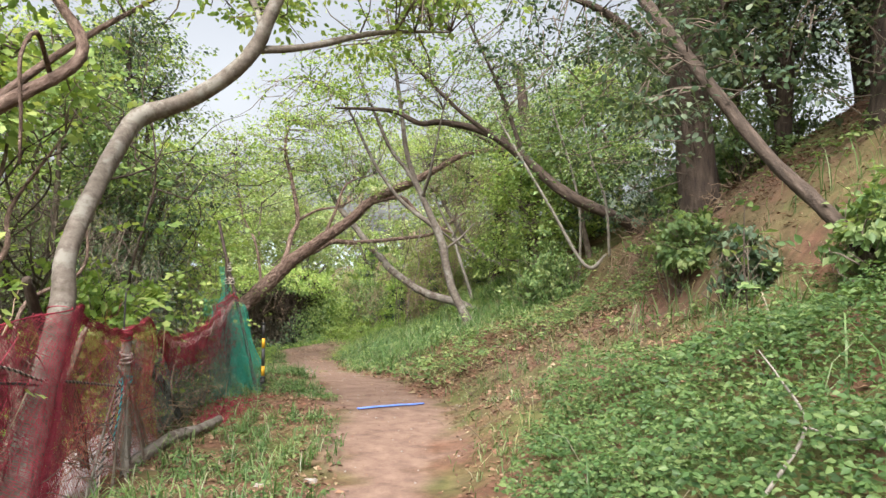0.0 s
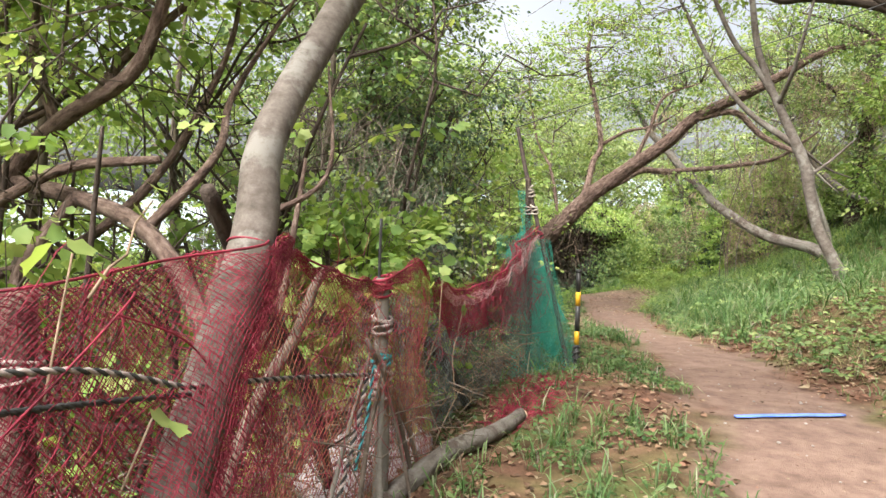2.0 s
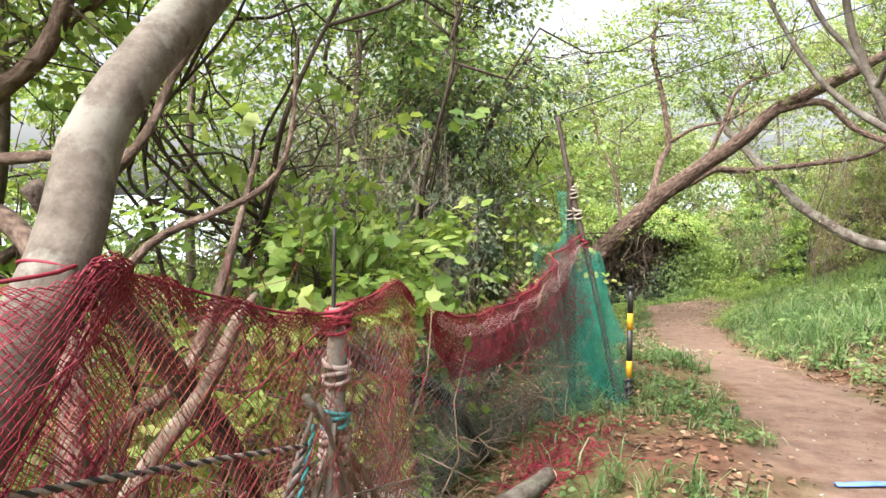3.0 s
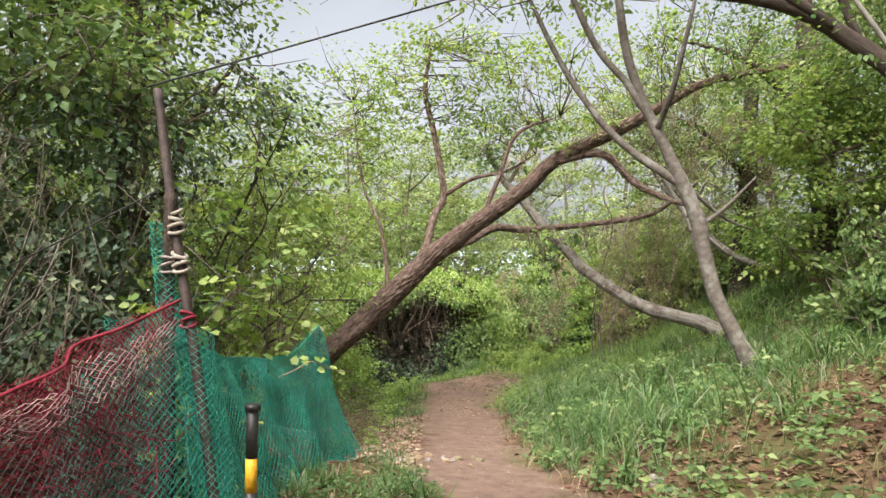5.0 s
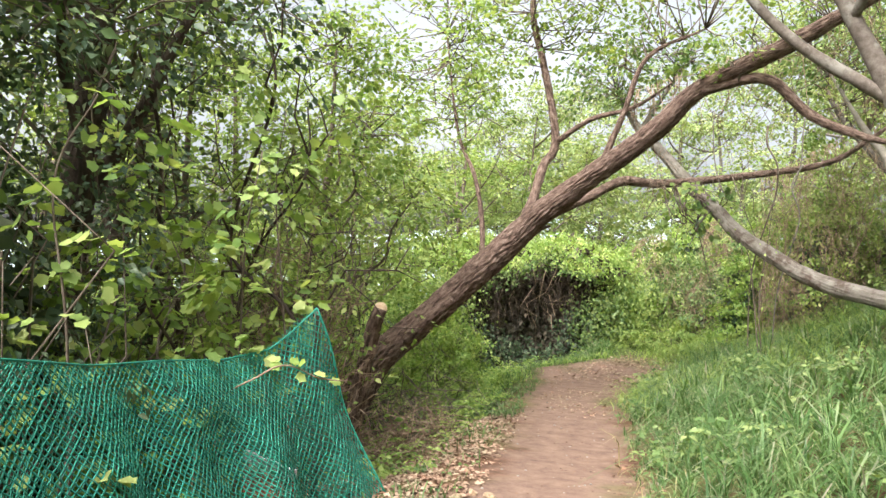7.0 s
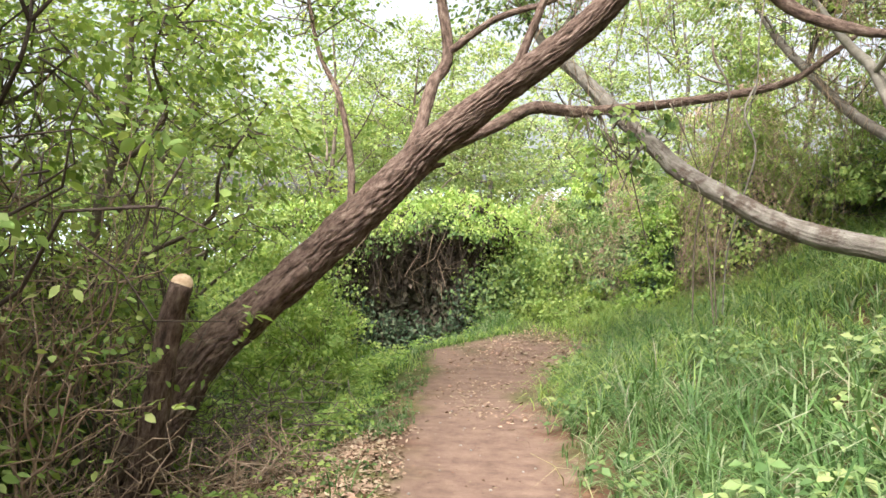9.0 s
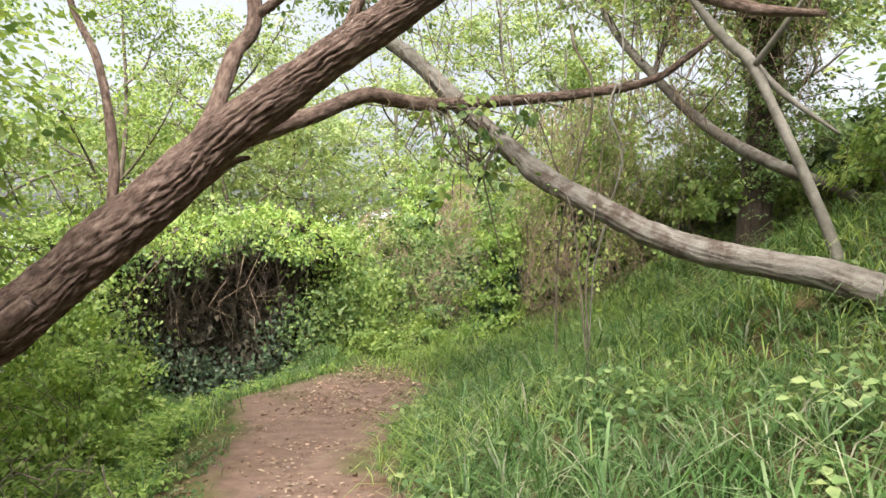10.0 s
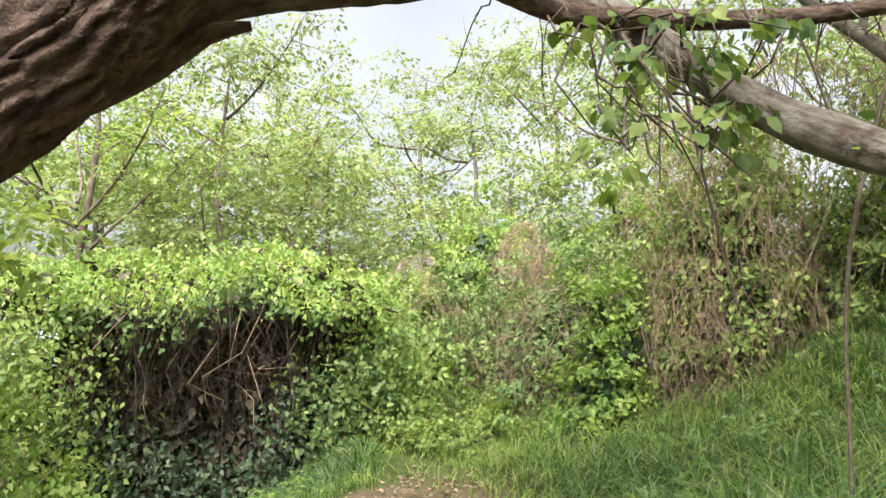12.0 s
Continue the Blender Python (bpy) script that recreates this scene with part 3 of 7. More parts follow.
# pale fallen trunk rising to the upper left from the grass bank
tree("pale_leaning_trunk", "pale flaking trunk leaning low over the grassy bank", BARK_WHITE,
     ([(0.85, 17.3, 0.45), (0.45, 17.75, 0.66), (0.15, 18.05, 0.74), (-0.25, 18.3, 0.83), (-0.6, 18.58, 0.97), (-0.97, 18.85, 1.2), (-1.4, 19.25, 1.5), (-1.68, 19.6, 1.8), (-2.12, 19.85, 2.25), (-2.57, 20.3, 2.78), (-3.03, 20.9, 3.27), (-3.4, 21.4, 3.9)],
      [0.13, 0.11, 0.1, 0.098, 0.096, 0.095, 0.094, 0.093, 0.088, 0.08, 0.07, 0.04]),
     [([(-1.75, 19.6, 1.85), (-1.9, 19.4, 1.6), (-2.0, 19.2, 1.3)], [0.02, 0.014, 0.006]),
      ([(-2.97, 20.8, 3.16), (-2.6, 21.2, 3.9), (-2.2, 21.6, 4.6)], [0.045, 0.035, 0.015])],
     [((-1.8, 19.3, 1.8), (0.6, 0.4, 0.4), 14, 8, 0.085, {"clump": 0.2, "droop": 1.0, "slim": 0.42}),
      ((-3.0, 21.3, 4.3), (1.4, 1.2, 0.8), 61, 40, 0.085, {"clump": 0.35})],
     LEAF_MID, TWIG, 60, 0.09, 13, seed=31)

# grey forked tree on the bank
tree("forked_grey_tree", "slim grey forked tree standing in tall grass", BARK_GREY,
     ([(0.62, 15.0, 0.3), (0.44, 15.0, 0.64), (0.2, 15.0, 1.15), (0.05, 15.0, 1.78), (0.03, 15.0, 1.95), (-0.16, 15.0, 2.42), (-0.43, 15.0, 3.02), (-0.56, 15.0, 3.32), (-0.75, 15.0, 3.9), (-0.88, 15.0, 4.8), (-1.05, 15.1, 6.0), (-1.15, 15.2, 7.0)],
      [0.105, 0.09, 0.08, 0.082, 0.09, 0.076, 0.06, 0.056, 0.052, 0.045, 0.03, 0.015]),
     [([(-0.14, 15.0, 2.36), (-0.8, 15.0, 2.86), (-1.25, 15.0, 3.41), (-1.58, 15.0, 3.98), (-2.1, 15.0, 5.0), (-2.8, 15.0, 5.5)], [0.05, 0.042, 0.036, 0.03, 0.022, 0.01]),
      ([(-0.44, 15.0, 3.05), (-0.74, 15.0, 3.54), (-1.1, 15.0, 4.01), (-1.5, 15.0, 4.9), (-1.9, 15.2, 5.8)], [0.05, 0.045, 0.04, 0.028, 0.012]),
      ([(-0.42, 15.0, 3.0), (-0.28, 14.6, 3.35), (-0.17, 14.3, 3.81), (0.0, 14.0, 4.6)], [0.04, 0.034, 0.026, 0.012]),
      ([(-0.05, 15.0, 1.85), (0.3, 15.2, 2.1), (0.7, 15.4, 2.5)], [0.03, 0.022, 0.01]),
      ([(-0.14, 15.0, 2.4), (0.3, 15.3, 2.05), (0.7, 15.6, 1.9)], [0.025, 0.02, 0.01])],
     [((-1.2, 14.8, 5.4), (2.2, 1.5, 0.9), 74, 34, 0.078, {"clump": 0.38}), ((-2.6, 14.6, 4.9), (1.3, 1.2, 0.7), 37, 30, 0.078, {"clump": 0.35})],
     LEAF_BRIGHT, TWIG, 16, seed=41)

# dark limb reaching out from the top of the bank
tree("overhanging_tree", "dark crooked tree leaning out from the earth bank", BARK_DARK,
     ([(4.1, 15.2, 2.3), (3.7, 15.0, 2.57), (2.58, 15.0, 3.09), (1.64, 15.0, 3.86), (0.93, 15.0, 4.35), (-0.02, 15.0, 4.56), (-0.47, 14.5, 4.43), (-1.04, 14.5, 4.68), (-2.11, 14.0, 4.62)],
      [0.13, 0.11, 0.115, 0.1, 0.085, 0.065, 0.055, 0.046, 0.02]),
     [([(1.7, 15.0, 3.8), (1.16, 15.0, 5.28), (0.56, 15.0, 6.58), (0.3, 15.0, 7.2)], [0.05, 0.04, 0.028, 0.012]),
      ([(1.36, 14.8, 4.0), (0.21, 14.5, 4.8), (-0.94, 14.5, 6.06), (-1.2, 14.5, 6.9)], [0.05, 0.042, 0.03, 0.012])],
     [((0.2, 14.6, 6.0), (2.2, 1.4, 0.9), 68, 30, 0.072, {"clump": 0.36}), ((1.6, 15, 5.2), (1.2, 1.1, 0.8), 30, 26, 0.072, {"clump": 0.32})],
     LEAF_MID, TWIG, 16, 0.05, 8, seed=51)

# small forked tree behind the pale trunk
tree("sapling_tree", "thin light grey forked sapling on the bank", TWIG_GREY,
     ([(0.8, 18.4, 0.6), (0.66, 18.5, 1.11), (0.46, 18.6, 1.69), (0.27, 18.85, 2.36), (0.22, 19.0, 2.51), (0.06, 19.2, 2.8), (-0.3, 19.6, 3.6)], [0.05, 0.046, 0.04, 0.045, 0.05, 0.04, 0.015]),
     [([(0.27, 18.85, 2.33), (0.36, 18.5, 2.55), (0.5, 18.2, 2.85)], [0.03, 0.025, 0.01]), ([(0.25, 18.9, 2.45), (0.49, 18.8, 2.12), (0.85, 18.6, 1.75)], [0.035, 0.03, 0.012])],
     [((-0.2, 19.5, 3.7), (0.8, 0.8, 0.6), 23, 30, 0.072, {"clump": 0.3})], LEAF_MID, TWIG, 12, seed=61)

tree("slanting_tree", "slanting grey trunk on the far side of the bank", BARK_GREY,
     ([(2.7, 20.8, 1.1), (2.08, 21.0, 1.49), (1.38, 21.0, 1.77), (0.83, 21.5, 2.26), (0.31, 22.0, 3.0), (-0.09, 22.5, 3.75), (-0.4, 23.0, 4.8)], [0.09, 0.072, 0.07, 0.068, 0.06, 0.05, 0.02]),
     [([(0.31, 22.0, 3.0), (0.6, 22.3, 3.8), (0.8, 22.6, 4.6)], [0.04, 0.03, 0.012])],
     [((-0.2, 22.8, 5.0), (1.6, 1.4, 0.9), 68, 40, 0.078, {"clump": 0.38, "small": True}), ((0.9, 21.6, 4.0), (1.5, 1.0, 0.9), 60, 40, 0.08, {"clump": 0.36, "small": True})], LEAF_PALE, TWIG, 14, seed=71)

# big dark trunks on the bank
for base, top, rad, seed, lean in (((3.35, 9.2, 1.9), (2.75, 9.4, 6.5), 0.24, 81, 0), ((4.6, 7.4, 2.2), (4.9, 7.6, 7.0), 0.26, 82, 0), ((1.55, 22.0, 1.0), (1.9, 22.2, 6.5), 0.18, 83, 0), ((2.4, 19.0, 1.4), (2.0, 19.2, 7.0), 0.19, 84, 0)):
    b, t = np.array(base), np.array(top)
    near = seed < 83
    tree("evergreen_tree", "tall dark evergreen tree rooted on the bank" if near else "ivy-clad dark tree on the bank", BARK_DARK,
         ([b - (0, 0, 0.3), b * 0.9 + t * 0.1, b * 0.6 + t * 0.4 + (0.06, 0, 0), t], [rad * 1.35, rad * 1.05, rad, rad * 0.6]),
         [([b * 0.55 + t * 0.45, b * 0.4 + t * 0.6 + (-1.0, -0.3, 0.1), b * 0.3 + t * 0.7 + (-2.2, -0.4, 0.0)], [0.08, 0.05, 0.015]),
          ([b * 0.5 + t * 0.5, b * 0.3 + t * 0.7 + (0.9, -0.8, 0.1), b * 0.2 + t * 0.8 + (1.8, -1.3, 0)], [0.08, 0.05, 0.015])],
         [(tuple(b * 0.25 + t * 0.75 + (-0.3, -0.2, 0)), (2.4, 2.0, 1.6), 95, 63, 0.075, {"clump": 0.4, "small": True}),
          (tuple(b * 0.5 + t * 0.5 + (-0.9 if near else 0.0, -0.4, -0.3)), (1.3 if near else 0.5, 1.2 if near else 0.5, 1.3), 42, 45, 0.07, {"clump": 0.32, "small": True})] + ([] if near else [(tuple(b * 0.84 + t * 0.16), (0.42, 0.42, 0.9), 34, 42, 0.065, {"clump": 0.22, "small": True})]),
         LEAF_DARK if near else LEAF_MID, TWIG, 18, 0.08, 9, seed=seed)

tree("dead_leaning_trunk", "broken grey-brown dead trunk leaning on the slope", BARK_DARK,
     ([(3.35, 4.55, 0.9), (3.02, 5.2, 1.7), (2.87, 5.5, 2.03), (2.61, 6.0, 2.59), (2.14, 7.5, 4.28), (1.95, 8.1, 5.0)], [0.062, 0.06, 0.056, 0.055, 0.06, 0.05]), [], [((2.3, 6.8, 3.4), (0.7, 0.8, 0.7), 26, 40, 0.075, {"clump": 0.3})], LEAF_DARK, TWIG, 16, 0.05, 8, seed=85)

# tangled dark tree beyond the fence
tree("tangled_tree", "tangled dark tree with crossing limbs beyond the fence", BARK_BROWN,
     ([(-5.2, 5.0, -1.2), (-5.15, 5.3, 0.3), (-5.1, 5.55, 1.1), (-5.08, 5.85, 1.46), (-4.64, 5.9, 1.81), (-4.09, 5.9, 2.06), (-3.88, 5.9, 2.4), (-3.6, 6.0, 3.2)], [0.12, 0.1, 0.08, 0.065, 0.05, 0.042, 0.036, 0.02]),
     [([(-5.1, 5.9, 1.45), (-4.28, 5.7, 1.35), (-3.61, 5.5, 1.2), (-3.1, 5.3, 0.85), (-2.95, 5.2, 0.4), (-3.0, 5.2, -0.5)], [0.05, 0.05, 0.042, 0.045, 0.05, 0.06]),
      ([(-5.1, 5.9, 1.45), (-5.6, 5.9, 1.66), (-6.1, 5.9, 2.2)], [0.05, 0.04, 0.02]),
      ([(-4.7, 5.9, 1.8), (-5.0, 6.0, 2.3), (-5.1, 6.2, 3.0)], [0.04, 0.03, 0.015]),
      ([(-3.05, 5.0, -0.5), (-3.0, 5.3, 0.5), (-2.95, 5.6, 0.72), (-3.05, 5.9, 1.0), (-3.2, 6.3, 1.6)], [0.03, 0.027, 0.026, 0.023, 0.01]),
      ([(-4.8, 5.4, 1.2), (-4.3, 5.6, 1.5), (-3.7, 5.7, 1.56)], [0.035, 0.03, 0.02]),
      ([(-5.1, 5.6, 1.1), (-5.5, 5.3, 1.5), (-5.4, 5.0, 2.0), (-5.8, 4.8, 2.6)], [0.06, 0.045, 0.035, 0.012]),
      ([(-4.4, 5.9, 1.9), (-4.5, 6.3, 2.3), (-4.1, 6.6, 2.8), (-4.2, 6.9, 3.4)], [0.035, 0.028, 0.022, 0.01]),
      ([(-3.6, 5.5, 1.2), (-3.5, 5.9, 1.6), (-3.7, 6.3, 2.0), (-3.4, 6.6, 2.7)], [0.03, 0.024, 0.02, 0.008]),
      ([(-5.2, 5.4, 0.8), (-4.7, 5.9, 1.0), (-4.2, 6.2, 1.5), (-4.0, 6.6, 2.3), (-4.1, 6.9, 3.0)], [0.04, 0.033, 0.028, 0.02, 0.008]),
      ([(-4.3, 5.7, 1.36), (-4.4, 5.4, 0.9), (-4.1, 5.3, 0.5), (-4.2, 5.2, -0.6)], [0.04, 0.035, 0.03, 0.03]),
      ([(-5.6, 5.9, 1.66), (-5.3, 6.4, 2.0), (-5.6, 6.9, 2.6)], [0.03, 0.025, 0.01]),
      ([(-3.05, 5.25, 0.8), (-3.2, 5.7, 1.2), (-3.0, 6.2, 1.5), (-3.3, 6.7, 2.2)], [0.02, 0.018, 0.014, 0.006])],
     [((-4.2, 6.1, 3.1), (1.5, 1.1, 0.6), 74, 46, 0.078, {"clump": 0.3, "lobed": True}), ((-5.2, 5.6, 2.5), (1.2, 1.1, 0.7), 40, 40, 0.065, {"clump": 0.28})],
     LEAF_BRIGHT, TWIG, 14, 0.06, 7, seed=91)


def auto_tree(name, label, base, height, spread, lean, leaf, seed, q=70, per=60, ln=0.06, rad=0.09, bark=None, low=0.35, clump=0.42, limbs=7, small=True, group="", flat=0.55):
    """A free-standing tree: curved trunk, limbs into the crown and leaf clumps round their outer halves."""
    rng = np.random.default_rng(seed)
    bark = bark or TWIG
    b = np.array([base[0], base[1], float(ground_z(base[0], base[1])) - 0.15])
    t = b + np.array([lean[0], lean[1], height])
    pts = [b, b * 0.66 + t * 0.34 + rng.normal(size=3) * 0.12, b * 0.33 + t * 0.67 + rng.normal(size=3) * 0.2, t]
    lim, crowns = [], []
    for k in range(limbs):
        f = rng.uniform(low * 0.7, 0.85)
        s = b * (1 - f) + t * f
        a = 2 * np.pi * (k + rng.uniform(0, 0.6)) / limbs
        reach = spread * rng.uniform(0.55, 1.0)
        e = s + np.array([np.cos(a) * reach, np.sin(a) * reach, rng.uniform(0.15, 0.45) * height * (1 - f * 0.5)])
        lim.append((bent(s, e, rng, 0.08, 4), [rad * 0.5, rad * 0.38, rad * 0.25, rad * 0.1]))
        crowns.append((tuple(s * 0.25 + e * 0.75), (spread * 0.42, spread * 0.42, spread * 0.26), max(3, q // (limbs + 2)), per, ln, {"clump": clump, "small": small, "flat": flat}))
    crowns.append((tuple(t), (spread * 0.5, spread * 0.5, spread * 0.35), max(3, 2 * q // (limbs + 2)), per, ln, {"clump": clump, "small": small, "flat": flat}))
    return tree(name, label, bark, (pts, [rad * 1.2, rad, rad * 0.75, rad * 0.3]), lim, crowns, leaf, TWIG, 10, seed=seed, limb_sides=6, group=group)


FAR = "pale trees beyond the thicket"
for k, (x, y, h, s) in enumerate([(-12, 33, 8.0, 3.4), (-8.5, 36, 9.0, 3.6), (-4.5, 38, 10.0, 3.8), (-1.0, 36, 9.0, 3.2), (2.5, 34, 8.5, 3.0), (-6.2, 31, 5.2, 2.6), (-2.3, 33, 5.0, 2.4), (5.5, 31, 7.0, 3.2), (-10, 29, 5.0, 2.8), (-7.2, 33.5, 7.2, 3.2), (-3.2, 35, 7.4, 3.0), (0.4, 33, 6.8, 2.8), (-14, 27, 6.5, 3.2), (-9.5, 32, 6.8, 3.0)]):
    auto_tree("pale_tree", "light spring-green tree beyond the thicket", (x, y), h, s, (0.4, -0.3), LEAF_PALE, 200 + k, 100, 63, 0.13, 0.09, BARK_GREY, group=FAR, flat=0.45, clump=0.46, limbs=9, low=0.2)
LEFT = "trees below the path"
for k, (x, y, h, s, leaf) in enumerate([(-7.5, 12.5, 6.5, 2.6, LEAF_MID), (-7.4, 15.0, 5.2, 1.9, LEAF_BRIGHT), (-8.0, 7.0, 6.5, 2.6, LEAF_BRIGHT), (-9.0, 17.5, 6.0, 2.6, LEAF_BRIGHT), (-6.5, 3.0, 6.0, 2.4, LEAF_BRIGHT),
                                         (-7.4, 28.2, 6.8, 2.2, LEAF_PALE), (-10.5, 3.5, 7.5, 3.0, LEAF_PALE), (-9, 14.5, 8.0, 2.8, LEAF_PALE),
                                         (-6.0, 10.6, 6.0, 1.7, LEAF_MID), (-6.9, 17.2, 5.6, 1.7, LEAF_BRIGHT), (-7.4, 9.6, 7.0, 2.2, LEAF_BRIGHT), (-12, 20.5, 7.0, 3.0, LEAF_PALE), (-11, 10, 8.5, 3.0, LEAF_BRIGHT), (-8.3, 20.5, 5.2, 2.1, LEAF_BRIGHT), (-8.9, 26.4, 7.4, 2.3, LEAF_BRIGHT), (-6.5, 13.4, 7.0, 1.8, LEAF_BRIGHT), (-6.4, 6.6, 6.2, 1.8, LEAF_BRIGHT), (-11.5, 25, 7, 3.0, LEAF_PALE)]):
    auto_tree("young_tree", "leafy young tree on the slope below the path", (x, y), h, s, (0.3, 0.2), leaf, 230 + k, 115, 63, 0.09, 0.06, group=LEFT, low=0.16, flat=0.75)
auto_tree("evergreen_tree", "tall dark evergreen below the path with dense foliage", (-5.6, 12.3), 6.6, 1.5, (0.1, 0.2), LEAF_DARK, 290, 130, 62, 0.075, 0.13, BARK_DARK, low=0.4, flat=0.8)
RIGHT = "trees on the bank"
for k, (x, y, h, s, leaf) in enumerate([(3.4, 16.6, 3.8, 1.7, LEAF_MID), (4.6, 12.0, 4.5, 1.8, LEAF_MID), (2.2, 17.2, 3.0, 1.3, LEAF_BRIGHT), (4.4, 20.5, 4.5, 2.0, LEAF_BRIGHT), (6.5, 16, 6.0, 2.4, LEAF_DARK), (3.0, 25, 4.5, 2.2, LEAF_PALE), (6.0, 25, 6, 2.6, LEAF_MID)]):
    auto_tree("bank_tree", "leafy small tree on the earth bank", (x, y), h, s, (-0.3, 0.0), leaf, 260 + k, 110, 72, 0.09, 0.06, group=RIGHT, low=0.15)


# ---------------------------------------------------------------- thicket at the end of the path
def bush(name, label, centre, radii, leaf, seed, q=9000, ln=0.07, group="", stems=40, stem_mat=None, lump=0.45, small=True, hang=0, dome=True):
    """A vine-grown mound: leaves over an uneven dome, with stems inside."""
    rng = np.random.default_rng(seed)
    top = thing(name, label, "bush", group)
    c, r = np.array(centre, float), np.array(radii, float)
    per = 26
    m = q // per
    u = unit(rng.normal(size=(m, 3)))
    u[:, 2] = np.abs(u[:, 2]) if dome else u[:, 2]
    az, el = np.arctan2(u[:, 1], u[:, 0]), u[:, 2]
    k = 1 + lump * (vnoise(az * 1.7 + 9, el * 3.5, seed) - 0.5) * 2 + lump * 0.8 * (vnoise(az * 5 + 20, el * 8, seed + 1) - 0.5) * 2
    depth = rng.uniform(0, 1, m) ** 1.2
    C = c + u * r * (k * (1 - 0.45 * depth))[:, None]
    P = np.repeat(C, per, 0) + rng.normal(size=(m * per, 3)) * np.array([1, 1, 0.6]) * (0.04 + 0.036 * r.mean())
    face, way = np.repeat(rng.normal(size=(m, 3)) * 0.5, per, 0), np.repeat(rng.normal(size=(m, 3)) * 0.5, per, 0)
    ok = clear_of_walk(P) & (P[:, 2] > ground_z(P[:, 0], P[:, 1], False))
    P, face, way = P[ok], face[ok], way[ok]
    m = len(P)
    U = unit((P - c) / r)
    N = U * 0.9 + np.array([0, 0, 0.7]) + face + rng.normal(size=(m, 3)) * 0.2
    D = rng.normal(size=(m, 3)) * 0.4 + way + U * 0.4 + np.array([0, 0, -0.55])
    L = ln * rng.uniform(0.55, 1.3, m)
    tagged(part("foliage", (small_blades if small else blades)(P, D, N, L, L * 0.3), leaf, top), kind="stuff")
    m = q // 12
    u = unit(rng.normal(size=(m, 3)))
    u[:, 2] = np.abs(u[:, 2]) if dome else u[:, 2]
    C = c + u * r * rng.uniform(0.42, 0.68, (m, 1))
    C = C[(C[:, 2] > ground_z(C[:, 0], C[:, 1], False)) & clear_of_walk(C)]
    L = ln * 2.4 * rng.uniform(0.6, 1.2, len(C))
    # Inner shell in dark leaf colour: paints the bush's inner shade, blocks see-through.
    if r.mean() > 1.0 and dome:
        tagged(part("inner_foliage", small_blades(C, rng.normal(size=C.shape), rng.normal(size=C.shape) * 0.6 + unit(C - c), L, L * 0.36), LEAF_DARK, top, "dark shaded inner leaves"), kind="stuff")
    a = rng.uniform(0, 2 * np.pi, stems)
    foot = np.stack([c[0] + np.cos(a) * r[0] * 0.6 * rng.uniform(0, 1, stems), c[1] + np.sin(a) * r[1] * 0.6 * rng.uniform(0, 1, stems)], -1)
    starts = np.column_stack([foot, ground_z(foot[:, 0], foot[:, 1]) - 0.03])
    v = unit(rng.normal(size=(stems, 3)))
    v[:, 2] = np.abs(v[:, 2])
    ends = c + v * r * 1.0
    tagged(part("stem_work", twigs(starts, ends, rng, 0.012, 0.003, 0.2), stem_mat or TWIG, top), kind="stuff")
    if hang:
        a = rng.uniform(0, 2 * np.pi, hang)
        tp = np.stack([c[0] + np.cos(a) * r[0] * 1.02, c[1] + np.sin(a) * r[1] * 1.02, c[2] + r[2] * rng.uniform(0.2, 0.75, hang)], -1)
        bt = tp + np.stack([rng.normal(size=hang) * 0.15, rng.normal(size=hang) * 0.15, -rng.uniform(0.4, 1.3, hang)], -1)
        bt[:, 2] = np.maximum(bt[:, 2], ground_z(bt[:, 0], bt[:, 1]))
        tagged(part("dead_vine_mat", twigs(tp, bt, rng, 0.004, 0.002, 0.22, 5), VINE_DEAD, top, "dry brown hanging vine stems"), kind="stuff")
    return top


TH = "vine-grown thicket"
bush("bramble_bush", "bright green vine-grown bush in the thicket", (-3.0, 28.6, -0.7), (1.9, 1.6, 2.5), LEAF_MID, 301, 18000, 0.089, TH, hang=60)
bush("bramble_bush", "green bush with brown dead vines in the thicket", (-1.6, 25.6, -0.5), (1.5, 1.3, 1.9), LEAF_MID, 302, 14500, 0.083, TH, hang=260)
bush("bramble_bush", "vine-hung bush with dry stems beside the grass", (-0.2, 23.9, -0.1), (1.0, 0.9, 2.9), LEAF_BRIGHT, 303, 15000, 0.08, TH, hang=240, stems=70, stem_mat=VINE_DEAD)
bush("bramble_bush", "low yellow-green bush in the thicket", (-4.4, 26.9, -0.8), (1.5, 1.2, 1.5), LEAF_YELLOW, 304, 14580, 0.079, TH)
bush("bramble_bush", "pale green bush in the thicket", (-7.5, 30, -0.9), (2.6, 1.8, 2.4), LEAF_PALE, 305, 14500, 0.089, TH)
bush("bramble_bush", "green bush on the bank behind the grass", (1.6, 24.0, 0.4), (1.5, 1.3, 2.5), LEAF_BRIGHT, 306, 12960, 0.083, TH, hang=120)
bush("bramble_bush", "leafy green bush below the path", (-9.2, 24.5, -1.5), (2.0, 2.0, 1.9), LEAF_BRIGHT, 307, 14500, 0.083, TH)
bush("bramble_bush", "low green scrub below the path", (-7.7, 20.6, -1.3), (1.1, 1.4, 0.75), LEAF_BRIGHT, 308, 12960, 0.067, TH)
bush("bramble_bush", "green bush in the thicket", (-5.6, 32.5, -0.9), (2.8, 1.6, 2.8), LEAF_BRIGHT, 309, 14500, 0.095, TH)
bush("bramble_bush", "green bush in the thicket", (0.8, 29.0, -0.3), (2.6, 1.8, 2.6), LEAF_PALE, 310, 14500, 0.095, TH)

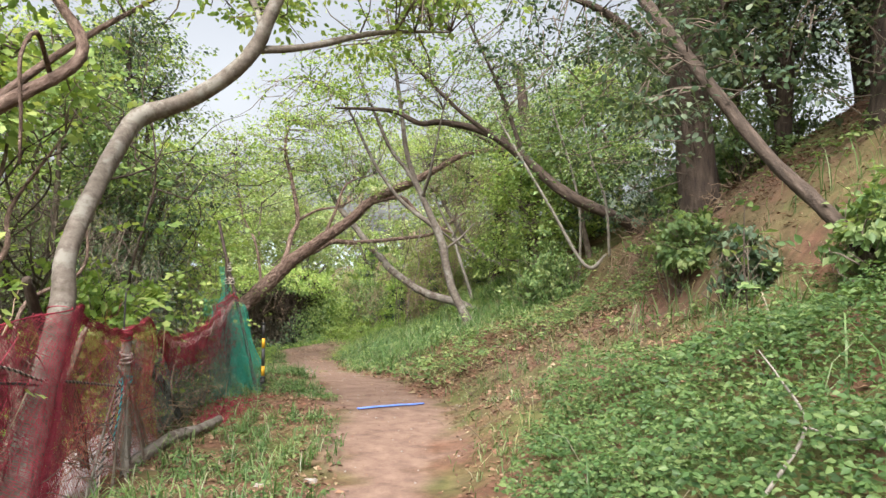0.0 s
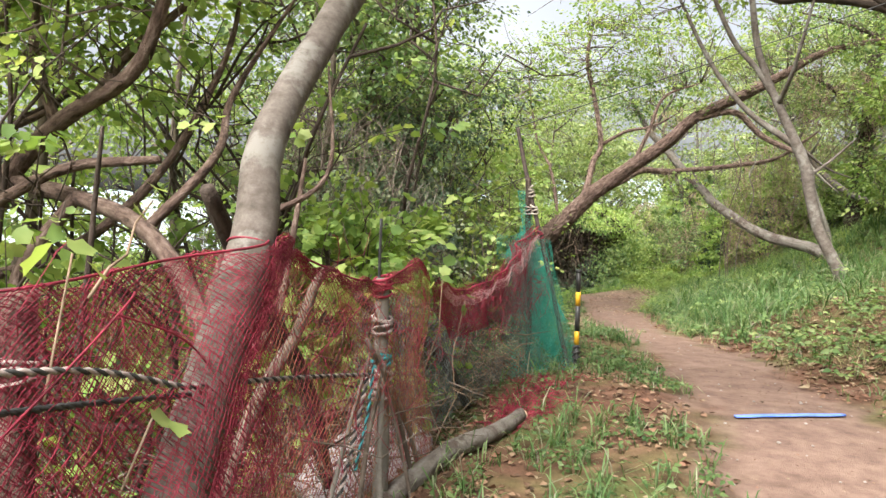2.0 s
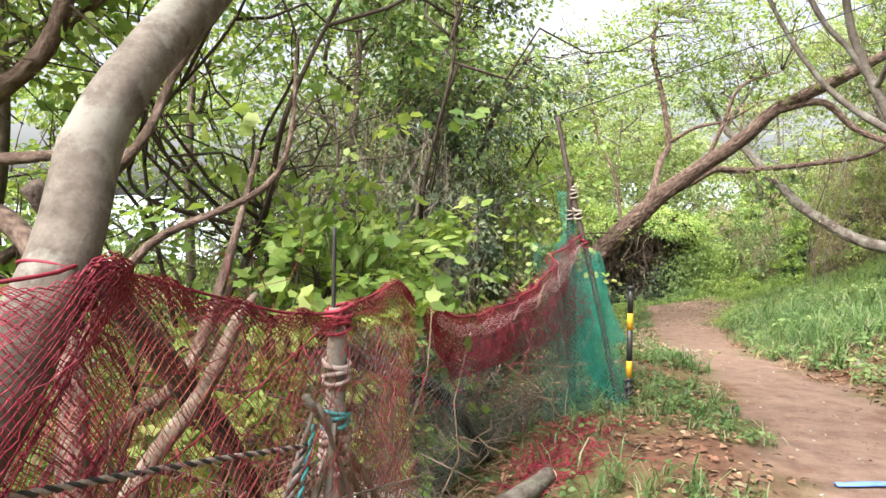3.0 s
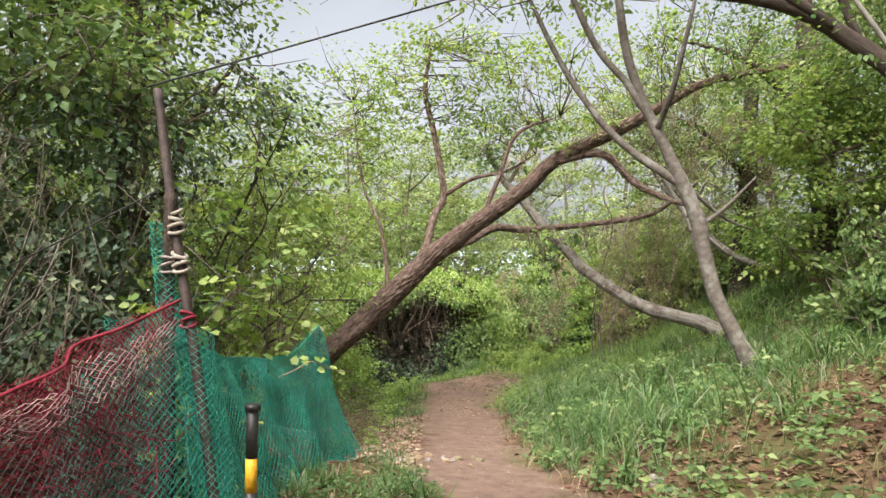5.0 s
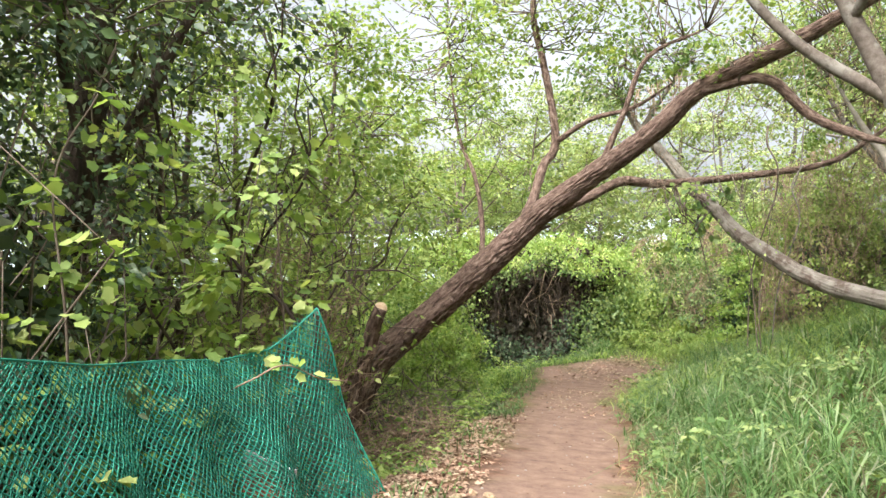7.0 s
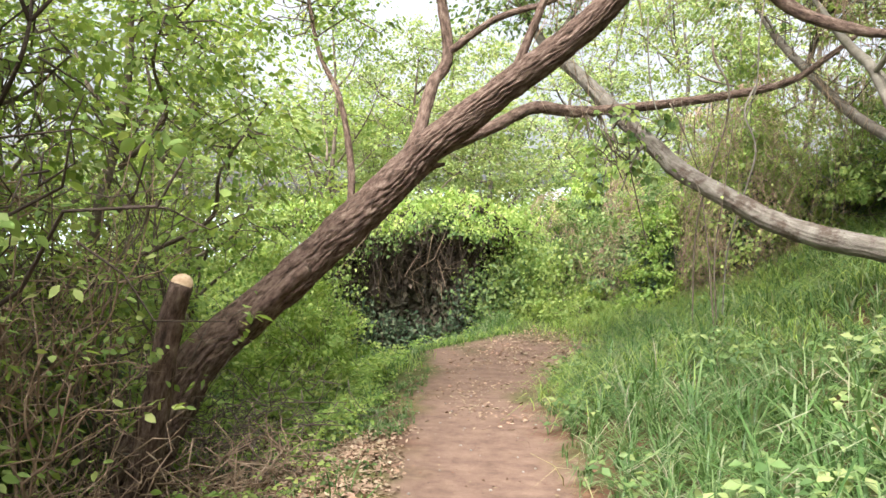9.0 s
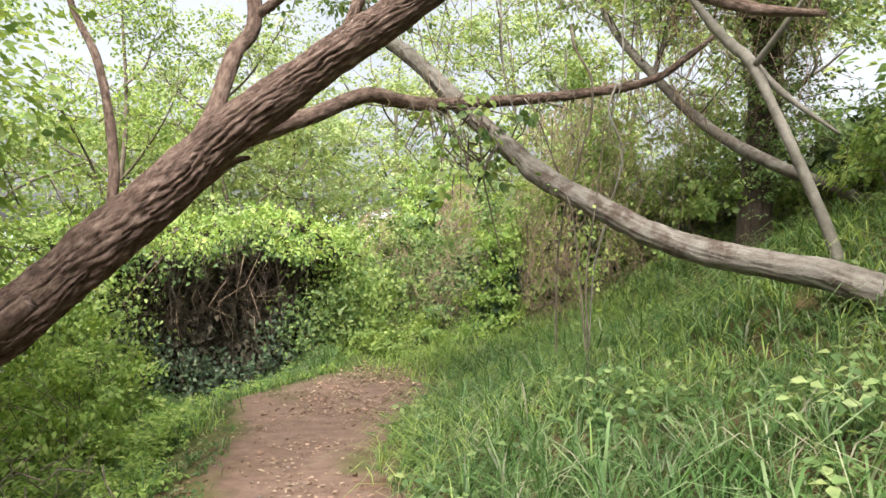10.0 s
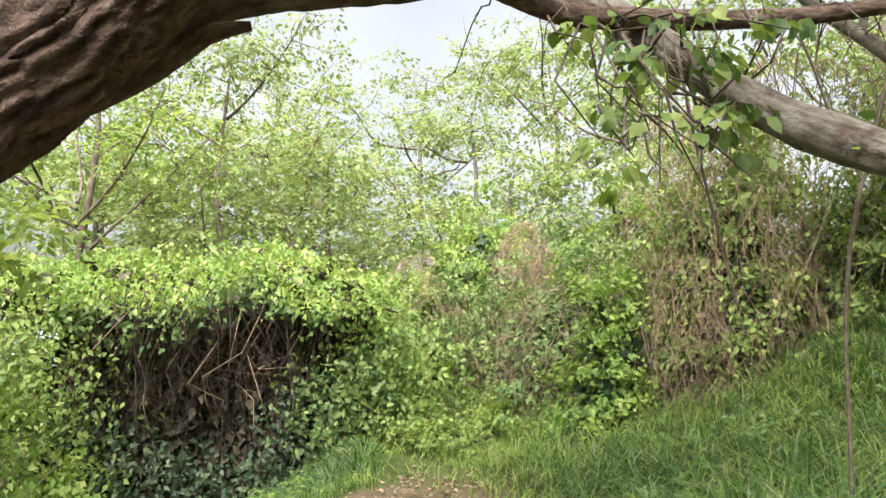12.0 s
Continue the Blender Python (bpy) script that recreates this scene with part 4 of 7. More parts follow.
bush("bramble_bush", "bright yellow-green bush before the dry vines", (-1.45, 23.7, -0.6), (0.65, 0.6, 2.0), LEAF_YELLOW, 311, 8000, 0.075, TH, lump=0.5)
bush("bramble_bush", "darker green bush between the brown vines", (-2.6, 26.9, -0.6), (0.9, 0.9, 1.8), LEAF_MID, 312, 8000, 0.075, TH, lump=0.5)
bush("bramble_bush", "fresh green scrub at the foot of the thicket", (-2.9, 24.4, -0.9), (1.0, 0.8, 0.7), LEAF_BRIGHT, 313, 7000, 0.06, TH, lump=0.5)


def hollow_bush():
    """A vine canopy over a dark hollow that opens towards the path."""
    rng = np.random.default_rng(320)
    top = thing("hollow_bush", "vine canopy over a dark leafy hollow", "bush", TH)

    def mass(name, n, x0, x1, y0, y1, low, high, mat, ln, toward, label="", edge=0.0):
        x, y = rng.uniform(x0, x1, n), rng.uniform(y0, y1, n)
        a = low(x, y)
        z = a + (high(x, y) - a) * rng.uniform(0, 1, n)
        P = np.stack([x, y, z], -1) + rng.normal(size=(n, 3)) * np.array([3 * edge, edge, edge]) + 0.35 * (vnoise(z * 2.3 + y, x, 35)[:, None] - 0.5) * np.array([1, 0, 0])
        P = P[P[:, 2] > ground_z(P[:, 0], P[:, 1], False)]
        m = len(P)
        q = np.floor(P / 0.17)
        share = np.stack([hashed(q[:, 0] + 31 * q[:, 2], q[:, 1], s) - 0.5 for s in (1, 2, 3)], -1)
        N = rng.normal(size=(m, 3)) * 0.25 + share * 1.7 + np.array(toward)
        D = rng.normal(size=(m, 3)) * 0.6 + share[:, ::-1] * 1.5 + (0, -0.2, -0.6)
        L = ln * rng.uniform(0.55, 1.35, m)
        tagged(part(name, small_blades(P, D, N, L, L * 0.29), mat, top, label), kind="stuff")

    roof = lambda x, y: 1.22 + 0.7 * (vnoise(x * 1.1, y * 1.1, 31) - 0.5) + 0.35 * (vnoise(x * 3, y * 3, 32) - 0.5) - 0.45 * np.clip((np.abs(x + 6.4) - 1.9) / 0.9, 0, 1) ** 2
    eave = lambda x, y: roof(x, y) - 0.16 - 0.2 * vnoise(x * 2.5, y * 2.5, 33)
    ground = lambda x, y: ground_z(x, y, False)
    mass("canopy", 17000, -9.0, -3.9, 23.8, 28.2, eave, roof, LEAF_YELLOW, 0.08, (0, -0.4, 1), "yellow-green leafy vine canopy", 0.06)
    mass("side_foliage", 8000, -9.8, -7.25, 23.4, 25.0, ground, lambda x, y: roof(x, y) - 0.3 - 0.4 * np.clip(x + 8.0, 0, 1), LEAF_BRIGHT, 0.085, (0.2, -0.9, 0.5), "", 0.08)
    mass("side_foliage", 9000, -4.5, -3.4, 24.2, 26.6, ground, lambda x, y: roof(x, y) - 0.35 * (x + 5.0), LEAF_BRIGHT, 0.08, (0, -0.9, 0.5), "", 0.1)
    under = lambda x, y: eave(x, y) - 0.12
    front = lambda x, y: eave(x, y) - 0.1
    # Dark leaf layers added as the hollow's shade; they also stop light leaking through.
    mass("shade_thatch", 2600, -8.8, -4.1, 24.25, 28.0, under, eave, HOLLOW_SHADE_LEAF, 0.26, (0, 0, 1), "matted dead leaves under the canopy", 0.03)
    mass("shade_thatch", 9000, -7.5, -4.3, 24.75, 25.2, ground, front, HOLLOW_SHADE_LEAF, 0.16, (0, -1, 0.2), "matted dead leaves in the hollow", 0.06)
    mass("shade_thatch", 2500, -8.0, -7.2, 24.6, 26.0, ground, front, HOLLOW_SHADE_LEAF, 0.2, (1, -0.5, 0), "", 0.05)
    mass("fringe", 800, -7.6, -4.4, 23.9, 24.4, lambda x, y: eave(x, y) - 0.5 * vnoise(x * 4, y, 37), eave, LEAF_MID, 0.09, (0, -1, 0.5), "leafy fringe over the hollow", 0.04)
    ivy = lambda x, y: ground(x, y) + 0.25 + 1.5 * vnoise(x * 1.7, y, 36) * np.clip(0.35 + np.abs(x + 5.7) / 1.2, 0, 1)
    mass("inner_foliage", 2600, -7.6, -4.3, 24.25, 24.8, ground, ivy, LEAF_DARK, 0.09, (0, -1, 0.4), "dark ivy leaves climbing the front of the hollow", 0.05)
    mass("inner_foliage", 1800, -4.7, -3.9, 24.1, 24.7, ground, lambda x, y: ground(x, y) + 0.3 + 1.3 * vnoise(x * 2.2, y, 38), LEAF_MID, 0.085, (-0.2, -1, 0.4), "green leaves at the side of the hollow", 0.07)
    n = 280
    tx, ty = rng.uniform(-7.3, -4.5, n), rng.uniform(24.0, 24.8, n)
    tp = np.stack([tx, ty, 1.0 - 0.35 * rng.uniform(0, 1, n) ** 2], -1)
    bt = tp + np.stack([rng.normal(size=n) * 0.3, rng.normal(size=n) * 0.12, -rng.uniform(0.4, 2.0, n)], -1)
    bt[:, 2] = np.maximum(bt[:, 2], ground_z(bt[:, 0], bt[:, 1]))
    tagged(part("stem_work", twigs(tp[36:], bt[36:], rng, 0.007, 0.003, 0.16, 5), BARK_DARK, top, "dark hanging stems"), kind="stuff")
    tagged(part("vine_work", twigs(tp[:36], bt[:36], rng, 0.008, 0.004, 0.22, 6), VINE_DEAD, top, "pale dry vines hanging over the hollow"), kind="stuff")


hollow_bush()
bush("twiggy_shrub", "grey twiggy shrub with small dull leaves", (-5.3, 9.9, 0.75), (1.5, 1.3, 1.75), LEAF_GREY, 331, 9000, 0.05, "", 360, TWIG, dome=False)
bush("maple_shrub", "bright green broad-leaved shrub behind the fence", (-3.75, 7.6, 0.65), (0.85, 1.0, 0.85), LEAF_YELLOW, 332, 2600, 0.085, "", 40, TWIG, small=False)
bush("dark_shrub", "dark green shrub behind the net", (-4.7, 10.8, 0.6), (1.0, 1.2, 1.7), LEAF_DARK, 333, 7500, 0.055, "", 60, TWIG)



tree("dark_boundary_tree", "dark tree at the path side with a bent limb overhead", BARK_BROWN,
     ([(-3.5, 2.9, -0.7), (-3.2, 3.2, 0.8), (-2.85, 3.6, 1.8), (-2.45, 4.0, 2.33), (-2.05, 4.2, 2.7), (-2.3, 4.4, 3.1), (-2.7, 4.6, 3.5)], [0.1, 0.07, 0.05, 0.04, 0.034, 0.03, 0.015]),
     [([(-2.2, 4.15, 2.6), (-2.02, 3.7, 2.68), (-1.98, 3.5, 2.5), (-1.97, 3.5, 2.25), (-1.97, 3.5, 1.98)], [0.016, 0.012, 0.011, 0.01, 0.007]), ([(-2.5, 3.95, 2.3), (-2.3, 4.6, 2.9), (-1.9, 5.2, 3.5)], [0.03, 0.022, 0.01])],
     [((-2.3, 4.6, 3.5), (0.9, 0.8, 0.4), 22, 36, 0.075, {"clump": 0.28})], LEAF_BRIGHT, TWIG, 16, 0.08, 8, seed=95)
US = "undergrowth below the path"
for k, (x, y, rx, ry, rz, leaf, n) in enumerate([(-4.4, 4.4, 1.0, 1.3, 1.0, LEAF_MID, 5000), (-4.6, 7.0, 0.9, 1.0, 0.8, LEAF_BRIGHT, 3500), (-5.4, 9.2, 1.0, 1.1, 0.85, LEAF_BRIGHT, 4000), (-5.0, 12.0, 1.0, 1.2, 1.5, LEAF_MID, 5500), (-6.6, 13.6, 1.0, 1.2, 1.5, LEAF_BRIGHT, 5000),
                                                 (-7.2, 16.8, 1.2, 1.4, 2.2, LEAF_BRIGHT, 6500), (-7.4, 5.4, 1.5, 1.6, 1.8, LEAF_BRIGHT, 6000), (-7.6, 10, 1.5, 1.7, 1.5, LEAF_BRIGHT, 5000), (-8.6, 13.5, 1.6, 1.8, 2.0, LEAF_BRIGHT, 6000), (-9.0, 20.0, 1.8, 1.8, 3.3, LEAF_BRIGHT, 7500), (-4.6, 1.8, 1.2, 1.3, 1.3, LEAF_MID, 4500),
                                                 (-6.9, 15.2, 0.9, 1.0, 1.9, LEAF_BRIGHT, 4500), (-6.6, 12.0, 1.3, 1.5, 3.2, LEAF_MID, 7500), (-6.6, 8.0, 1.3, 1.4, 1.7, LEAF_BRIGHT, 4000), (-10.5, 17.0, 1.8, 2.0, 4.2, LEAF_BRIGHT, 7500), (-11.0, 22.0, 1.8, 2.0, 2.6, LEAF_BRIGHT, 6500), (-9.6, 8.0, 1.8, 2.2, 2.3, LEAF_BRIGHT, 5500), (-12.5, 13, 2.0, 2.4, 4.0, LEAF_PALE, 6500), (-7.0, 5.0, 1.2, 1.5, 1.6, LEAF_BRIGHT, 4000)]):
    g = float(ground_z(x, y))
    bush("undergrowth_shrub", "leafy undergrowth shrub on the slope below the path", (x, y, g + 0.1), (rx, ry, rz), leaf, 350 + k, n, 0.075, US, 50)
for k, (x, y) in enumerate([(-14.5, 9.0), (-14.5, 15.0), (-15, 21.5), (-14.0, 28.0), (-12.5, 4.0), (-17, 33), (-12, 38.5), (-7.5, 41), (-2.5, 41.5), (2.5, 39)]):
    bush("hedge_bush", "tall leafy bush far down the slope", (x, y, float(ground_z(x, y))), (2.4, 3.6, 5.2) if k < 5 else (3.2, 2.2, 6.5), LEAF_BRIGHT if k < 5 else LEAF_PALE, 440 + k, 4800, 0.15 if k < 5 else 0.2, US, 30)
HS = "shrubs on the bank"
for k, (x, y, rx, ry, rz, leaf, n) in enumerate([(2.9, 8.5, 0.5, 0.5, 0.75, LEAF_MID, 2400), (2.3, 15.4, 1.0, 0.9, 1.1, LEAF_MID, 5500), (3.4, 18.4, 1.3, 1.2, 1.3, LEAF_BRIGHT, 5500), (4.6, 13.0, 0.9, 0.9, 0.8, LEAF_MID, 4500), (4.7, 10.4, 1.0, 1.1, 0.8, LEAF_MID, 4500), (6.4, 8.2, 0.9, 0.9, 0.8, LEAF_DARK, 4000), (3.0, 21.6, 1.4, 1.2, 1.0, LEAF_MID, 5000), (4.8, 15.5, 1.3, 1.4, 1.6, LEAF_DARK, 5500), (2.4, 19.9, 0.9, 0.9, 0.7, LEAF_BRIGHT, 3500), (1.9, 23.0, 1.2, 1.0, 0.8, LEAF_BRIGHT, 4500), (2.75, 6.6, 0.28, 0.28, 0.5, LEAF_DARK, 900), (3.15, 5.05, 0.42, 0.42, 0.5, LEAF_MID, 1800)]):
    g = float(ground_z(x, y))
    bush("bank_shrub", "leafy green shrub growing on the bank", (x, y, g + 0.1), (rx, ry, rz), leaf, 380 + k, n, 0.08, HS, 40)


# ---------------------------------------------------------------- grass and ground plants
def blade_mesh(x, y, h, w, rng, bend=0.5, lean=None):
    P = np.stack([x, y, ground_z(x, y) - 0.01], -1)
    q = len(P)
    a = rng.uniform(0, 2 * np.pi, q) if lean is None else lean + rng.normal(size=q) * 0.9
    d = np.stack([np.cos(a), np.sin(a), np.zeros(q)], -1)
    s = np.stack([-np.sin(a), np.cos(a), np.zeros(q)], -1)
    b = bend * rng.uniform(0.2, 1.5, q)
    rows = []
    for t, wd in ((0, 0.75), (0.4, 1.0), (0.75, 0.75)):
        c = P + d * (b * h * t ** 2)[:, None] + np.array([0, 0, 1.0]) * (h * (t - 0.3 * b * t ** 3))[:, None]
        rows += [c - s * (w * wd)[:, None], c + s * (w * wd)[:, None]]
    rows.append(P + d * (b * h * 1.05)[:, None] + np.array([0, 0, 1.0]) * (h * (1 - 0.55 * b))[:, None])
    V = np.stack(rows, 1).reshape(-1, 3)
    F = (np.arange(q)[:, None, None] * 7 + np.array([(0, 1, 3), (0, 3, 2), (2, 3, 5), (2, 5, 4), (4, 5, 6)])[None]).reshape(-1, 3)
    return V, F


def scatter(rng, n, x0, x1, y0, y1, keep):
    x, y = rng.uniform(x0, x1, n), rng.uniform(y0, y1, n)
    k = rng.uniform(0, 1, n) < keep(x, y)
    return x[k], y[k]


def right_of(x, y):
    return x - path_centre(y) - path_half(y)


def left_of(x, y):
    return path_centre(y) - path_half(y) - x


def patchy(x, y, size, seed, lo=0.35, hi=0.65):
    return np.clip((vnoise(x / size, y / size, seed) - lo) / (hi - lo), 0, 1)


def tuft(x, y, rng, spread=0.5):
    """Draws blades together into tufts."""
    cx, cy = np.floor(x / 0.22), np.floor(y / 0.22)
    tx, ty = (cx + 0.15 + 0.7 * hashed(cx, cy, 5)) * 0.22, (cy + 0.15 + 0.7 * hashed(cx, cy, 6)) * 0.22
    return x * (1 - spread) + tx * spread, y * (1 - spread) + ty * spread


def bank_grass(x, y):
    r = right_of(x, y)
    start = 10.9 + 0.85 * np.clip(x + 1.0, 0, 4)
    start = start + 1.4 * (vnoise(x * 1.4 + 3, y * 1.4, 49) - 0.35)
    return np.clip((r + 0.02) / 0.3, 0, 1) * np.clip((y - start) / 1.6, 0, 1) * np.clip((5.6 - r) / 2.0, 0, 1) * (np.interp(y, [12.5, 14.5], [0.16, 0.6]) + np.interp(y, [12.5, 14.5], [0.84, 0.4]) * patchy(x, y, 0.5, 41, 0.32, 0.6)) * np.interp(y, [12, 15], [0.45, 1.0])


grng = np.random.default_rng(400)
gx, gy = scatter(grng, 125000, -3.6, 4.0, 9.8, 25.5, bank_grass)
gx, gy = tuft(gx, gy, grng, 0.55)
gh = grng.uniform(0.12, 0.4, len(gx)) * (0.55 + 0.8 * vnoise(gx * 1.3, gy * 1.3, 42)) * np.clip(0.4 + right_of(gx, gy) * 0.9, 0.35, 1)
single("tall_grass", blade_mesh(gx, gy, gh, grng.uniform(0.002, 0.006, len(gx)), grng, 1.15), GRASS, "lush tall green grass on the bank beside the path", "grass", kind="stuff")

gx, gy = scatter(grng, 16000, -3.0, 3.2, 10.5, 21.0, lambda x, y: bank_grass(x, y) * patchy(x, y, 0.8, 43, 0.4, 0.7) * np.clip((right_of(x, y) - 0.2) / 0.5, 0, 1))
gx, gy = tuft(gx, gy, grng, 0.75)
gh = grng.uniform(0.22, 0.6, len(gx))
single("broad_grass", blade_mesh(gx, gy, gh, grng.uniform(0.004, 0.01, len(gx)), grng, 1.1), GRASS, "clumps of broad-bladed arching grass on the bank", "grass", kind="stuff")

gx, gy = scatter(grng, 13000, -3.8, 3.0, 9.5, 25.0, lambda x, y: np.clip((right_of(x, y) + 0.15) / 0.2, 0, 1) * np.clip((5.0 - right_of(x, y)) / 1.5, 0, 1) * 0.5 * patchy(x, y, 0.5, 44))
single("dry_grass", blade_mesh(gx, gy, grng.uniform(0.08, 0.3, len(gx)), grng.uniform(0.002, 0.004, len(gx)), grng, 1.2), GRASS_DRY, "straw-coloured dry grass among the green", "grass", kind="stuff")


def verge(x, y):
    l = left_of(x, y)
    a = np.clip((l + 0.02) / 0.15, 0, 1) * np.clip((1.7 - l) / 0.5, 0, 1) * patchy(x, y, 0.45, 45, 0.3, 0.55)
    return a * np.where(y < 12, 1.0, np.where(y < 16.4, 0.16, 1.0))


gx, gy = scatter(grng, 105000, -6.5, 0.5, -1.0, 23.5, verge)
gx, gy = tuft(gx, gy, grng, 0.5)
single("verge_grass", blade_mesh(gx, gy, grng.uniform(0.05, 0.22, len(gx)) * (0.45 + 1.1 * vnoise(gx * 2, gy * 2, 46)), grng.uniform(0.0025, 0.005, len(gx)), grng, 0.9), GRASS, "short green grass tufts on the left verge", "grass", kind="stuff")

gx, gy = scatter(grng, 36000, -0.6, 4.5, -1.0, 12.5, lambda x, y: np.clip((right_of(x, y) - 0.05) / 0.4, 0, 1) * (0.15 + 0.85 * patchy(x, y, 0.6, 47, 0.4, 0.65)) * np.clip((4.4 - right_of(x, y)) / 1.5, 0.1, 1) * np.where(y > 7.5, 0.6, 1) * np.interp(x, [1.2, 2.4], [1.0, 0.35]))
gx, gy = tuft(gx, gy, grng, 0.4)
single("slope_grass", blade_mesh(gx, gy, grng.uniform(0.04, 0.16, len(gx)), grng.uniform(0.002, 0.0045, len(gx)), grng, 0.9), GRASS, "thin short grass on the reddish slope", "grass", kind="stuff")

# the far end of the path, overgrown
gx, gy = scatter(grng, 22000, -8.5, 0.5, 19.6, 26.5, lambda x, y: np.clip((np.abs(x - path_centre(y)) - path_half(y) + 3.2 * np.clip((y - 22.0 + 1.2 * (vnoise(x * 2, y * 2, 50) - 0.5)) / 2.0, 0, 1) + 0.5 * (vnoise(x * 3, y * 3, 60) - 0.5)) / 0.4, 0, 1) * (0.35 + 0.65 * patchy(x, y, 0.5, 48, 0.3, 0.6)))
single("meadow_grass", blade_mesh(gx, gy, grng.uniform(0.05, 0.26, len(gx)), grng.uniform(0.003, 0.006, len(gx)), grng, 1.0), LEAF_YELLOW, "yellow-green grass where the path fades into the thicket", "grass", kind="stuff")


gx, gy = scatter(grng, 34000, -3.2, 3.0, 16.5, 25.0, lambda x, y: bank_grass(x, y) * np.clip((y - 16.5) / 2.5, 0, 1) * (0.3 + 0.7 * patchy(x, y, 0.6, 96, 0.3, 0.6)))
gx, gy = tuft(gx, gy, grng, 0.5)
single("fresh_grass", blade_mesh(gx, gy, grng.uniform(0.14, 0.42, len(gx)), grng.uniform(0.003, 0.006, len(gx)), grng, 1.2), LEAF_BRIGHT, "fresh light green grass on the far bank", "grass", kind="stuff")


def ground_leaves(name, label, x, y, rng, ln, mat, height, near=False, category="ground cover"):
    """Low plants: three leaflets on short stalks."""
    q = len(x)
    hz = height * rng.uniform(0.15, 1, q) * (0.25 + 1.5 * vnoise(x * 1.6, y * 1.6, 70) * vnoise(x * 5, y * 5, 71) ** 0.5)
    P = np.stack([x, y, ground_z(x, y) + hz], -1)
    P3 = np.repeat(P, 3, 0)
    a = np.repeat(rng.uniform(0, 2 * np.pi, q), 3) + np.tile([0, 2.1, 4.2], q) + rng.normal(size=3 * q) * 0.25
    tilt = rng.uniform(-0.5, 0.25, 3 * q)
    D = np.stack([np.cos(a), np.sin(a), tilt], -1)
    N = np.repeat(rng.normal(size=(q, 3)) * 0.35, 3, 0) + np.array([-0.15, -0.25, 1.0]) + rng.normal(size=(3 * q, 3)) * 0.15
    L = np.repeat(ln * rng.uniform(0.55, 1.25, q), 3)
    VF = (blades if near else small_blades)(P3 + unit(D) * 0.006, D, N, L, L * 0.31)
    return single(name, VF, mat, label, category, kind="stuff")


crng = np.random.default_rng(410)


def bramble_zone(x, y):
    r = right_of(x, y)
    edge = 0.15 + 0.8 * np.clip((y - 4) / 4, 0, 1) + 0.35 * (vnoise(x, y, 51) - 0.5)
    return np.clip((r - edge) / 0.4, 0, 1) * np.clip((8.3 - 0.85 * x - y + 1.2 * (vnoise(x * 0.8, y * 0.8, 66) - 0.5)) / 1.3, 0, 1) * (0.35 + 0.65 * patchy(x, y, 0.5, 52, 0.25, 0.55))


cx, cy = scatter(crng, 78000, -0.4, 5.6, -3.0, 9.5, lambda x, y: bramble_zone(x, y) * np.clip(y + 2.4 + 1.5 * (vnoise(x, y, 68) - 0.5), 0, 1) * np.clip(5.4 - x + 0.8 * (vnoise(y, x, 69) - 0.5), 0, 1))
ground_leaves("bramble_cover", "low bright green three-leaved brambles covering the slope", cx, cy, crng, 0.041, LEAF_HERB, 0.34)
cx, cy = scatter(crng, 6500, -0.4, 5.0, -2.5, 11.0, lambda x, y: bramble_zone(x, y) * patchy(x, y, 0.7, 53, 0.45, 0.65))
ground_leaves("leafy_cover", "larger light green leaves among the brambles", cx, cy, crng, 0.052, LEAF_HERB, 0.36, True)
cx, cy = scatter(crng, 2600, 1.8, 6.0, 7.0, 16.0, lambda x, y: patchy(x, y, 0.7, 54, 0.45, 0.7))
ground_leaves("slope_cover", "scattered green plants on the upper bank", cx, cy, crng, 0.075, LEAF_MID, 0.25)
cx, cy = scatter(crng, 26000, -6.0, 0.0, -0.5, 21.5, lambda x, y: verge(x, y) * 0.9)
ground_leaves("verge_weeds", "small green weeds on the path's verge", cx, cy, crng, 0.042, LEAF_HERB, 0.13)
cx, cy = scatter(crng, 15000, -3.2, 3.6, 9.4, 22.0, lambda x, y: np.maximum(bank_grass(x, y), 0.8 * (y < 13) * (right_of(x, y) > 0.15)) * patchy(x, y, 0.5, 55, 0.4, 0.65))
ground_leaves("bank_weeds", "rounded green leaves among the bank grass", cx, cy, crng, 0.07, LEAF_MID, 0.32)
cx, cy = scatter(crng, 9000, -9.5, -3.6, 13.0, 25.0, lambda x, y: np.clip((left_of(x, y) - 0.35) / 0.4, 0, 1) * (0.3 + 0.7 * patchy(x, y, 0.6, 56, 0.3, 0.6)) * np.where(y < 16.5, 0.15, 1))
ground_leaves("thicket_cover", "bright green weeds spreading below the path", cx, cy, crng, 0.06, LEAF_YELLOW, 0.3)
cx, cy = scatter(crng, 9000, -9.0, -2.75, 1.0, 14.0, lambda x, y: (left_of(x, y) > 1.6) * (0.3 + 0.7 * patchy(x, y, 0.6, 57, 0.3, 0.6)))
ground_leaves("fence_weeds", "green weeds on the slope behind the fence", cx, cy, crng, 0.06, LEAF_HERB, 0.3)


def left_bank(x, y):
    l = left_of(x, y)
    return np.clip((l - 0.1 - 0.35 * vnoise(x * 1.5, y * 1.5, 91)) / 0.3, 0, 1) * np.clip((3.6 - l) / 1.0, 0, 1) * np.clip((y - 16.6) / 0.8, 0, 1) * np.clip((23.6 - y) / 0.8, 0, 1) * (0.35 + 0.65 * patchy(x, y, 0.45, 92, 0.3, 0.6))


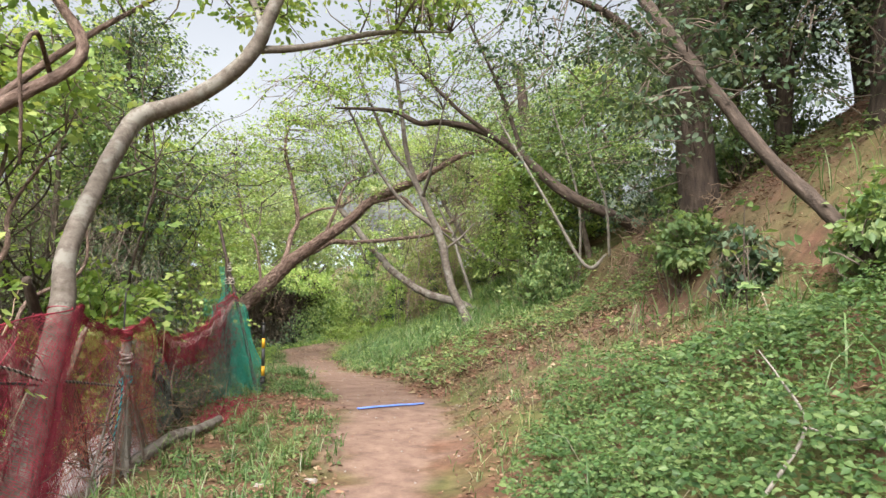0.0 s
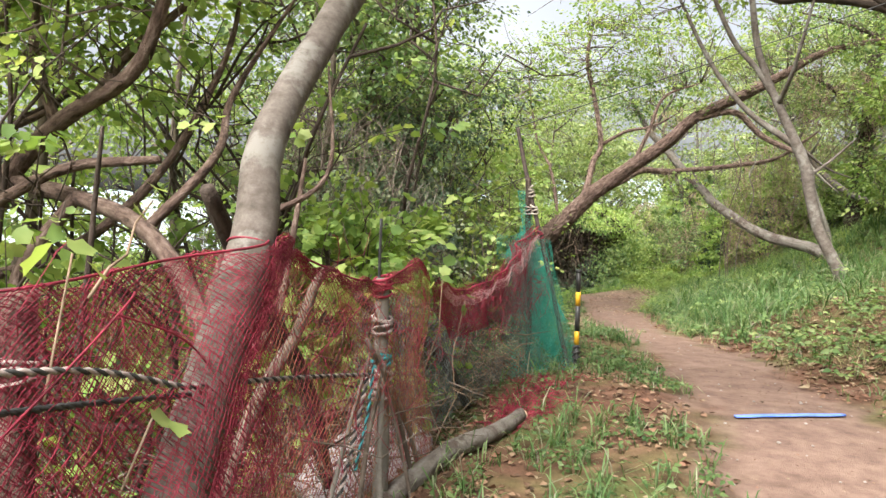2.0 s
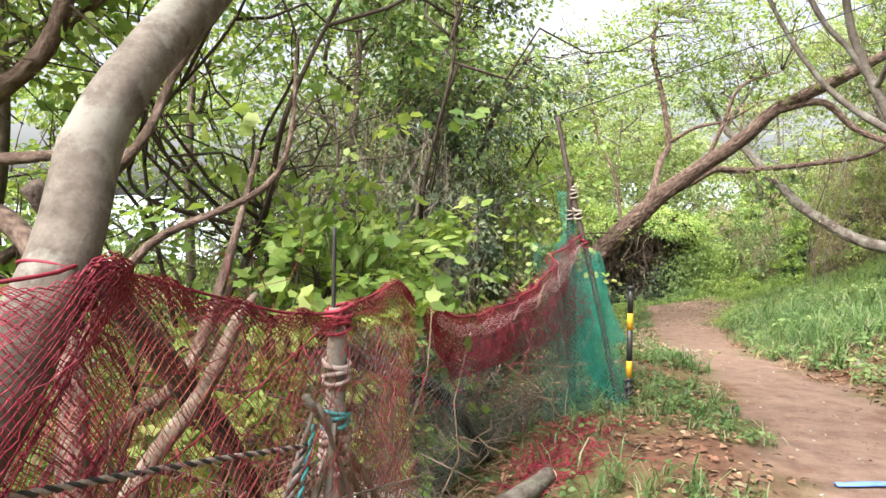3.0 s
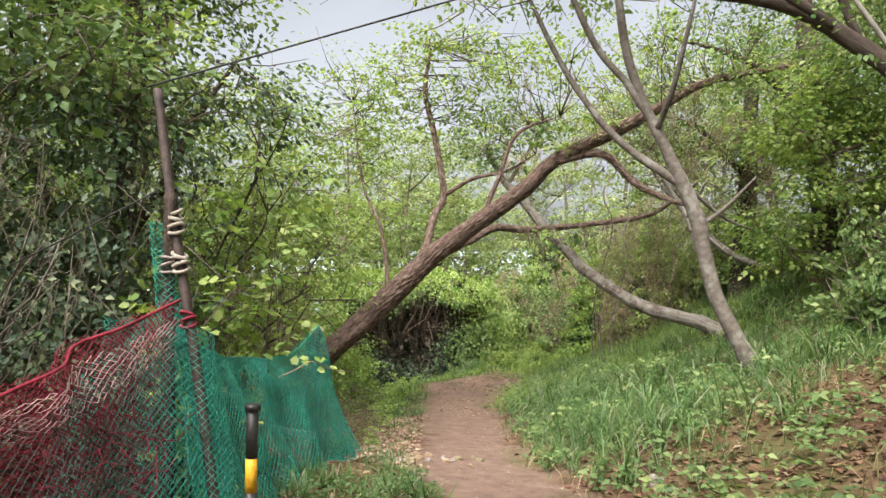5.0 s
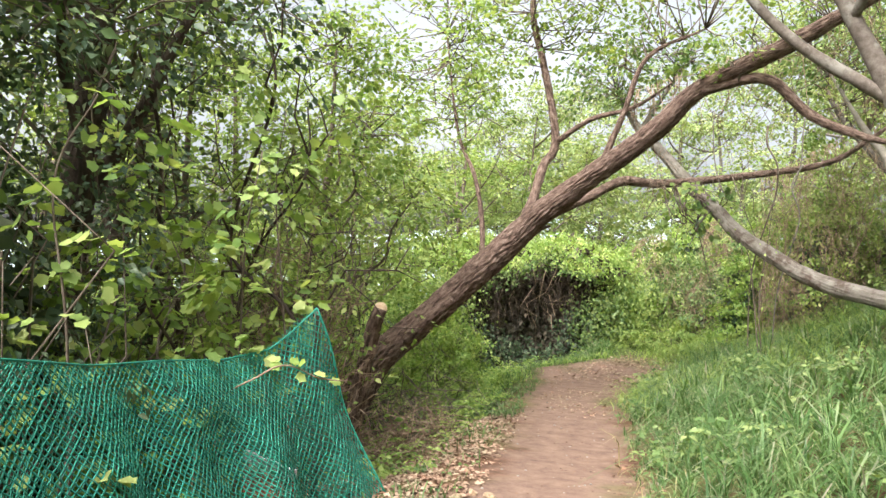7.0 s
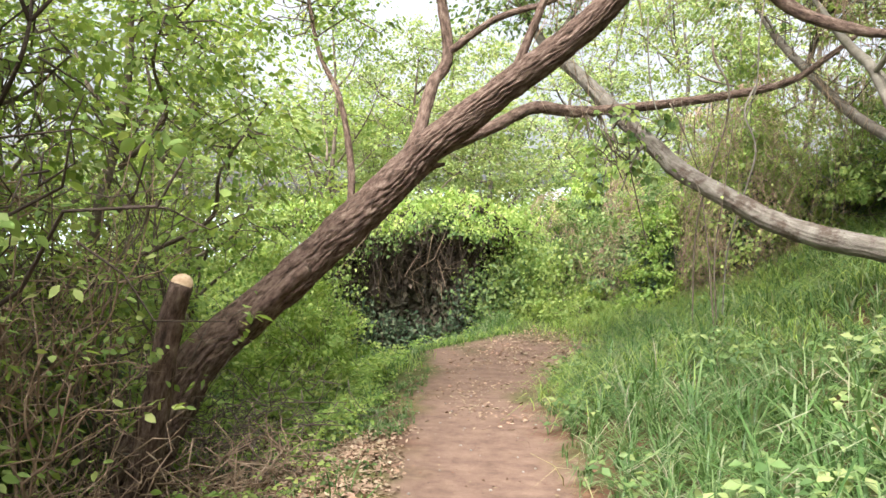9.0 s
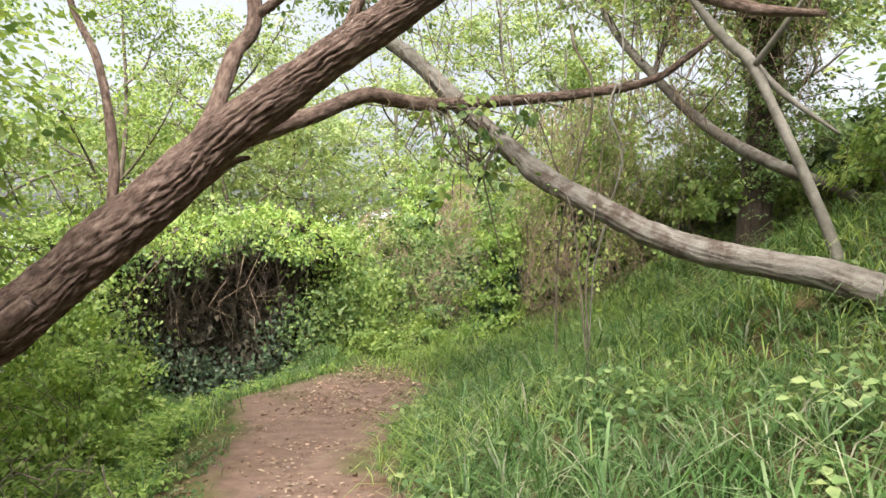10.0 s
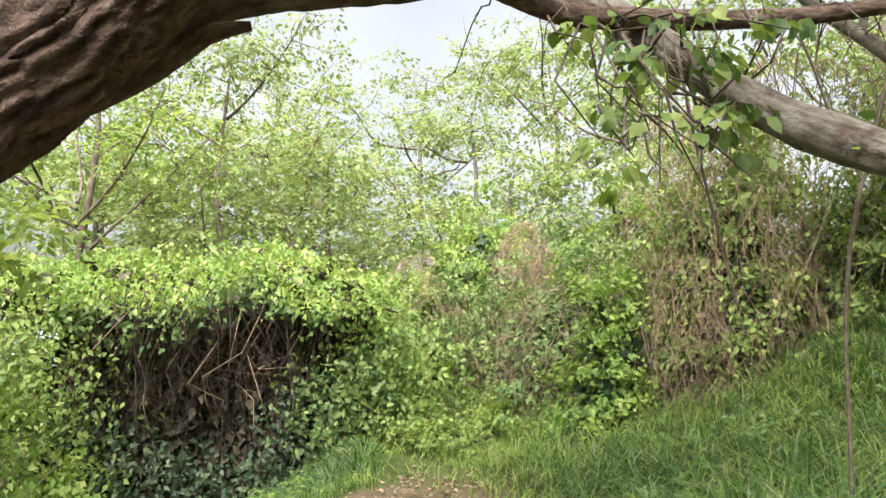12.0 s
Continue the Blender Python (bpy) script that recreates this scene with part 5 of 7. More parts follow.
cx, cy = scatter(crng, 26000, -7.5, -2.6, 15.5, 23.8, left_bank)
ground_leaves("bank_herbs", "lush yellow-green herbs on the path's lower edge", cx, cy, crng, 0.055, LEAF_YELLOW, 0.34)
gx, gy = scatter(crng, 26000, -7.5, -2.6, 15.5, 23.8, lambda x, y: left_bank(x, y) * patchy(x, y, 0.7, 93, 0.4, 0.6))
gx, gy = tuft(gx, gy, crng, 0.6)
single("herb_grass", blade_mesh(gx, gy, crng.uniform(0.12, 0.42, len(gx)), crng.uniform(0.0025, 0.006, len(gx)), crng, 1.1), GRASS, "tufts of long grass on the path's lower edge", "grass", kind="stuff")
gx, gy = scatter(crng, 9000, -7.6, -4.0, 23.2, 24.3, lambda x, y: 0.4 + 0.6 * patchy(x, y, 0.4, 94, 0.4, 0.6))
gx, gy = tuft(gx, gy, crng, 0.6)
single("hollow_grass", blade_mesh(gx, gy, crng.uniform(0.15, 0.5, len(gx)), crng.uniform(0.003, 0.007, len(gx)), crng, 1.0), GRASS, "long grass at the foot of the vine-hung bush", "grass", kind="stuff")


cx, cy = scatter(crng, 5000, -6.0, -3.2, 12.8, 17.0, lambda x, y: np.clip((left_of(x, y) - 0.3) / 0.5, 0, 1) * patchy(x, y, 0.4, 97, 0.45, 0.65))
ground_leaves("tree_foot_weeds", "small bright weeds round the foot of the leaning tree", cx, cy, crng, 0.05, LEAF_BRIGHT, 0.3)


def litter(name, label, x, y, rng, ln, mat):
    q = len(x)
    P = np.stack([x, y, ground_z(x, y) + rng.uniform(0.003, 0.018, q)], -1)
    a = rng.uniform(0, 2 * np.pi, q)
    D = np.stack([np.cos(a), np.sin(a), rng.normal(size=q) * 0.2], -1)
    N = rng.normal(size=(q, 3)) * 0.3 + np.array([0, 0, 1.0])
    L = ln * rng.uniform(0.5, 1.3, q)
    return single(name, small_blades(P, D, N, L, L * rng.uniform(0.15, 0.4, q)), mat, label, "leaf litter", kind="stuff")


lx, ly = scatter(crng, 80000, -0.6, 8.2, -3.0, 15.0, lambda x, y: np.clip((right_of(x, y) + 0.1) / 0.5, 0, 1) * (0.25 + 0.75 * patchy(x, y, 0.5, 61, 0.3, 0.6)) * (1 - 0.85 * bramble_zone(x, y)))
litter("slope_litter", "reddish brown dead leaves strewn over the slope", lx, ly, crng, 0.048, LITTER)
lx, ly = scatter(crng, 60000, -6.5, 0.0, 0.0, 18.5, lambda x, y: np.clip((left_of(x, y) + 0.05) / 0.3, 0, 1) * (0.2 + 0.8 * patchy(x, y, 0.45, 62, 0.3, 0.6)) * np.clip((3.2 - left_of(x, y)), 0, 1))
litter("verge_litter", "brown dead leaves on the verge", lx, ly, crng, 0.055, LITTER)
lx, ly = scatter(crng, 13000, -4.5, 0.8, 0.0, 21.5, lambda x, y: (np.abs(x - path_centre(y)) < path_half(y)) * patchy(x, y, 0.6, 63, 0.3, 0.8))
litter("path_litter", "dry leaf scraps and bits of twig on the path", lx, ly, crng, 0.022, LITTER)
lx, ly = scatter(crng, 9000, -3.0, 1.0, 12.5, 23.0, lambda x, y: np.clip((right_of(x, y) + 0.2) / 0.3, 0, 1) * np.clip((1.2 - right_of(x, y)), 0, 1) * patchy(x, y, 0.5, 64))
litter("bank_litter", "pale dry leaves under the bank grass", lx, ly, crng, 0.06, LITTER)


lx, ly = scatter(crng, 9000, -2.0, 2.6, 9.0, 14.0, lambda x, y: np.clip((right_of(x, y) + 0.1) / 0.25, 0, 1) * (0.3 + 0.7 * patchy(x, y, 0.4, 65, 0.35, 0.6)) * np.clip((13.6 - y) / 1.5, 0, 1))
litter("foot_litter", "red-brown dead leaves at the foot of the grass bank", lx, ly, crng, 0.075, LITTER)
lx, ly = scatter(crng, 30000, -5.8, -2.4, 12.3, 17.0, lambda x, y: np.clip((left_of(x, y) + 0.1) / 0.2, 0, 1) * (0.4 + 0.6 * patchy(x, y, 0.35, 66, 0.3, 0.55)))
litter("pink_litter", "pale pinkish dead leaves below the leaning tree", lx, ly, crng, 0.045, LITTER_PALE)


lx, ly = scatter(crng, 4500, -5.0, -1.8, 17.0, 23.0, lambda x, y: np.clip(1.25 - np.abs(x - path_centre(y)), 0, 1) * patchy(x, y, 0.4, 67, 0.35, 0.65))
litter("trail_litter", "pale dry leaves and grass bits where the path fades", lx, ly, crng, 0.045, LITTER_PALE)


lx, ly = scatter(crng, 3000, -5.4, -1.6, 20.4, 23.4, lambda x, y: np.clip((path_half(y) + 0.35 - np.abs(x - path_centre(y) - 0.3)) / 0.4, 0, 1) * np.clip((x + 4.6) / 1.2, 0.05, 1) * (0.3 + 0.7 * patchy(x, y, 0.4, 95, 0.3, 0.6)))
litter("end_litter", "heaped reddish-brown dead leaves where the path ends", lx, ly, crng, 0.06, LITTER_PALE)


def pebbles(n, rng):
    pieces = []
    x, y = scatter(rng, n, -4.5, 0.8, 0.0, 21.0, lambda x, y: np.abs(x - path_centre(y)) < path_half(y) + 0.15)
    for px, py in zip(x, y):
        r = rng.uniform(0.004, 0.014)
        bm = bmesh.new()
        bmesh.ops.create_icosphere(bm, subdivisions=1, radius=r)
        V = np.array([v.co for v in bm.verts]) * rng.uniform(0.7, 1.2, (len(bm.verts), 1)) * np.array([1, rng.uniform(0.7, 1.2), 0.6])
        F = np.array([[v.index for v in f.verts] for f in bm.faces])
        bm.free()
        pieces.append((V + np.array([px, py, float(ground_z(px, py)) + r * 0.25]), F))
    single("path_pebbles", joined(pieces), STONE, "small loose stones on the dirt path", "pebbles", kind="stuff")


pebbles(900, np.random.default_rng(420))

wx, wy = scatter(crng, 2000, 0.2, 4.2, 2.6, 8.5, lambda x, y: patchy(x, y, 0.5, 58, 0.5, 0.72) * np.clip((right_of(x, y) - 0.5) / 0.4, 0, 1))
wx, wy = tuft(wx, wy, crng, 0.8)
single("tall_weeds", blade_mesh(wx, wy, crng.uniform(0.2, 0.6, len(wx)), crng.uniform(0.0025, 0.006, len(wx)), crng, 0.7), GRASS, "tall grassy weeds standing above the brambles", "grass", kind="stuff")
wx, wy = scatter(crng, 1300, 0.0, 3.6, 5.0, 13.0, lambda x, y: patchy(x, y, 0.5, 59, 0.5, 0.75) * np.clip((right_of(x, y) - 0.1) / 0.4, 0, 1))
wx, wy = tuft(wx, wy, crng, 0.7)
single("straw_tufts", blade_mesh(wx, wy, crng.uniform(0.1, 0.35, len(wx)), crng.uniform(0.002, 0.004, len(wx)), crng, 1.1), GRASS_DRY, "straw-coloured grass tufts on the slope", "grass", kind="stuff")


# ---------------------------------------------------------------- netted fence
def strands(A, B, r):
    """Thin three-sided cords from A to B."""
    d = unit(B - A)
    up = np.where(np.abs(d[:, 2:3]) < 0.9, np.array([[0, 0, 1.0]]), np.array([[1.0, 0, 0]]))
    a = unit(np.cross(d, up))
    b = np.cross(d, a)
    off = [np.cos(t) * a + np.sin(t) * b for t in (0, 2.094, 4.189)]
    V = np.stack([A + o * r for o in off] + [B + o * r for o in off], 1).reshape(-1, 3)
    F = (np.arange(len(A))[:, None, None] * 6 + np.array([(0, 1, 4), (0, 4, 3), (1, 2, 5), (1, 5, 4), (2, 0, 3), (2, 3, 5)])[None]).reshape(-1, 3)
    return V, F


def netting(surface, nu, nv, r, diamond=True, torn=0.0, seed=0):
    """A knotted net over surface(u, v), u and v from 0 to 1."""
    rng = np.random.default_rng(seed)
    i, j = np.meshgrid(np.arange(nu + 1), np.arange(nv + 1), indexing="ij")
    P = surface(i / nu, j / nv) + rng.normal(size=(nu + 1, nv + 1, 3)) * min(0.0022, r * 1.2)
    A, B = [], []
    if diamond:
        ok = (i + j) % 2 == 0
        for dj in (1, -1):
            s = ok[:-1, max(0, -dj):nv + 1 - max(0, dj)]
            a = P[:-1, max(0, -dj):nv + 1 - max(0, dj)]
            b = P[1:, max(0, dj):nv + 1 - max(0, -dj)]
            A.append(a[s])
            B.append(b[s])
    else:
        A += [P[:-1].reshape(-1, 3), P[:, :-1].reshape(-1, 3)]
        B += [P[1:].reshape(-1, 3), P[:, 1:].reshape(-1, 3)]
    A, B = np.concatenate(A), np.concatenate(B)
    keep = rng.uniform(0, 1, len(A)) > torn
    return strands(A[keep], B[keep], r)


def line_at(y, table):
    t = np.array(table)
    return np.interp(y, t[:, 0], t[:, 1])


RED_TOP = [(1.4, 1.12), (3.0, 1.1), (4.05, 1.13), (4.5, 1.17), (4.9, 1.22), (5.4, 1.07), (5.65, 1.0), (5.95, 0.96), (6.1, 0.99), (6.4, 1.04), (6.55, 0.95)]


def red_main(u, v):
    y = 1.4 + 5.1 * u
    top = line_at(y, RED_TOP) + 0.015 * np.sin(y * 21)
    bot = ground_z(np.full_like(y, -2.55), y) - 0.02
    f = v ** 1.25
    z = top + (bot - top) * f
    x = -2.47 - 0.02 * (y - 4) + 0.09 * np.sin(y * 3.1 + 1) * f + 0.12 * (vnoise(y * 2.2, z * 2.2, 71) - 0.5) * np.sin(np.pi * np.clip(v, 0, 1))
    trunk_y = np.interp(z, [-0.3, 0.3, 0.78, 1.22], [3.95, 4.25, 4.57, 4.86])
    front = np.interp(z, [-0.3, 0.3, 0.78, 1.22], [-2.16, -2.22, -2.3, -2.37])
    x = x + (front - x) * np.exp(-((y - trunk_y + 0.03) / 0.17) ** 4)
    return np.stack([x, y + 0.1 * (vnoise(y * 3, v * 3, 72) - 0.5), z], -1)


def red_swag(u, v):
    y = 6.65 + 2.45 * u
    top = line_at(y, [(6.65, 0.92), (6.9, 0.83), (7.3, 0.79), (7.8, 0.84), (8.4, 0.98), (9.1, 1.18)])
    low = line_at(y, [(6.65, 0.74), (7.0, 0.5), (7.5, 0.5), (8.0, 0.48), (8.5, 0.46), (9.1, 0.42)])
    z = top + (low - top) * v
    x = np.interp(y, [6.6, 8.0, 9.1], [-2.52, -2.56, -2.6]) + 0.12 * (vnoise(y * 5, v * 2.5, 73) - 0.5)
    return np.stack([x, y, z], -1)


def red_corner(u, v):
    y = 2.6 + 2.1 * u
    z = np.interp(u, [0, 0.75, 1], [1.05, 0.85, 0.75]) * (1 - v) + v * 0.3 * (1 - 0.3 * u)
    x = -2.36 + 0.1 * (vnoise(u * 9, v * 5, 74) - 0.5)
    return np.stack([x, y + 0.2 * v * (0.5 - u), z], -1)


def grey_net(u, v):
    y = 5.95 + 3.0 * u
    top = line_at(y, [(5.95, 0.8), (6.4, 0.86), (7.0, 0.7), (8.0, 0.78), (9.0, 1.0)])
    bot = ground_z(np.full_like(y, -2.42), y) + 0.01
    z = top + (bot - top) * v
    x = np.interp(y, [5.9, 7.5, 9.0], [-2.62, -2.6, -2.45]) + 0.14 * (vnoise(y * 3, v * 2, 75) - 0.5)
    return np.stack([x, y, z], -1)


def green_strip(u, v):
    top = np.stack([np.interp(u, [0, 1], [-2.72, -2.45]), np.interp(u, [0, 1], [8.75, 9.25]), np.interp(u, [0, 0.5, 1], [0.95, 1.12, 1.02])], -1)
    bot = np.stack([np.interp(u, [0, 1], [-2.45, -2.12]), np.interp(u, [0, 1], [8.1, 9.0]), np.full_like(u, -0.06)], -1)
    P = top + (bot - top) * v[..., None]
    P[..., 0] += 0.1 * (vnoise(u * 6, v * 2, 76) - 0.5)
    return P


GREEN_TOP = [(9.3, -2.74, 1.2), (9.6, -2.86, 1.08), (10.2, -3.16, 0.88), (10.8, -3.34, 0.75), (11.2, -3.4, 0.71), (11.7, -3.48, 0.64), (12.0, -3.43, 0.66), (12.12, -3.38, 0.74), (12.3, -3.33, 0.87)]
GREEN_LOW = [(9.1, -2.3), (10.0, -2.72), (11.0, -3.0), (12.0, -3.08), (12.65, -3.0)]


def green_main(u, v):
    t = np.array(GREEN_TOP)
    yt = 9.3 + 3.0 * u
    top = np.stack([np.interp(yt, t[:, 0], t[:, 1]), yt, np.interp(yt, t[:, 0], t[:, 2])], -1)
    b = np.array(GREEN_LOW)
    yb = 9.1 + 3.55 * u
    xb = np.interp(yb, b[:, 0], b[:, 1])
    bot = np.stack([xb, yb, ground_z(xb, yb) - 0.01], -1)
    P = top + (bot - top) * v[..., None]
    P[..., 0] += 0.16 * (vnoise(u * 9, v * 1.8, 77) - 0.5) * np.sin(np.pi * v) + 0.05 * np.sin(u * 40 + v * 3) * v
    return P


def green_flap(u, v):
    P = green_main(0.72 + 0.28 * u, v * 0.97)
    P[..., 0] += -0.07 + 0.1 * (vnoise(u * 4, v * 3, 78) - 0.5)
    P[..., 2] -= 0.02
    return P


def red_left(u, v):
    return red_main(u * 0.7, v)


def rust_middle(u, v):
    return red_main(0.67 + 0.33 * u, v)


def teal_scrap(u, v):
    """A short scrap of teal net caught behind the pole."""
    P = np.stack([-2.98 + 0.3 * u, 9.2 + 0.1 * u, 1.1 - 0.06 * np.sin(np.pi * u) + 0.1 * u - 0.24 * v * (1 - 0.5 * u)], -1)
    P[..., 1] += 0.1 * (vnoise(u * 5, v * 3, 79) - 0.5)
    return P


def pole_sleeve(u, v):
    """Teal net wound along the upper pole."""
    a = 6.28 * u
    return np.stack([-2.66 - 0.1 * v + 0.05 * np.cos(a), 9.2 + 0.05 * v + 0.05 * np.sin(a), 1.0 + 0.5 * v], -1)


def shifted(surface, offset, low=0.0, high=1.0):
    return lambda u, v: surface(u, low + (high - low) * v) + np.array(offset)


fence = thing("net_fence", "sagging fence of torn red and green fishing nets", "fence")
for name, surf, nu, nv, r, mat, dia, torn, lab in (
        ("red_net", red_left, 190, 60, 0.0013, NET_RED, True, 0.03, "fine faded red fishing net"),
        ("red_net", shifted(lambda u, v: red_main(0.4 + 0.31 * u, v), (0.012, 0.0, 0.0)), 150, 110, 0.0014, NET_RED, True, 0.08, "dense red net over the trunk"),
        ("red_net", shifted(red_left, (-0.035, 0.008, -0.006)), 220, 64, 0.0013, NET_RED, True, 0.1, "second layer of red net"),
        ("rust_net", rust_middle, 96, 56, 0.0013, NET_RUST, True, 0.1, "thin rust-brown bleached net"),
        ("red_net", shifted(rust_middle, (-0.03, 0.004, -0.004)), 120, 72, 0.0012, NET_RED, True, 0.15, "thin red net behind the rust-brown one"),
        ("red_net", shifted(rust_middle, (0.01, 0, 0.004), 0.0, 0.09), 110, 10, 0.0019, NET_RED, True, 0.05, "red net gathered along the top"),
        ("red_net", shifted(rust_middle, (-0.01, 0.006, 0.01), 0.0, 0.07), 120, 8, 0.0019, NET_RED, True, 0.05, "red net gathered along the top"),
        ("red_net", red_swag, 180, 52, 0.0019, NET_RED, True, 0.04, "bunched red net"),
        ("red_net", shifted(red_swag, (-0.05, 0.02, 0.01), 0.0, 0.8), 130, 40, 0.0017, NET_RED, True, 0.08, "bunched red net"),
        ("pink_net", shifted(red_swag, (0.02, 0.0, -0.02), 0.05, 0.28), 120, 12, 0.0016, NET_PINK, True, 0.3, "sun-bleached fold of red net"),
        ("red_net", red_corner, 84, 26, 0.0018, NET_RED, True, 0.22, "loose red net cords"),
        ("grey_net", grey_net, 160, 48, 0.0016, NET_GREY, True, 0.05, "weathered grey-green fine net"),
        ("grey_net", shifted(grey_net, (-0.06, 0.02, -0.01)), 120, 36, 0.0013, NET_GREY, True, 0.12, "second layer of grey net"),
        ("green_net", green_strip, 44, 80, 0.0014, NET_GREEN, True, 0.05, "teal net gathered at the pole"),
        ("green_net", shifted(green_strip, (-0.06, 0.05, -0.02)), 40, 70, 0.0014, NET_GREEN, True, 0.1, "teal net gathered at the pole"),
        ("green_net", teal_scrap, 26, 22, 0.0018, NET_GREEN, True, 0.1, "scrap of teal net behind the pole"),
        ("green_net", pole_sleeve, 18, 40, 0.0018, NET_GREEN, True, 0.15, "teal net wound round the pole"),
        ("green_net", green_main, 190, 52, 0.0036, NET_GREEN, True, 0.01, "coarse teal knotted net"), ("green_net", shifted(green_main, (-0.05, 0.012, -0.015)), 200, 56, 0.0017, NET_GREEN, True, 0.06, "finer teal net behind the coarse one"), ("green_net", green_flap, 60, 50, 0.0018, NET_GREEN, True, 0.08, "second layer of teal net")):
    tagged(part(name, netting(surf, nu, nv, r, dia, torn, nu), mat, fence, lab), kind="stuff")


def cord(P, r, mat, parent, name="rope", label="", sides=6, step=0.04):
    return part(name, tube(P, [r] * len(P), sides, step, 0.15, seed=3), mat, parent, label)


# gathered top edges of the nets
ys = np.linspace(1.4, 6.5, 60)
cord([(-2.47 - 0.02 * (y - 4) + 0.13 * math.exp(-((y - 4.75) / 0.16) ** 2), y, float(line_at(y, RED_TOP)) + 0.006) for y in ys], 0.0045, NET_RED, fence, "net_edge", "twisted red top edge of the net")
cord([tuple(red_swag(np.array([t]), np.array([0.0]))[0]) for t in np.linspace(0, 1, 16)], 0.006, NET_RED, fence, "net_edge", "bunched red net edge")
cord([tuple(green_main(np.array([t]), np.array([0.0]))[0]) for t in np.linspace(0, 1, 30)], 0.005, NET_GREEN, fence, "net_edge", "teal top edge of the net")
cord([tuple(green_main(np.array([1.0]), np.array([t]))[0]) for t in np.linspace(0, 1, 16)], 0.006, NET_GREEN, fence, "net_edge", "teal side edge of the net")
cord([(-2.36, 3.2, 0.45), (-2.35, 3.75, 0.78), (-2.36, 4.15, 1.05), (-2.4, 4.25, 1.1)], 0.0035, NET_RED, fence, "net_cord", "loose red cord")
cord([(-2.38, 4.15, 1.06), (-2.37, 4.4, 0.95), (-2.4, 4.6, 0.78)], 0.003, NET_RED, fence, "net_cord", "loose red cord")
cord([(-2.56, 5.95, 0.92), (-2.52, 5.4, 0.72), (-2.5, 5.0, 0.6)], 0.0035, NET_RED, fence, "net_cord", "loose red cord")
trng = np.random.default_rng(77)
ta = np.stack([np.full(420, -2.4), 2.6 + 3.8 * trng.uniform(0, 1, 420) ** 1.7, trng.uniform(0.3, 1.05, 420)], -1) + trng.normal(size=(420, 3)) * 0.05
tb = ta + trng.normal(size=(420, 3)) * np.array([0.03, 0.16, 0.2]) - (0, 0, 0.12)
tagged(part("net_tatter", twigs(ta, tb, trng, 0.0016, 0.0012, 0.15, 5, 4), NET_RED, fence, "torn red net ends"), kind="stuff")
ta = np.stack([np.full(200, -2.5), trng.uniform(6.7, 8.9, 200), trng.uniform(0.5, 0.85, 200)], -1) + trng.normal(size=(200, 3)) * 0.05
tb = ta + trng.normal(size=(200, 3)) * np.array([0.03, 0.18, 0.1]) - (0, 0, 0.05)
tagged(part("net_tatter", twigs(ta, tb, trng, 0.0018, 0.0014, 0.15, 5, 4), NET_RED, fence, "bunched red net ends"), kind="stuff")
ta = np.stack([trng.uniform(-2.4, -2.05, 260), trng.uniform(7.2, 8.3, 260), np.zeros(260)], -1)
tb = ta + trng.normal(size=(260, 3)) * np.array([0.12, 0.14, 0.0])
ta[:, 2], tb[:, 2] = ground_z(ta[:, 0], ta[:, 1]) + 0.02, ground_z(tb[:, 0], tb[:, 1]) + 0.025
tagged(part("net_tatter", twigs(ta, tb, trng, 0.003, 0.002, 0.2, 5, 4), NET_RED, fence, "red net scraps on the ground"), kind="stuff")
# net wound round the grey trunk
for k in range(10):
    ring = [(-2.472 + 0.083 * math.cos(a), 4.85 + 0.075 * math.sin(a), 1.12 + 0.009 * k + 0.012 * math.sin(a + k) - 0.2 * 0.088 * math.sin(a)) for a in np.linspace(0, 6.28, 18)]
    cord(ring, 0.0045, NET_RED, fence, "net_wrap", "red net wound round the trunk", 5)


def twisted_rope(P, r, mat, name, label, turns=34.0):
    """Two strands laid round one another."""
    top = thing(name, label, "rope")
    C, _ = smooth_line(P, [r] * len(P), 0.012)
    T = unit(np.gradient(C, axis=0))
    a = unit(np.cross(T, np.array([0.3, 0.2, 1.0])))
    b = np.cross(T, a)
    s = np.concatenate([[0], np.cumsum(np.linalg.norm(np.diff(C, axis=0), axis=1))])
    for k in (0, math.pi):
        w = (s * turns * 2 * math.pi / 1.0 * 0.5 + k)[:, None]
        part("strand", tube(C + (np.cos(w) * a + np.sin(w) * b) * r * 0.55, np.full(len(C), r * 0.6), 6, raw=True, rough=0.12), mat if k == 0 else ROPE_DARK, top)
    return top


twisted_rope([(-2.36, 2.2, 1.06), (-2.36, 3.3, 1.02), (-2.36, 4.0, 0.94), (-2.36, 4.4, 0.81), (-2.38, 4.62, 0.77), (-2.42, 5.1, 0.68), (-2.45, 5.7, 0.56)], 0.0095, ROPE, "twisted_rope", "weathered pale twisted rope strung along the fence")
twisted_rope([(-2.38, 2.2, 0.95), (-2.39, 3.4, 0.92), (-2.38, 4.0, 0.85), (-2.4, 4.6, 0.74)], 0.009, ROPE_DARK, "twisted_rope", "dark twisted rope below the pale one")
twisted_rope([(-2.46, 5.7, 0.55), (-2.42, 5.5, 0.3), (-2.38, 5.25, 0.02), (-2.36, 5.1, -0.18)], 0.011, ROPE, "twisted_rope", "thick rope slanting down from the fence post")
twisted_rope([(-2.45, 5.74, 0.62), (-2.4, 5.6, 0.42), (-2.38, 5.45, 0.2)], 0.008, ROPE_TEAL, "teal_rope", "frayed teal rope tied to the fence post")


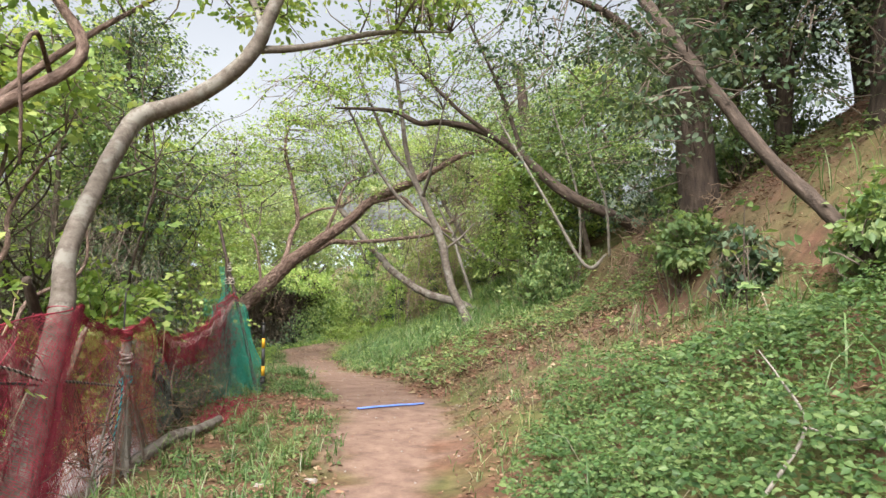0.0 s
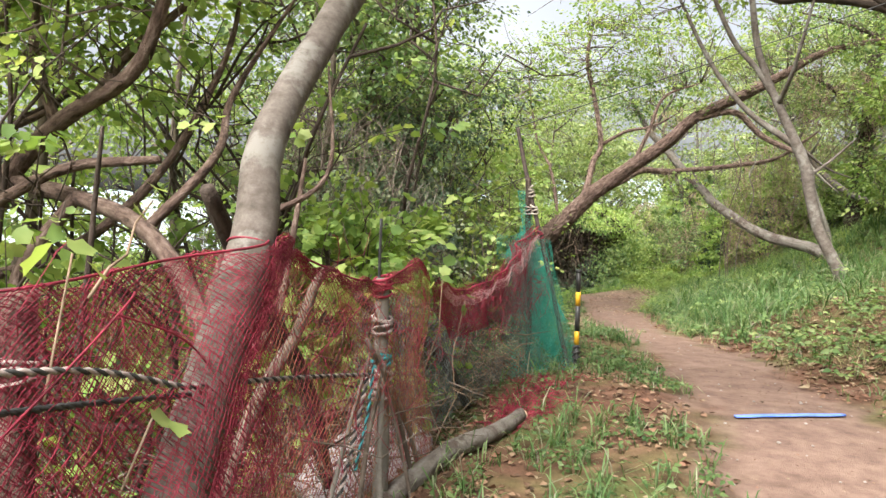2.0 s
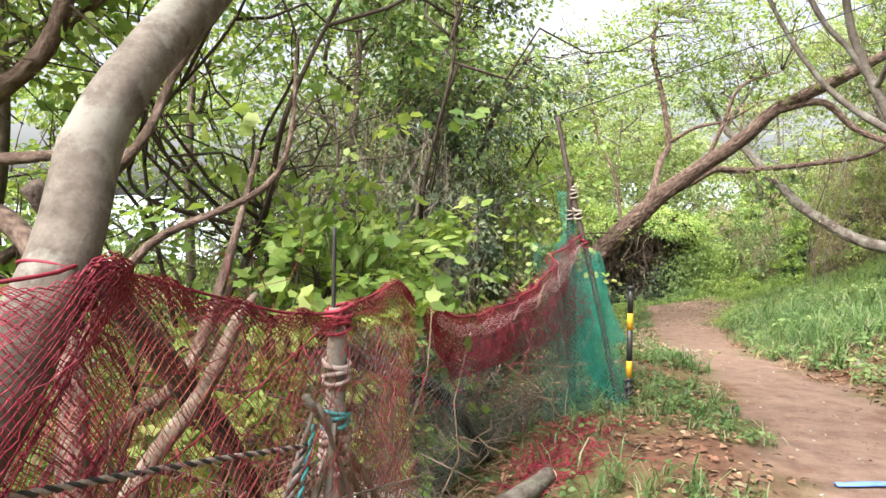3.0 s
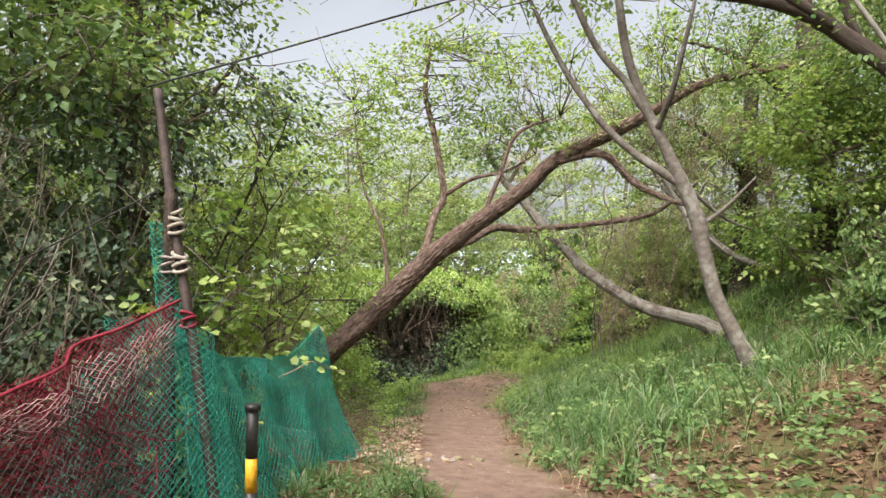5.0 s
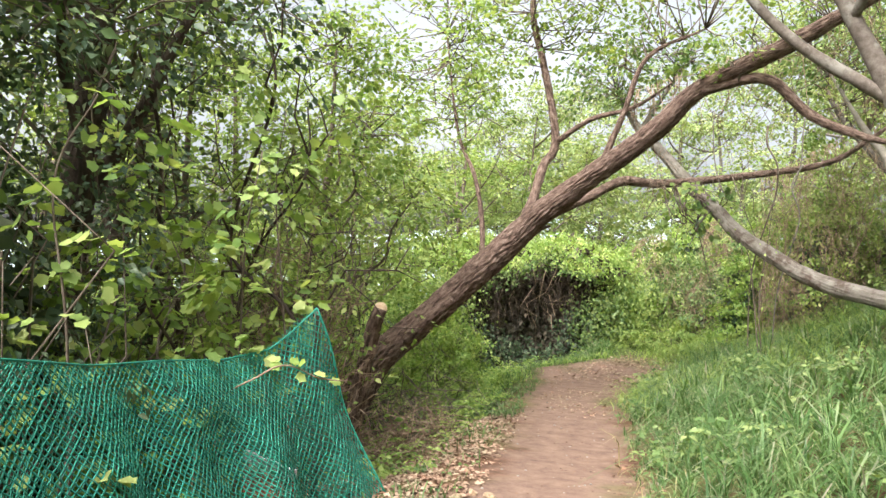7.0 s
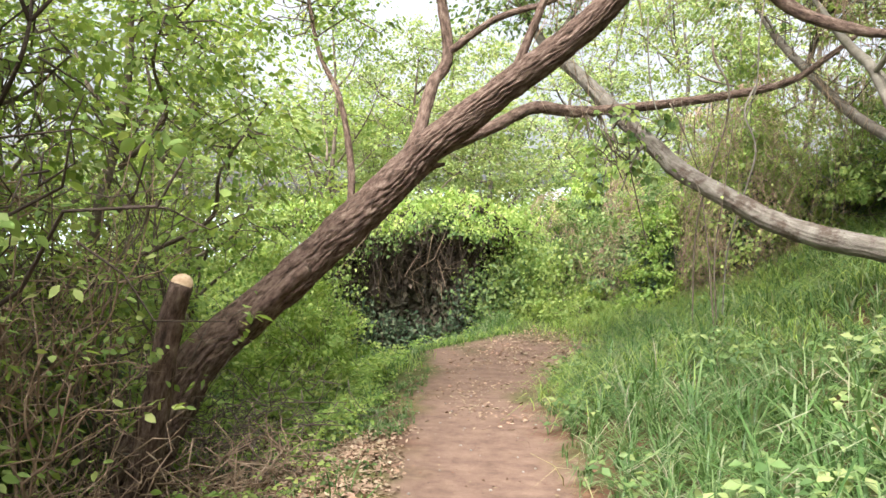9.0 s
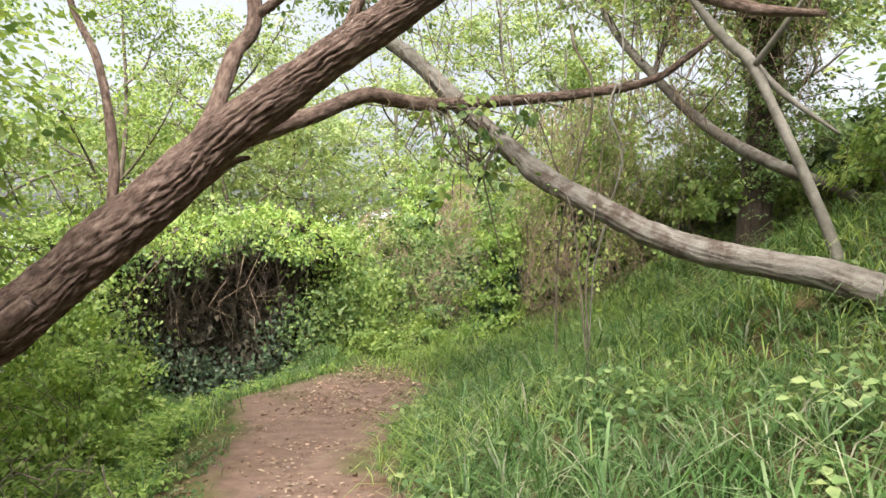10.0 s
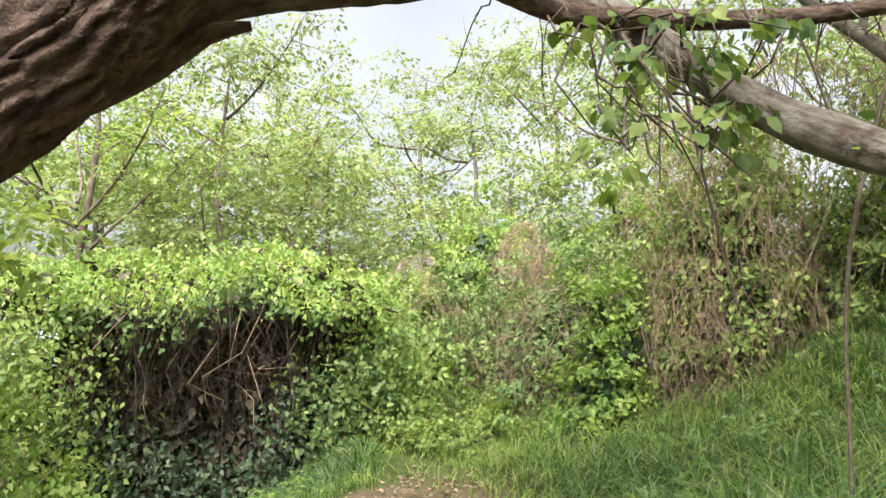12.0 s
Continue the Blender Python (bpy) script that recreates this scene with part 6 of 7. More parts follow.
def wooden_post(name, label, foot, head, r, mat, wraps=(), seed=1):
    top = thing(name, label, "post")
    f, h = np.array(foot, float), np.array(head, float)
    f[2] = float(ground_z(f[0], f[1])) - 0.15
    P = [f, f * 0.6 + h * 0.4 + (0.01, 0, 0), f * 0.25 + h * 0.75 + (-0.008, 0.005, 0), h]
    part("shaft", tube(P, [r * 1.1, r, r * 0.95, r * 0.9], 14, 0.05, 0.08, 0.05, 7, seed), mat, top)
    for z, n, rr, wm in wraps:
        for k in range(n):
            t = (z + 0.02 * k - f[2]) / (h[2] - f[2])
            c = f * (1 - t) + h * t
            ring = [(c[0] + (r + rr) * math.cos(a), c[1] + (r + rr) * math.sin(a), c[2] + 0.012 * math.sin(a + k * 1.7)) for a in np.linspace(0, 6.28, 16)]
            part("binding", tube(ring, [rr] * 16, 5, 0.05, 0.1, seed=k), wm, top)
    return top


wooden_post("fence_post", "thick dark wooden post draped in red net", (-2.58, 3.98, 0), (-2.56, 4.03, 1.12), 0.052, BARK_BROWN, [(0.9, 3, 0.008, ROPE)], 1)
wooden_post("fence_post", "weathered grey post bound with old rope", (-2.47, 5.85, 0), (-2.54, 6.0, 0.98), 0.038, TWIG_GREY, [(0.4, 7, 0.012, ROPE), (0.56, 3, 0.009, ROPE_TEAL), (0.72, 4, 0.009, ROPE), (0.9, 5, 0.007, NET_RED)], 2)
wooden_post("fence_post", "slim stake holding up the teal net", (-3.36, 12.33, 0), (-3.335, 12.31, 0.85), 0.018, TWIG, [], 3)
wooden_post("tall_pole", "tall leaning rusty pole wound with cord", (-2.19, 8.95, 0), (-2.85, 9.32, 2.09), 0.021, RUST_POLE, [(1.3, 4, 0.008, ROPE_PALE), (1.46, 5, 0.008, ROPE_PALE), (1.08, 3, 0.006, NET_RED)], 4)
wooden_post("tied_stick", "short upright stick tied to the leaning pole", (-2.64, 9.16, 0), (-2.7, 9.22, 1.62), 0.028, BARK_DARK, [(1.3, 3, 0.006, ROPE)], 5)
wooden_post("thin_stake", "thin black stake behind the fence post", (-2.58, 6.03, 0), (-2.55, 5.99, 1.28), 0.008, ROPE_DARK, [], 6)


ST = "stakes leaning on the rope-bound post"
for k, (dx, dy, r) in enumerate([(0.08, -0.42, 0.013), (0.1, -0.2, 0.016), (0.06, 0.3, 0.014), (-0.05, -0.62, 0.012), (0.12, 0.12, 0.011), (-0.02, 0.55, 0.017)]):
    stake = thing("leaning_stake", "thin grey-brown stake leaning against the bound post", "stake", ST)
    fx, fy = -2.46 + dx, 5.86 + dy
    part("shaft", tube([(fx, fy, float(ground_z(fx, fy)) - 0.08), (-2.48 + 0.5 * dx, 5.88 + 0.5 * dy, 0.25), (-2.49 + 0.25 * dx, 5.9 - 0.03 * k, 0.56 + 0.03 * k)], [r, r * 0.9, r * 0.7], 8, 0.06, 0.14, seed=k), TWIG_GREY if k % 2 else TWIG, stake)
leaner = thing("leaning_branch", "bare pinkish-grey branch leaning behind the red net", "branch")
part("limb", tube([(-2.72, 4.75, -0.3), (-2.75, 5.19, 0.42), (-2.75, 5.54, 0.74), (-2.75, 5.7, 0.96), (-2.74, 5.78, 1.04)], [0.034, 0.032, 0.028, 0.024, 0.012], 12, 0.06, 0.1, seed=14), TWIG, leaner)
leaner = thing("leaning_branch", "dark rotten branch slanting down behind the red net", "branch")
part("limb", tube([(-2.8, 5.0, 1.4), (-2.85, 5.24, 1.13), (-2.85, 5.5, 0.81), (-2.85, 5.78, 0.44), (-2.9, 6.1, -0.2)], [0.03, 0.042, 0.045, 0.042, 0.04], 12, 0.06, 0.12, 0.06, 7, seed=15), BARK_DARK, leaner)
leaner = thing("leaning_branch", "dark branch slanting behind the grey net", "branch")
part("limb", tube([(-2.8, 6.2, 0.85), (-2.75, 6.6, 0.62), (-2.7, 7.1, 0.4), (-2.68, 7.7, -0.15)], [0.025, 0.032, 0.034, 0.036], 10, 0.06, 0.12, seed=16), BARK_DARK, leaner)


def hazard_post():
    top = thing("hazard_post", "black and yellow banded plastic post beside the path", "post")
    x, y, g = -2.15, 8.93, float(ground_z(-2.15, 8.93))
    zs = [g - 0.1, g + 0.22, g + 0.34, g + 0.56, g + 0.68, g + 0.86]
    for k, mat in enumerate((BLACK_PLASTIC, YELLOW_PAINT, BLACK_PLASTIC, YELLOW_PAINT, BLACK_PLASTIC)):
        part("band", tube([(x, y, zs[k]), (x, y, (zs[k] + zs[k + 1]) / 2), (x, y, zs[k + 1])], [0.021] * 3, 18, raw=True, rough=0.0), mat, top)
    part("cap", tube([(x, y, zs[5] - 0.012), (x, y, zs[5] + 0.004), (x, y, zs[5] + 0.012)], [0.028, 0.029, 0.024], 18, raw=True, rough=0.0), BLACK_PLASTIC, top)
    for k in range(5):
        z = g + 0.02 + 0.045 * k
        ring = [(x + 0.03 * math.cos(a), y + 0.03 * math.sin(a), z + 0.012 * math.sin(a * 2 + k)) for a in np.linspace(0, 6.28, 14)]
        part("binding", tube(ring, [0.007] * 14, 5, 0.05, 0.2, seed=k), ROPE_DARK, top)


hazard_post()


def cut_log():
    top = thing("log", "short pale log lying at the foot of the fence", "log")
    P = [(-2.2, 7.4, float(ground_z(-2.2, 7.4)) + 0.045), (-2.24, 6.95, float(ground_z(-2.24, 6.95)) + 0.05), (-2.33, 6.4, float(ground_z(-2.33, 6.4)) + 0.05), (-2.45, 5.85, float(ground_z(-2.45, 5.85)) + 0.05)]
    part("bark", tube(P, [0.05, 0.054, 0.056, 0.05], 18, 0.04, 0.09, 0.05, 7, 9), BARK_WHITE, top)
    d = unit(np.array(P[0]) - np.array(P[1]))
    part("cut_end", tube([np.array(P[0]) - d * 0.004, np.array(P[0]) + d * 0.006], [0.049, 0.046], 18, raw=True, rough=0.02), CUT_WOOD, top)


cut_log()


def stump():
    top = thing("stump", "dark stump with a pale sawn face by the leaning tree", "stump")
    b = np.array([-5.2, 15.35, float(ground_z(-5.2, 15.35)) - 0.1])
    h = np.array([-4.56, 15.2, 0.6])
    part("bark", tube([b, b * 0.6 + h * 0.4 + (0.02, 0.0, -0.1), b * 0.2 + h * 0.8 + (-0.03, 0.03, 0.0), h], [0.13, 0.1, 0.08, 0.068], 24, 0.05, 0.08, 0.1, 9, 5), BARK_BROWN, top)
    d = unit(np.array([0.45, -0.75, 0.35]))
    part("cut_face", tube([h - d * 0.02, h + d * 0.012], [0.068, 0.064], 24, raw=True, rough=0.02), CUT_WOOD, top)


stump()


def heap(name, label, centre, radii, mat, seed, category, bumps=0.35):
    """A crumpled lump resting on the ground."""
    bm = bmesh.new()
    bmesh.ops.create_icosphere(bm, subdivisions=4, radius=1.0)
    V = np.array([v.co for v in bm.verts])
    F = np.array([[v.index for v in f.verts] for f in bm.faces])
    bm.free()
    k = 1 + bumps * (vnoise(V[:, 0] * 2.2 + seed, V[:, 1] * 2.2 + V[:, 2], seed) - 0.5) + bumps * 0.7 * (vnoise(V[:, 1] * 5, V[:, 2] * 5 + V[:, 0], seed + 1) - 0.5)
    V = V * k[:, None] * np.array(radii)
    z = float(ground_z(centre[0], centre[1]))
    V[:, 2] = np.maximum(V[:, 2], -0.3 * radii[2])
    return single(name, (V + np.array([centre[0], centre[1], z + 0.25 * radii[2]]), F), mat, label, category)


heap("crumpled_sheet", "grimy crumpled plastic sheet dumped behind the fence", (-2.95, 6.6), (0.35, 0.6, 0.22), SACK, 3, "rubbish")
heap("crumpled_sheet", "grimy crumpled plastic sheet dumped behind the fence", (-2.85, 5.7), (0.25, 0.4, 0.2), SACK, 5, "rubbish")
heap("stone", "grey flat stone at the edge of the path", (-0.88, 5.3), (0.05, 0.04, 0.02), STONE, 7, "stone", 0.6)
heap("stone", "pale grey stone in the grass", (-0.6, 11.9), (0.05, 0.06, 0.06), STONE, 9, "stone", 0.6)
heap("stone", "small stone beside the path", (-1.2, 5.1), (0.035, 0.03, 0.018), STONE, 11, "stone", 0.6)
rng_c = np.random.default_rng(9)
for k in range(16):
    cxx, cyy = -2.42 - 0.35 * rng_c.uniform(-1, 1), 12.75 + 0.5 * rng_c.uniform(-1, 1)
    heap("clod", "dry clod of earth at the edge of the path", (cxx, cyy), (0.035 * rng_c.uniform(0.5, 1.2), 0.03 * rng_c.uniform(0.5, 1.2), 0.025), STONE if k % 4 == 0 else LITTER, 20 + k, "clod", 0.7)

# flattened blue hose across the path
hp = [(-0.86, 7.9), (-0.7, 8.0), (-0.5, 8.14), (-0.34, 8.26), (-0.16, 8.4)]
hose = thing("blue_hose", "flattened pale blue hose lying across the path", "hose")
HV, HF, _ = tube([(x, y, float(ground_z(x, y)) + 0.012) for x, y in hp], [0.022, 0.026, 0.026, 0.026, 0.02], 12, 0.04, 0.05)
hz0 = ground_z(HV[:, 0], HV[:, 1])
HV[:, 2] = hz0 + 0.004 + (HV[:, 2] - hz0 + 0.02).clip(0, 0.05) * 0.4
part("tube", (HV, HF), BLUE_TAPE, hose)

# red-brown board seen through the teal net
board = thing("faded_board", "faded red-brown board behind the teal net", "board")
for k, (dz, mat) in enumerate(((0.0, RED_BOARD), (0.13, SACK))):
    bm = bmesh.new()
    bmesh.ops.create_cube(bm, size=1.0)
    V = np.array([v.co for v in bm.verts]) * np.array([0.5, 0.03, 0.16 if k == 0 else 0.05]) @ np.array(Matrix.Rotation(0.35, 3, "Z"))
    F = np.array([[v.index for v in f.verts] for f in bm.faces])
    bm.free()
    part("plank" if k == 0 else "strip", (V + np.array([-3.42, 12.0, -0.1 + dz]), F), mat, board, smooth=False)
part("leg", tube([(-3.42, 12.02, float(ground_z(-3.42, 12.02)) - 0.05), (-3.42, 12.02, -0.14)], [0.02, 0.02], 8, raw=True), TWIG, board)

# wires
wire = thing("overhead_wire", "thin dark wire running up from the pole over the path", "wire")
cord([(-2.85, 9.24, 2.08), (-1.09, 9.9, 2.74), (0.67, 10.57, 3.43), (3.4, 11.6, 4.6)], 0.005, ROPE_DARK, wire, "wire", "", 5, 0.2)
wire = thing("guy_wire", "thin dark cord running from the pole into the trees", "wire")
cord([(-2.72, 9.15, 1.62), (-3.6, 9.3, 1.3), (-5.0, 9.6, 0.9)], 0.004, ROPE_DARK, wire, "wire", "", 5, 0.2)


# ---------------------------------------------------------------- small plants near the walk
def sprig(name, label, stems, leaf, ln, per, seed, lobed=True, mat=None, category="sapling", r=0.008, clump=0.16, group=""):
    """A sapling: thin stems with leaves along their upper parts."""
    rng = np.random.default_rng(seed)
    top = thing(name, label, category, group)
    pieces = []
    for P in stems:
        P = [np.array(p, float) for p in P]
        P[0][2] = float(ground_z(P[0][0], P[0][1])) - 0.03
        part("stem", tube(P, np.linspace(r, r * 0.4, len(P)), 7, 0.06, 0.1, seed=seed), mat or TWIG, top)
        C, _ = smooth_line(P, [r] * len(P), 0.1)
        C = C[int(len(C) * 0.35):]
        C = np.repeat(C, 2, 0) + rng.normal(size=(2 * len(C), 3)) * np.array([0.16, 0.16, 0.08])
        C = C[clear_of_walk(C)]
        pieces.append(clumps(C, clump, per, ln, rng, 0.5, 0.3, lobed))
    tagged(part("foliage", joined(pieces), leaf, top), kind="stuff")
    return top


SP = "maple saplings by the net"
sprig("maple_sapling", "young maple sapling with bright lobed leaves behind the net", [[(-3.75, 12.1, 0), (-3.72, 12.1, 0.7), (-3.6, 12.0, 1.3), (-3.5, 12.0, 1.75)], [(-3.8, 12.1, 0), (-3.95, 12.0, 0.8), (-4.2, 11.9, 1.5)]], LEAF_BRIGHT, 0.075, 4, 501, group=SP)
sprig("maple_sapling", "young maple sapling with bright lobed leaves behind the net", [[(-3.7, 11.0, 0), (-3.75, 11.0, 0.8), (-3.85, 11.0, 1.5), (-3.7, 11.1, 1.9)], [(-3.6, 10.6, 0), (-3.5, 10.5, 0.75), (-3.3, 10.4, 1.2)]], LEAF_BRIGHT, 0.075, 4, 502, group=SP)
sprig("maple_sapling", "young maple sapling with bright lobed leaves beyond the fence", [[(-3.5, 7.4, 0), (-3.4, 7.4, 0.8), (-3.3, 7.3, 1.3)], [(-3.6, 6.9, 0), (-3.5, 6.9, 0.7), (-3.35, 6.8, 1.25)], [(-3.6, 8.0, 0), (-3.4, 8.1, 0.9), (-3.2, 8.1, 1.35)]], LEAF_YELLOW, 0.085, 5, 503, group=SP)
sprig("maple_sapling", "young maple sapling with large pale leaves beside the net", [[(-3.9, 12.9, 0), (-3.95, 12.8, 0.8), (-3.95, 12.7, 1.6), (-3.8, 12.6, 2.1)]], LEAF_BRIGHT, 0.075, 4, 504, group=SP)
sprig("bank_sapling", "thin dark sapling stem on the bramble slope", [[(2.33, 5.4, 0), (2.28, 5.4, 1.5), (2.3, 5.45, 2.0)]], LEAF_MID, 0.07, 5, 505, False, BARK_DARK)
sprig("bank_sapling", "slender upright sapling on the bank", [[(2.95, 15.6, 0), (2.91, 15.5, 3.0), (2.3, 15.5, 5.1), (2.0, 15.8, 6.4)]], LEAF_MID, 0.075, 4, 506, False, TWIG_GREY, r=0.035, clump=0.25)
sprig("bank_sapling", "slender upright sapling on the bank", [[(3.15, 13.6, 0), (3.05, 13.5, 2.8), (2.75, 13.5, 3.7), (2.5, 13.4, 5.0)]], LEAF_MID, 0.075, 4, 507, False, TWIG_GREY, r=0.03, clump=0.25)
sprig("bank_sapling", "pale slanting sapling trunk on the bank", [[(3.2, 14.0, 0), (2.78, 14.0, 1.6), (2.08, 14.0, 2.74), (1.5, 14.0, 3.7), (1.0, 14.1, 4.6)]], LEAF_MID, 0.075, 4, 508, False, TWIG_GREY, r=0.045, clump=0.25)
sprig("grass_sapling", "bare thin sapling stem standing in the grass", [[(-1.05, 18.85, 0), (-1.1, 18.75, 0.6), (-1.02, 18.72, 1.3), (-0.95, 18.75, 1.9)], [(-1.08, 18.75, 0.6), (-1.2, 18.7, 1.0), (-1.3, 18.7, 1.4)]], LEAF_BRIGHT, 0.06, 1, 509, False, TWIG, r=0.009)
sprig("grass_sapling", "small leafy sapling on the grass bank", [[(2.1, 17.4, 0), (1.95, 17.2, 1.2), (1.75, 17.0, 1.6)]], LEAF_MID, 0.09, 6, 510, False, BARK_DARK, r=0.02)

br = thing("dead_branch", "bare crooked dead branch lying on the brambles", "branch")
part("limb", tube([(0.98, 2.5, 0.52), (1.2, 2.62, 0.72), (1.48, 2.9, 0.9), (1.62, 3.4, 1.0), (1.6, 3.6, 1.12)], [0.008, 0.008, 0.007, 0.006, 0.003], 7, 0.05, 0.12, seed=4), TWIG_GREY, br)
part("side_twig", tube([(1.48, 2.9, 0.9), (1.62, 2.85, 0.86), (1.8, 2.8, 0.9)], [0.005, 0.004, 0.002], 6, 0.05, 0.12, seed=5), TWIG_GREY, br)

# large pale leaves on creepers through the net
cr = thing("creeper", "creeper with broad pale leaves growing through the net", "creeper")
rngb = np.random.default_rng(520)
BL = np.array([(-2.3, 4.3, 0.74), (-2.34, 4.25, 0.76), (-2.33, 3.98, 1.24), (-2.33, 3.93, 1.25), (-2.36, 4.06, 1.2), (-2.5, 4.45, 1.38), (-2.5, 4.38, 1.3), (-2.42, 6.45, 0.98), (-2.44, 6.52, 0.94), (-2.46, 6.6, 1.02), (-2.45, 6.9, 0.74), (-2.44, 7.0, 0.78)])
VF = blades(BL, rngb.normal(size=(12, 3)) * np.array([0.3, 1, 0.3]) + (0.3, 0, -0.1), rngb.normal(size=(12, 3)) * 0.3 + (0.5, -0.4, 0.8), rngb.uniform(0.07, 0.11, 12), rngb.uniform(0.03, 0.05, 12), True)
tagged(part("broad_leaf", VF, LEAF_BRIGHT, cr, "broad pale green lobed leaves"), kind="stuff")
for a, b in (((-2.6, 4.0, -0.3), (-2.34, 4.25, 0.76)), ((-2.6, 4.2, -0.3), (-2.36, 4.02, 1.22)), ((-2.7, 6.4, -0.4), (-2.44, 6.55, 0.98)), ((-2.7, 6.9, -0.4), (-2.45, 6.95, 0.76)), ((-2.4, 4.1, 1.1), (-2.5, 4.42, 1.35))):
    part("stem", tube(bent(a, b, rngb, 0.06), np.linspace(0.005, 0.003, 5), 5, raw=True), VINE_DEAD, cr)


sg = thing("maple_sprig", "yellow-green maple sprig poking through the teal net", "sprig")
part("stem", tube([(-3.75, 11.75, float(ground_z(-3.75, 11.75)) - 0.03), (-3.62, 11.7, 0.3)] + [(-3.22, 11.67, 0.59), (-3.16, 11.82, 0.62), (-3.05, 11.92, 0.55), (-2.94, 12.02, 0.53)], [0.006, 0.006, 0.005, 0.0045, 0.004, 0.003], 6, 0.05, 0.1, seed=6), VINE_DEAD, sg)
SL = np.array([(-3.23, 11.77, 0.64), (-3.2, 11.8, 0.65), (-3.16, 11.82, 0.65), (-3.12, 11.85, 0.63), (-3.15, 11.87, 0.57), (-3.07, 11.92, 0.58), (-3.05, 11.94, 0.57), (-2.98, 12.02, 0.52)])
VF = blades(SL, rngb.normal(size=(len(SL), 3)) * np.array([0.8, 0.6, 0.3]) + (0.4, 0, -0.15), rngb.normal(size=(len(SL), 3)) * 0.25 + (0.3, -0.5, 0.8), rngb.uniform(0.05, 0.075, len(SL)), rngb.uniform(0.025, 0.036, len(SL)), True)
tagged(part("foliage", VF, LEAF_YELLOW, sg), kind="stuff")


# ---------------------------------------------------------------- hanging vines and dry twigs
def hanging(name, label, xs, ys, zs, drop, n, mat, seed, r=0.006):
    rng = np.random.default_rng(seed)
    t = rng.uniform(0, 1, n)
    tp = np.stack([np.interp(t, np.linspace(0, 1, len(xs)), xs), np.interp(t, np.linspace(0, 1, len(ys)), ys), np.interp(t, np.linspace(0, 1, len(zs)), zs)], -1)
    bt = tp + np.stack([rng.normal(size=n) * 0.22, rng.normal(size=n) * 0.2, -drop * rng.uniform(0.25, 1.0, n)], -1)
    bt[:, 2] = np.maximum(bt[:, 2], ground_z(bt[:, 0], bt[:, 1]))
    return single(name, twigs(tp, bt, rng, r, 0.002, 0.16, 7, 4), mat, label, "vine", kind="stuff")


hanging("hanging_vine", "thin dry vines hanging from the high limbs", [-2.6, -1.0, 0.6], [18.3, 18.4, 18.6], [3.3, 3.8, 4.5], 1.7, 80, VINE_DEAD, 601, 0.0055)
hanging("hanging_vine", "brown dead vines draped round the ivy-clad tree", [0.3, 1.4, 2.2], [21.4, 21.3, 21.6], [3.6, 4.6, 4.0], 2.6, 110, VINE_DEAD, 604, 0.006)
hanging("hanging_vine", "thin vines hanging from the low limb", [-2.9, -1.3, 0.2], [19.2, 19.9, 20.3], [2.2, 2.33, 2.7], 0.9, 26, TWIG, 602, 0.005)
hanging("hanging_vine", "dry vine curtain on the thicket", [-1.2, 0.0, 1.3], [23.4, 22.9, 22.9], [2.6, 3.2, 3.0], 2.4, 110, VINE_DEAD, 603, 0.005)


def brush(name, label, c, r, n, ln, mat, seed, rad=0.006):
    """A tangle of dry twigs lying over the ground."""
    rng = np.random.default_rng(seed)
    P = np.array(c) + rng.uniform(-1, 1, (n, 3)) * np.array(r)
    P[:, 2] = ground_z(P[:, 0], P[:, 1]) + np.abs(P[:, 2] - c[2])
    D = unit(rng.normal(size=(n, 3)) * np.array([1, 1, 0.7])) * ln * rng.uniform(0.4, 1.2, (n, 1))
    E = P + D
    E[:, 2] = np.maximum(E[:, 2], ground_z(E[:, 0], E[:, 1]) + 0.01)
    ok = clear_of_walk(E) & clear_of_walk(P)
    return single(name, twigs(P[ok], E[ok], rng, rad, 0.002, 0.15, 5, 3), mat, label, "brushwood", kind="stuff")


brush("brushwood", "tangled dry brushwood round the foot of the leaning tree", (-4.75, 15.2, -0.5), (0.8, 0.9, 0.3), 300, 0.5, VINE_DEAD, 611, 0.007)
brush("brushwood", "upright brown dead stems below the leaning tree", (-4.9, 14.6, -0.5), (0.7, 1.0, 0.6), 150, 0.6, VINE_DEAD, 619, 0.006)
brush("brushwood", "dark twig tangle below the leaning tree", (-5.2, 16.4, -0.4), (0.9, 1.0, 0.6), 330, 0.6, TWIG, 612)
brush("brushwood", "reddish dry twigs behind the net fence", (-3.0, 4.8, -0.3), (0.5, 1.6, 0.7), 380, 0.6, TWIG, 613, 0.006)
brush("brushwood", "dry twigs and stalks behind the grey net", (-2.95, 7.4, -0.3), (0.35, 1.3, 0.5), 310, 0.4, VINE_DEAD, 614)
brush("root_tangle", "exposed roots on the cut earth bank", (3.3, 10.8, 0.0), (0.35, 2.2, 0.25), 320, 0.4, VINE_DEAD, 617, 0.007)
brush("fallen_twigs", "fallen twigs on the slope", (2.0, 9.0, 0.0), (1.8, 3.5, 0.05), 310, 0.25, TWIG, 618, 0.003)


